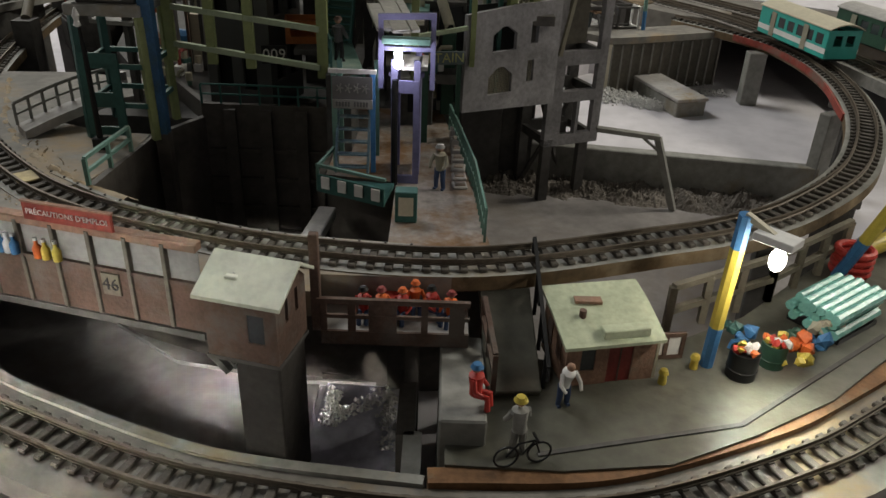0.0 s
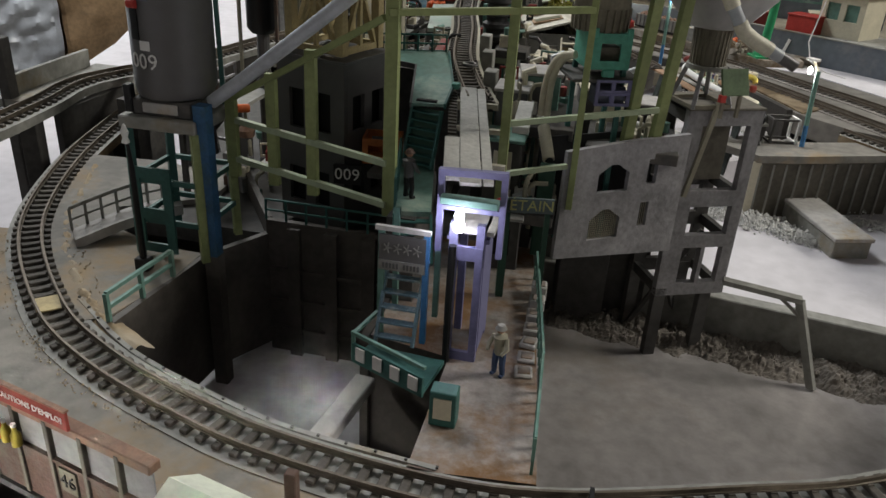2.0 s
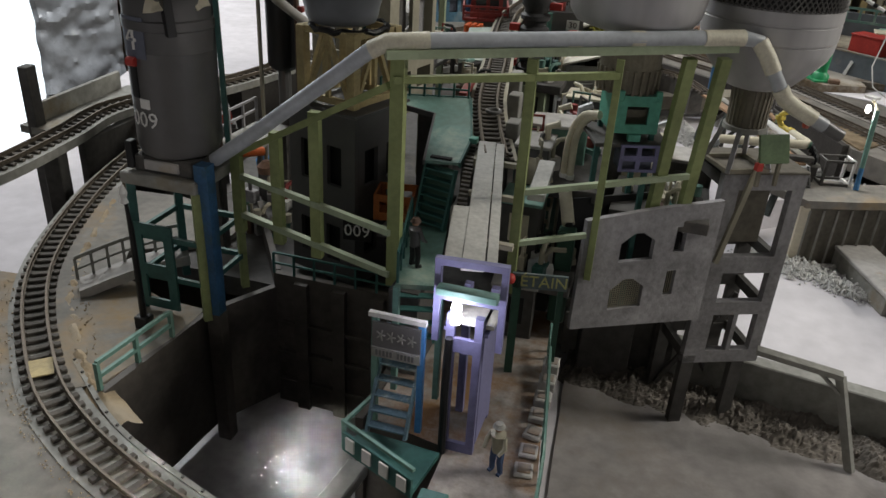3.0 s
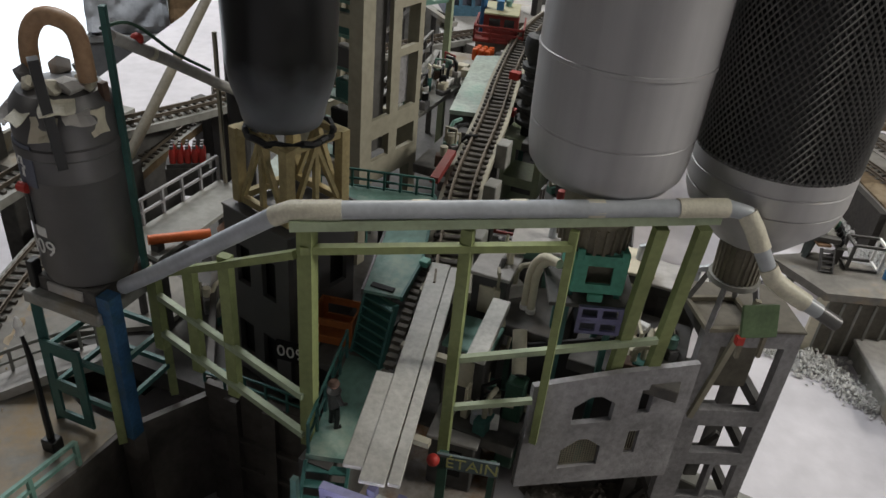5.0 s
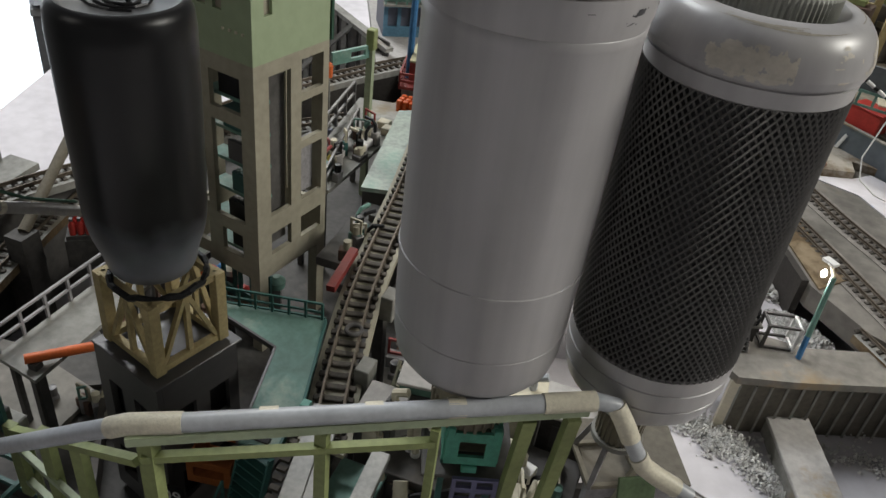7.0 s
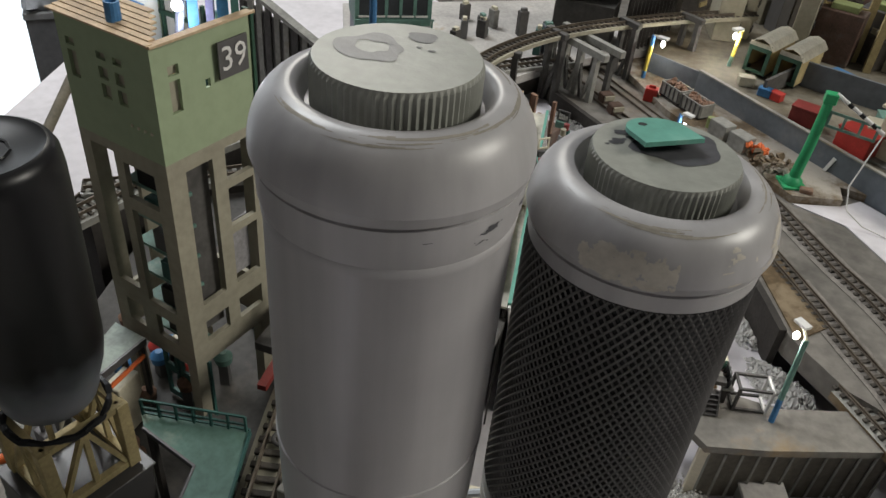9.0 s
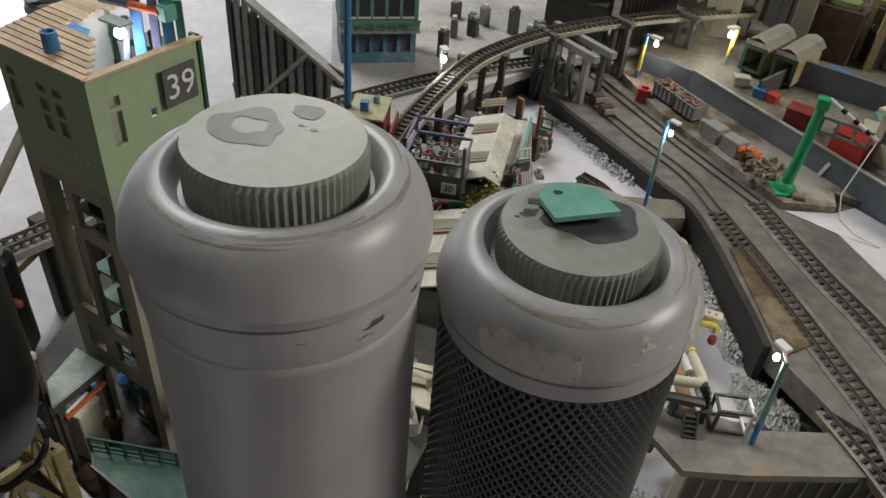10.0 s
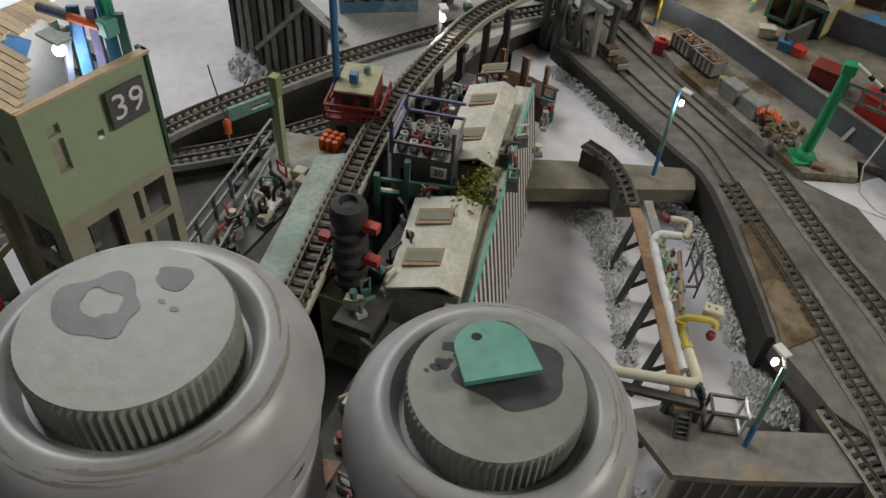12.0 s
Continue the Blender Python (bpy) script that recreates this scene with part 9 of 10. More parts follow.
part("valve", lathe(B(), [(0, 0), (0.2, 0.02), (0.26, 0.2), (0.22, 0.45), (0, 0.5)], seg=14), M_WORNRED, yp, "dull red valve end", at=(0.28, 3.2, 1.1), soft=True)
vb = part("valve_box", box(B(), -0.5, 4.0, 1.8, 0.55, 4.7, 2.3, 0.05), M_CREAM, yp, "stained cream box")
for x in (-0.25, 0.15):
    part("stain", lathe(B(), [(0, 0), (0.09, 0), (0.09, 0.02), (0, 0.02)], seg=8), M_PINKB, vb, at=(x, 4.35, 2.3))
part("trough", beam(B(), Vector((7.4, 34.6, 7.9)) - yo, Vector((13.5, 35.5, 7.9)) - yo, 0.5, 0.3, 0.02), M_CONCD, yp, "dark trough under the pipe")
for k in range(9):
    a = k / 8 * 1.5
    c = Vector((13.15 + 0.5 * math.sin(a), 36.1 - 0.9 * (1 - math.cos(a)) * 0.6, 8.6 - 0.55 * a)) - yo
    part("hose_ring", tube(B(), [c - Vector((0.05, 0.02, 0)), c + Vector((0.05, -0.02, -0.03))], 0.33 if k % 2 else 0.27, 12), M_BLACK if k else M_GREEND, yp)
for (x, y, z), m in (((10.2, 42.8, 8.3), M_TEAL), ((10.9, 43.0, 8.5), M_TEALL), ((9.9, 44.4, 8.5), M_TEAL)):
    part("mount_plate", turned(box(B(), -0.55, -0.3, 0, 0.55, 0.3, 0.2, 0.03), *((Vector((x, y, z)) - yo).xy), -68, z - yo.z), m, yp)
    part("mount_post", beam(B(), Vector((x, y, 7.6)) - yo, Vector((x, y, z + 0.1)) - yo, 0.14), M_TEAL, yp)
for k, (a, b) in enumerate((((10.8, 41.0), (9.7, 45.6)), ((11.4, 40.8), (10.4, 45.4)))):
    part("return_pipe", tube(B(), [Vector((*a, 8.5 + 0.2 * k)) - yo, Vector((*b, 8.7 + 0.2 * k)) - yo], 0.15, 10), M_SAGE if k == 0 else M_WALK, yp, soft=True)
for k in range(10):
    t_ = k / 9
    c = Vector((11.2 - 1.6 * t_, 41.0 + 4.9 * t_, 8.5)) - yo
    part("fitting", lathe(B(), [(0, 0), (0.2, 0), (0.22, 0.25), (0.12, 0.3), (0.12, 0.55 + 0.3 * (k % 2)), (0, 0.6 + 0.3 * (k % 2))], seg=10), (M_SAGE, M_CREAM, M_PANEL, M_SAGE, M_LAV, M_PINKB)[k % 6], yp, at=tuple(c + Vector((0.25 * (-1) ** k, 0, 0))), soft=True)
for a, b in (((12.0, 43.4, 7.5), (12.0, 43.4, 9.6)), ((11.1, 45.9, 7.5), (11.1, 45.9, 9.8)), ((12.0, 43.4, 9.5), (11.1, 45.9, 9.7)), ((12.0, 43.4, 8.5), (11.1, 45.9, 8.6)), ((12.0, 43.4, 8.5), (10.9, 42.9, 8.5)), ((11.5, 44.6, 7.5), (11.6, 44.5, 10.4))):
    part("guard_bar", beam(B(), Vector(a) - yo, Vector(b) - yo, 0.12), M_DGREY, yp)
run_of([(9.2, 47.5, 9.3), (9.0, 47.9, 9.2), (8.8, 48.2, 8.9)], 0.22, M_REDD)
rk = spline([(2.2, 54.4, 8.2), (4.2, 53.8, 8.0), (5.6, 52.2, 7.8), (6.5, 50.4, 7.7)], 0.7)
track("rack_track", [(2.2, 54.6, 8.0), (4.2, 53.6, 7.9), (5.9, 51.6, 7.7), (6.9, 49.6, 7.65)], "short curved rack track with pale sleepers", gauge=0.7, width=1.1)
solid("rack_support", ribbon(B(), rk, -0.6, 0.6, -2.2, -0.1), M_CONCD, "dark support of the short curved track", "support", "structure")
bf = thing("open_box_frame", 15.0, 36.0, 6.35, "dark open box frame with a white end", "frame", rz=15)
for x in (-0.9, 0.9):
    for y in (-0.6, 0.6):
        part("post", beam(B(), (x, y, 0), (x, y, 1.7), 0.16), M_CONCD if x < 0 else M_WHITEP, bf)
for z in (0.1, 1.65):
    for y in (-0.6, 0.6):
        part("bar", beam(B(), (-0.9, y, z), (0.9, y, z), 0.14), M_CONCD, bf)
    part("bar", beam(B(), (0.9, -0.6, z), (0.9, 0.6, z), 0.14), M_WHITEP, bf)
    part("bar", beam(B(), (-0.9, -0.6, z), (-0.9, 0.6, z), 0.14), M_CONCD, bf)
stairs("ladder", (13.15, 34.2, 6.35), (12.95, 34.95, 7.5), 0.7, 5, M_DGREY, "short dark ladder at the trestle head")

# ---- lamps and yard things ----
lamp_post("street_lamp", 16.4, 35.2, 6.35, (16.6, 36.8, 11.2), (16.2, 37.2, 11.9), "leaning teal street lamp with white shade, lit", M_BLUE, M_TEALL, M_TEALL, (16.1, 37.0, 11.2), 0.02, (1, 0.97, 0.95), 0.16)
lamp_post("street_lamp", 7.3, 54.9, ZY, (7.3, 54.9, 14.0), (7.8, 54.6, 14.2), "blue and teal street lamp with white shade, lit", M_BLUE, M_TEALL, M_BLUE, (7.7, 54.6, 13.3), 0.02, (0.9, 0.9, 1.0), 0.15)
lamp_post("street_lamp", 2.9, 75.8, ZY, (3.0, 75.8, 11.9), (3.9, 75.5, 11.9), "blue and yellow yard lamp, lit", M_BLUE, M_YELLOW, M_BLUE, (4.0, 75.4, 11.35), 0.03, (1, 0.95, 0.85), 0.2)
lamp_post("street_lamp", 10.5, 79.0, 9.3, (10.7, 79.0, 13.0), (10.3, 78.6, 13.1), "yellow yard lamp beside the vans, lit", M_TEALL, M_YELLOW, M_YELLOW, (10.2, 78.4, 12.5), 0.05, (1, 0.97, 0.9), 0.2)
lamp_post("street_lamp", -10.4, 56.5, 8.4, (-10.4, 56.5, 15.0), (-9.9, 55.8, 15.2), "grey yard lamp with white shade, lit", M_DGREY, M_DGREY, M_DGREY, (-9.9, 55.8, 14.4), 0.025, (0.95, 0.95, 1.0), 0.18)
ledge = [(-1.0, 79.0), (1.5, 76.1), (6.0, 69.7), (11.5, 64.4), (17.1, 59.2), (20.9, 60.4), (20.8, 62.5), (22.8, 62.2), (8.5, 75.0), (4, 82)]
solid("yard_ledge", slab(B(), ledge, ZY - 0.5, ZY + 0.65), M_RUST, "rusty earth ledge beside the yard", "ledge", "structure")
wf = thing("basin_wall", 8.0, 75.4, 6.5, "blue-grey sheet metal basin wall", "wall", kind="structure")
wd = Vector((22.5, -19.8, 0))
part("sheet", beam(B(), (0, 0, 1.5), wd + Vector((0, 0, 1.5)), 0.25, 3.2), M_STEELB, wf)
part("sheet", beam(B(), (0, 0, 1.5), (-5.0, 2.4, 1.5), 0.25, 3.0), M_STEELB, wf)
part("cap_strip", beam(B(), (0, 0, 3.15), wd + Vector((0, 0, 3.15)), 0.4, 0.12), M_CONC, wf)
part("white_mark", beam(B(), wd * 0.52 + Vector((-0.15, -0.15, 0.6)), wd * 0.54 + Vector((-0.15, -0.15, 2.4)), 0.1, 0.3), M_WHITEP, wf)
upf = [(8.2, 75.8), (30.7, 56.0), (90, 56), (90, 140), (10, 140), (0, 95), (3, 78)]
solid("upper_yard", slab(B(), upf, ZY, 9.3), mat("brown_dusty_yard", (0.22, 0.195, 0.15), 0.85, vary=0.5, size=4, bump=0.4, stain=(0.12, 0.095, 0.06), stain_at=0.55), "brown dusty upper yard", "yard", "structure")
solid("white_court", slab(B(), [(17.3, 59.0), (21.2, 57.6), (27, 49), (40, 40), (80, 40), (80, 56), (31, 56.0), (22.5, 62.0), (20.9, 60.4)], ZY, ZY + 0.08), M_WHITE, "white plaster court between tracks and basin", "court", "structure")
w2 = thing("basin_wall", 16.8, 78.0, 9.3, "blue-grey sheet wall round the second basin", "wall", kind="structure")
part("sheet", beam(B(), (0, 0, 1.2), (14, -4.5, 1.2), 0.3, 2.4), M_STEELB, w2)
part("sheet", beam(B(), (0, 0, 1.2), (-3.0, -4.6, 0.7), 0.3, 1.6), M_CONCD, w2)
cr = thing("green_crane", 17.0, 61.0, 7.55, "bright green pillar crane with a striped jib", "crane")
part("foot", lathe(B(), [(0, 0.2), (0.8, 0.2), (0.72, 0.55), (0.45, 0.8), (0, 0.8)], seg=16), M_GREEN, cr, soft=True)
part("base_plate", turned(box(B(), -0.95, -0.95, 0, 0.95, 0.95, 0.2, 0.03), 0, 0, 20), M_GREEN, cr)
part("pillar", tube(B(), [(0, 0, 0.5), (0.2, 0, 3.5), (0.3, 0, 7.6)], [0.44, 0.4, 0.36], 14), M_GREEN, cr, soft=True)
part("head", box(B(), -0.15, -0.42, 7.2, 0.75, 0.42, 8.0, 0.06), M_GREEN, cr)
part("jib", tube(B(), [(0.6, 0, 8.0), (4.4, -1.2, 6.2)], 0.16, 8), M_WHITEP, cr)
for k in (0.3, 0.55, 0.8):
    p = Vector((0.6, 0, 8.0)).lerp(Vector((4.4, -1.2, 6.2)), k)
    d = Vector((3.8, -1.2, -1.8)).normalized() * 0.2
    part("stripe", tube(B(), [p - d, p + d], 0.175, 8), M_BLACK, cr)
part("lattice", turned(holed(B(), 0, 0, 3.6, 1.3, [(0.2, 0.2, 1.1, 1.1), (1.3, 0.2, 2.3, 1.1), (2.5, 0.2, 3.4, 1.1)], -0.05, 0.05), 0.6, -0.1, -17, 5.4), M_TEALL, cr)
part("cable", tube(B(), [(4.4, -1.2, 6.2), (3.4, -2.6, 2.2), (3.8, -3.2, 0.6), (5.2, -3.6, -0.2), (7.0, -3.9, -0.5)], 0.06, 6), M_WHITEP, cr)
part("rag", box(B(), 0.6, -1.1, 0, 1.6, -0.5, 0.4, 0.08), M_PINKB, cr)


def wagon(x, y, z, rz, m, label, L=2.6):
    t = thing("ore_wagon", x, y, z, label, "wagon", "ore wagons", rz=rz)
    for s in (-1, 1):
        part("side", box(B(), -L / 2, s * 0.75 - 0.06, 0.3, L / 2, s * 0.75 + 0.06, 1.5), m, t)
        part("end", box(B(), s * L / 2 - 0.06, -0.69, 0.3, s * L / 2 + 0.06, 0.69, 1.5), m, t)
        for i in range(5):
            xx = -L / 2 + 0.15 + i * (L - 0.3) / 4
            part("rib", box(B(), xx - 0.06, s * 0.84 - 0.04, 0.3, xx + 0.06, s * 0.84 + 0.04, 1.5), M_DGREY, t)
    part("floor_plate", box(B(), -L / 2, -0.8, 0.15, L / 2, 0.8, 0.3), M_BLACK, t)
    bm = B()
    for _ in range(30):
        scrap_chunk(bm, Vector((random.uniform(-L / 2.4, L / 2.4), random.uniform(-0.5, 0.5), 1.2 + random.random() * 0.3)), random.uniform(0.12, 0.3))
    part("load", bm, random.choice((M_RUST, M_PINKB)), t)
    return t


wagon(6.4, 72.2, 7.55, -43, M_CONC, "grey open wagon with rusty ribs and scrap load")
wagon(8.5, 70.1, 7.55, -43, M_CONC, "grey open wagon with rusty ribs and scrap load")
for x, y in ((12.7, 65.2), (11.0, 66.8)):
    solid("concrete_cube", turned(box(B(), -0.95, -0.65, 0, 0.95, 0.65, 1.35, 0.06), x, y, -42, 7.55), M_CONC, "pale grey concrete cube on the ledge", "cube", group="concrete cubes")
solid("green_can", lathe(B(), [(0, 7.55), (0.35, 7.55), (0.35, 8.5), (0, 8.5)], 10.0, 68.0, 12), M_OLIVE, "small light green can", "can")
bm = B()
for _ in range(60):
    scrap_chunk(bm, Vector((random.gauss(15.0, 0.9), random.gauss(62.9, 0.8), 7.6 + random.random() * 0.8)), random.uniform(0.15, 0.4))
solid("scrap_heap", bm, M_RUST, "rusty brown scrap heap on the ledge", "scrap", "stuff", "scrap heaps")
bm = B()
for _ in range(12):
    scrap_chunk(bm, Vector((random.gauss(14.2, 0.5), random.gauss(64.0, 0.4), 7.9 + random.random() * 0.7)), random.uniform(0.2, 0.35))
solid("scrap_heap", bm, M_ORANGE, "orange scrap heap on the ledge", "scrap", "stuff", "scrap heaps")
t = thing("red_jerrycan", 4.2, 72.3, ZY, "red can at the foot of the yard lamp", "can")
part("body", box(B(), -0.6, -0.45, 0, 0.6, 0.45, 1.3, 0.06), M_RED, t)
part("handle", box(B(), -0.3, -0.1, 1.3, 0.3, 0.1, 1.55), M_RED, t)
for x, y in ((-1.0, 68.3), (0.2, 66.4)):
    t = thing("track_stop", x + 1.4, y + 1.5, ZY, "rusty brown track stop block", "stop block", "stop blocks", rz=40)
    part("body", box(B(), -0.6, -0.5, 0, 0.6, 0.5, 0.9, 0.08), M_BROWN, t)
    part("buffer", box(B(), -0.5, -0.7, 0.4, 0.5, -0.5, 0.8), M_KHAKI, t)


def van(x, y, rz, label):
    """A parked van body with a peaked roof, open at the front."""
    t = thing("parked_van", x, y, 9.3, label, "van", "parked vans", rz=rz)
    part("body", holed(B(), -1.1, 0.4, 1.1, 2.9, [(-0.75, 0.7, 0.75, 2.5)], -2.7, -2.55), M_GREEND, t, "dark green front")
    for sx in (-1, 1):
        part("side_wall", box(B(), sx * 1.03 - 0.07, -2.54, 0.4, sx * 1.03 + 0.07, 2.7, 2.9), M_TIMBER, t)
        for yy in (-1.9, 1.9):
            part("wheel", turned(lathe(B(), [(0, -0.1), (0.42, -0.1), (0.42, 0.1), (0, 0.1)], seg=14), 0, 0, 0), M_BLACK, t, at=(sx * 0.9, yy, 0.42)).rotation_euler = (0, math.pi / 2, 0)
        bm = B()
        v0 = [bm.verts.new(p) for p in ((0, -2.9, 3.75), (sx * 0.75, -2.9, 3.5), (sx * 1.3, -2.9, 2.85), (sx * 1.3, 2.9, 2.85), (sx * 0.75, 2.9, 3.5), (0, 2.9, 3.75))]
        for q in ((0, 1, 4, 5), (1, 2, 3, 4)):
            bm.faces.new([v0[k] for k in q])
        bmesh.ops.solidify(bm, geom=bm.faces[:], thickness=0.1)
        part("roof_slope", bm, M_SHEDR, t, "grubby off-white roof")
    part("floor_plate", box(B(), -0.95, -2.5, 0.4, 0.95, 2.6, 0.5), M_BROWN, t)
    part("back_wall", box(B(), -0.95, 2.55, 0.5, 0.95, 2.7, 2.9), M_TIMBER, t)
    part("gable", slab(B(), [(-1.1, -2.7), (1.1, -2.7), (1.1, -2.6), (-1.1, -2.6)], 2.9, 3.3), M_SHEDR, t)


van(13.8, 80.0, -24, "old goods van with a grubby off-white peaked roof")
van(16.5, 78.8, -24, "old goods van with a grubby off-white peaked roof")
for x, y, m, s in ((21.4, 65.9, M_RED, 1.5), (17.4, 69.3, M_DOOR, 1.2), (20.6, 80.0, M_BLUE, 1.0), (23.5, 67.5, M_CREAM, 1.6), (14.0, 73.4, M_BLUE, 0.6), (15.0, 73.0, M_RED, 0.6), (12.2, 75.0, M_KHAKI, 0.7), (24.5, 70.5, M_TEALL, 1.4)):
    t = thing("yard_crate", x, y, 9.3, "painted crate standing in the upper yard", "crate", "yard crates", rz=random.uniform(-40, 20))
    part("body", box(B(), -s, -s * 0.7, 0, s, s * 0.7, s * 1.2, 0.06), m, t)
    part("lid", box(B(), -s * 1.05, -s * 0.75, s * 1.2, s * 1.05, s * 0.75, s * 1.3, 0.03), m, t)
bh2 = thing("cream_cabin", 25.5, 66.0, 6.9, "cream cabin with glazed front on a grey plinth", "cabin", rz=-40)
part("plinth", box(B(), -5, -3, 0, 5, 3, 2.6, 0.05), M_CONC, bh2)
part("body", holed(B(), -2.2, 2.6, 2.2, 6.6, [(-1.6, 4.2, -0.3, 5.8), (0.3, 4.2, 1.6, 5.8)], -2.2, 2.0), M_CREAM, bh2)
part("glazing", box(B(), -2.0, -2.0, 2.8, 2.0, 1.8, 6.4), M_TEALL, bh2)
part("roof", box(B(), -2.6, -2.6, 6.6, 2.6, 2.4, 6.9, 0.05), M_CREAM, bh2)
for i in range(40):
    a = random.uniform(2, 34)
    t = thing("far_machinery", a, random.uniform(86, 104), 9.3, "dark machinery at the back of the layout", "machinery", "far machinery", rz=random.uniform(0, 180))
    h = random.uniform(2.5, 7.5)
    w = random.uniform(0.8, 2.2)
    part("body", box(B(), -w, -w * 0.6, 0, w, w * 0.6, h, 0.08), random.choice((M_CONCD, M_DGREY, M_KHAKI, M_BROWN, M_PIT, M_PIT)), t)
    for k in range(3):
        part("fitting", box(B(), -w * 0.8, -w * 0.7, h * (0.15 + 0.28 * k), w * random.uniform(0.1, 0.8), -w * 0.6, h * (0.25 + 0.28 * k)), random.choice((M_KHAKI, M_DGREY, M_TIMBER, M_DARK)), t)
    part("top", box(B(), -w * 0.6, -w * 0.4, h, w * 0.6, w * 0.4, h + 0.6, 0.05), random.choice((M_OLIVE, M_KHAKI, M_CONC, M_TIMBER)), t)
for x in (14, 20, 26):
    t = thing("timber_gantry", x, 90 - (x - 14) * 0.4, 9.3, "yellow-brown timber gantry at the back", "gantry", "timber gantries")
    for s in (-1, 1):
        part("post", beam(B(), (s * 2.4, 0, 0), (s * 2.4, 0, 9), 0.7), M_TIMBER, t)
    part("beam", beam(B(), (-3, 0, 8.8), (3, 0, 8.8), 0.7, 0.9), M_TIMBER, t)
    part("beam", beam(B(), (-2.6, 0, 5.0), (2.6, 0, 5.0), 0.5, 0.6), M_TIMBER, t)
bc = thing("black_screen", 0.2, 78.6, 6.9, "black slatted screen behind the yard", "screen", kind="structure")
for i in range(13):
    part("slat", beam(B(), (0.3 * i, 0.6 * i, 0), (0.3 * i - 0.1, 0.6 * i, 10 + 0.5 * (i % 3)), 0.4, 0.3), M_TAR, bc)
part("backing", beam(B(), (-0.5, 0.8, 5), (3.6, 8.6, 5), 0.15, 9.6), M_TAR, bc)

# ---- beyond the layout on the left ----
SIDE = 41.35
ct = thing("grey_carton", -148, 142, -95, "large grey carton standing on the room floor", "carton", rz=SIDE)
part("body", box(B(), -1, 0, 0, 48, 40, 57.6, 0.4), M_CARTON, ct)
part("flap", box(B(), -1.3, -0.4, 56.2, 48.3, 40.4, 58, 0.2), M_CARTONT, ct)
bm = box(B(), -1, 0, -37, 19, 24, 12, 1.2)
bmesh.ops.subdivide_edges(bm, edges=[e for e in bm.edges if e.calc_length() > 6], cuts=40, use_grid_fill=True)
for v in bm.verts:
    p = Vector((v.co.x * 0.09 + v.co.z * 0.04, v.co.y * 0.1, v.co.z * 0.2 - v.co.x * 0.05))
    fold = abs(noise.noise(p)) + 0.45 * abs(noise.noise(p * 2.3)) + 0.2 * abs(noise.noise(p * 5)) * max(0.0, min(1.0, 0.5 + 2 * noise.noise(p * 0.7 + Vector((4, 2, 0)))))
    lift = 1.0 if v.co.z > -36 else 0.0
    v.co += Vector((0.5 * noise.noise(p + Vector((9, 0, 0))), -2.6 * fold + 1.0, 0.4 * noise.noise(p * 2))) * lift
solid("wrapped_parcel", turned(bm, -148, 142, SIDE), M_WRAP, "parcel wrapped in clear crinkled plastic on a carton", "parcel", soft=True)
bm = box(B(), 19.6, 2, -37, 44, 22, 2, 1.0)
bmesh.ops.subdivide_edges(bm, edges=[e for e in bm.edges if e.calc_length() > 6], cuts=14, use_grid_fill=True)
for v in bm.verts:
    if v.co.z > -36:
        v.co += noise.noise_vector(v.co * 0.15) * 1.2
solid("wood_block", turned(bm, -148, 142, SIDE), mat("rough_brown_wood", (0.34, 0.22, 0.12), 0.8, vary=0.4, size=5, bump=0.6, stain=(0.12, 0.07, 0.04), stain_at=0.6), "rough brown wooden block on a carton", "block")
wd = thing("window_1", -148, 142, -90, "tall window bright with bluish daylight", "window", kind="structure", rz=SIDE)
part("pane", box(B(), -84, 46, 0, 24, 46.6, 180), M_DAYLIGHT, wd)
for x in (-86, 24):
    part("window_frame", box(B(), x, 44, -2, x + 3, 49, 182), M_WHITEP, wd)
part("window_sill", box(B(), -88, 42, -5, 29, 50, -2), M_WHITEP, wd)


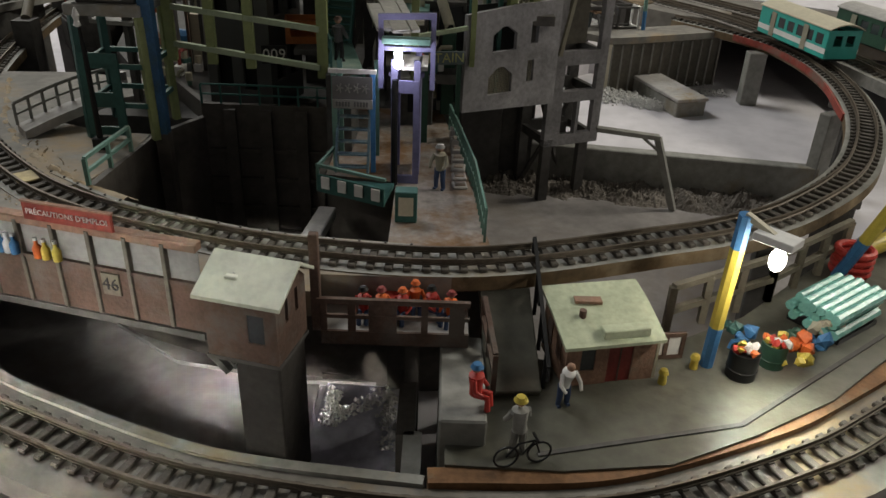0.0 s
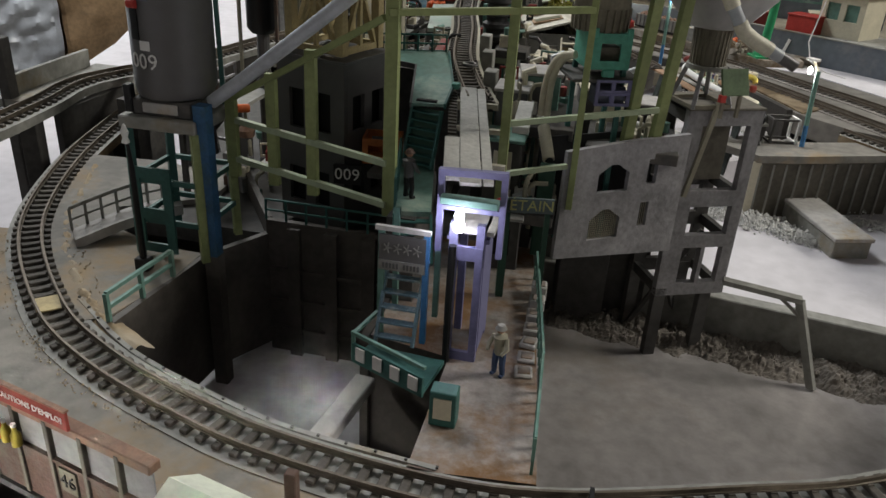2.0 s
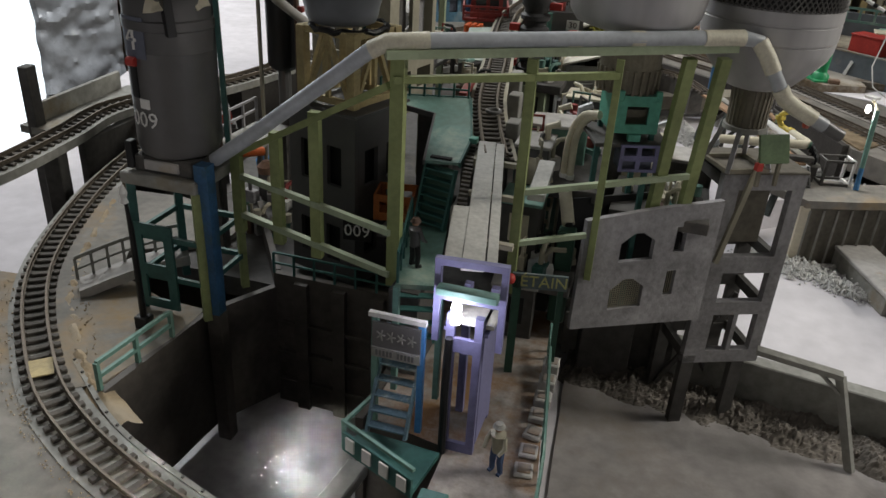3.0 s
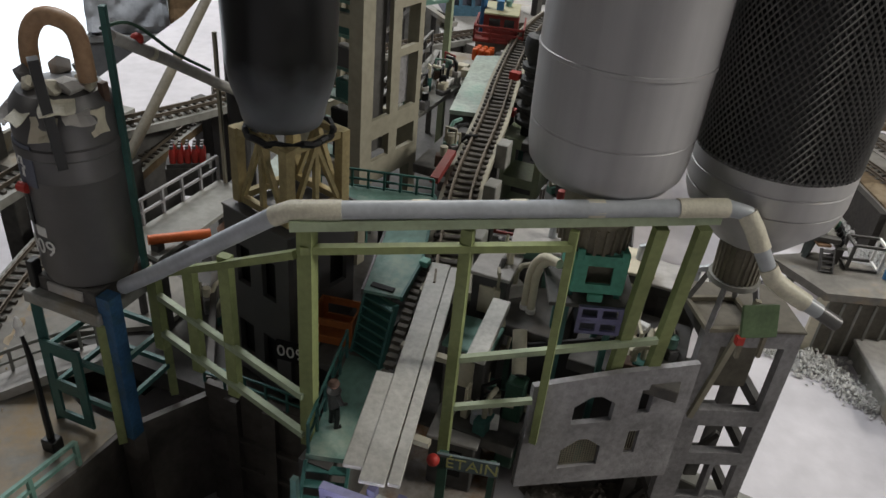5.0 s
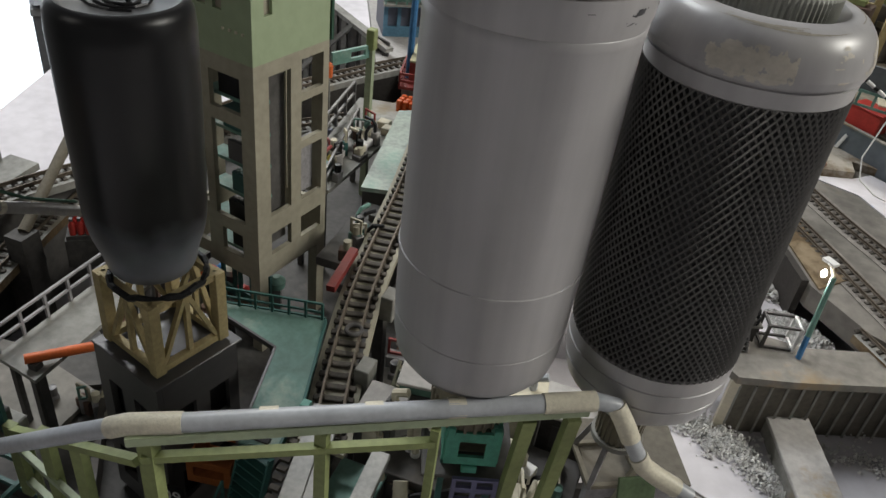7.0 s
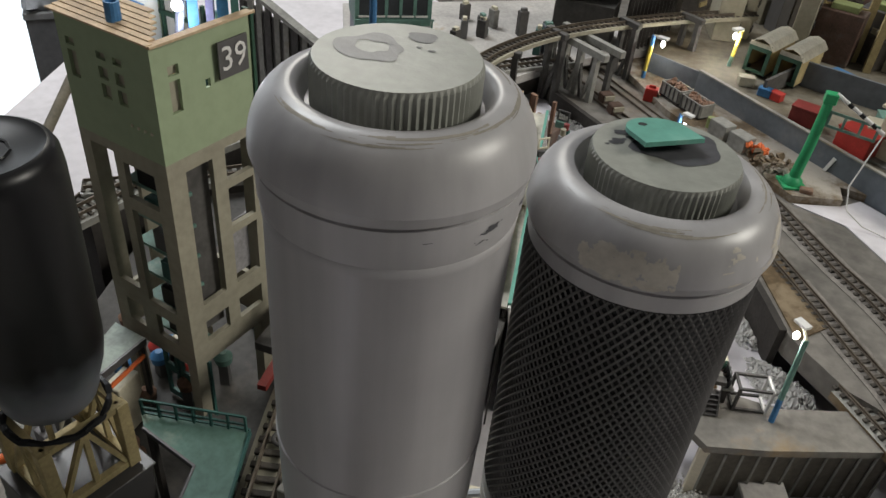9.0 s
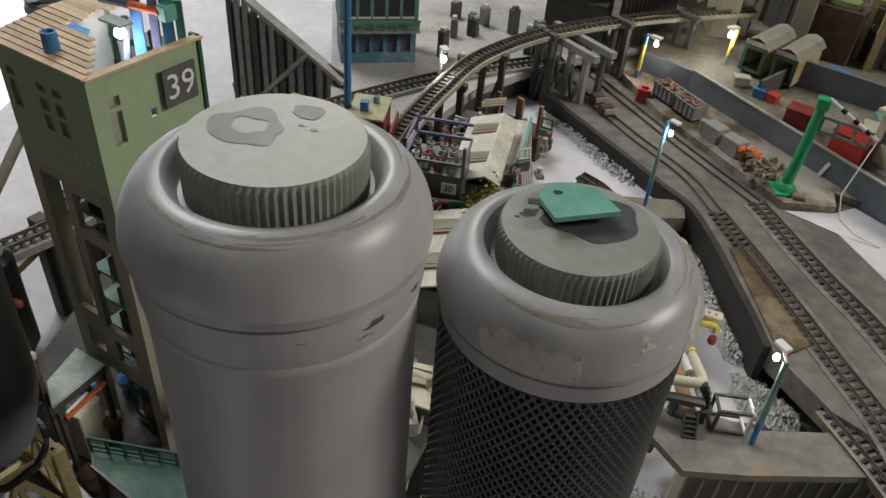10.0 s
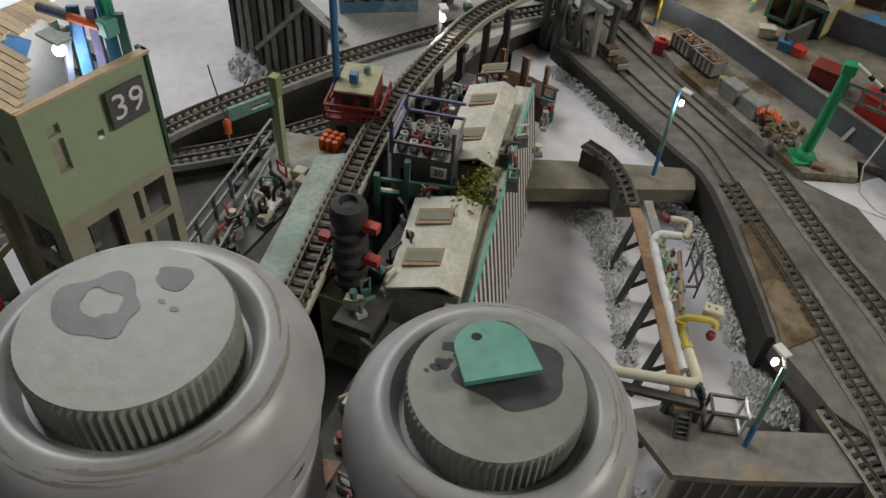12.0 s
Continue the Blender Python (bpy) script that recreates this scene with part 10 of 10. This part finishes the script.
# ---- clutter among the works ----
def oddment(x, y, z, k):
    """A small made-up fitting: a base with a pipe, a box, a crate or a frame on it."""
    t = thing("oddment", x, y, z, "small grubby fitting lying among the works", "fitting", "works oddments", rz=random.uniform(0, 180))
    m1 = random.choice((M_CREAM, M_CONCL, M_DGREY, M_TEAL, M_TEALL, M_BROWN, M_PANEL, M_WHITEP))
    m2 = random.choice((M_CREAM, M_DGREY, M_KHAKI, M_TEALL, M_REDD, M_BLACK))
    w, h = random.uniform(0.2, 0.5), random.uniform(0.25, 0.9)
    part("base", box(B(), -w, -w * 0.6, 0, w, w * 0.6, h, 0.03), m1, t)
    if k % 3 == 0:
        part("pipe", tube(B(), [(0, 0, h), (0, 0, h + 0.5), (0.25, 0, h + 0.75), (0.8, 0, h + 0.75)], 0.11, 8), m2, t, soft=True)
    elif k % 3 == 1:
        part("frame", holed(B(), -w, h, w, h + 0.8, [(-w + 0.1, h + 0.1, w - 0.1, h + 0.7)], -0.05, 0.05), m2, t)
    else:
        part("drum", lathe(B(), [(0, h), (0.2, h), (0.2, h + 0.45), (0, h + 0.5)], seg=10), m2, t, soft=True)


random.seed(77)
k_ = 0
for x0, x1, y0, y1, z, n in ((-2.4, -0.2, 13.5, 19, 12.0, 9), (-2.0, 1.4, 18, 30, 11.6, 26), (-8.4, -6.6, 24, 29, 12.2, 8), (-12.6, -11.0, 30, 38, 12.05, 18), (-4.2, -2.6, 30, 40, 12.0, 16), (-18, -14, 14, 20, 6.2, 14),
                          (-0.9, 1.0, 10.8, 12.6, 9.0, 8), (2.6, 5.6, 13.6, 17.0, 11.5, 12), (-7, -4.5, 44, 54, 11.4, 16), (-1.0, 0.6, 42, 52, 12.34, 10)):
    for _ in range(n):
        x, y = random.uniform(x0, x1), random.uniform(y0, y1)
        oddment(x, y, z, k_)
        k_ += 1
for x0, y0, x1, y1, z in ((-0.8, 13.4, 1.6, 19.0, 11.5), (-2.2, 19.0, 1.6, 31.0, 11.1), (2.2, 13.2, 6.2, 17.4, 11.0), (-4.6, 29.5, -2.5, 40.5, 11.5), (-1.2, 10.5, 1.3, 12.8, 8.5), (-7.4, 43.5, -4.3, 54.5, 10.9), (-8.6, 23.6, -6.4, 29.4, 11.7)):
    solid("works_deck", box(B(), x0, y0, z, x1, y1, z + 0.5, 0.03), M_CONCD, "dark grubby deck among the works", "deck", "structure")
# coloured goods behind the gallery panes
for x, y, z, m in ((-13.75, -5.42, 7.05, M_BLUE), (-13.5, -5.48, 7.05, M_WHITEP), (-13.25, -5.55, 7.05, M_BLUE), (-12.4, -5.77, 7.05, M_ORANGE), (-12.1, -5.85, 7.05, M_YELLOW), (-11.7, -5.95, 7.05, M_YELLOW)):
    t = thing("window_goods", x, y, z, "small painted bottle standing at the gallery pane", "bottle", "gallery bottles")
    part("body", lathe(B(), [(0, 0), (0.14, 0), (0.15, 0.35), (0.06, 0.5), (0.06, 0.65), (0, 0.66)], seg=10), m, t, soft=True)
    part("cap", lathe(B(), [(0.07, 0.62), (0.07, 0.72), (0, 0.72)], seg=8), M_WHITEP, t)
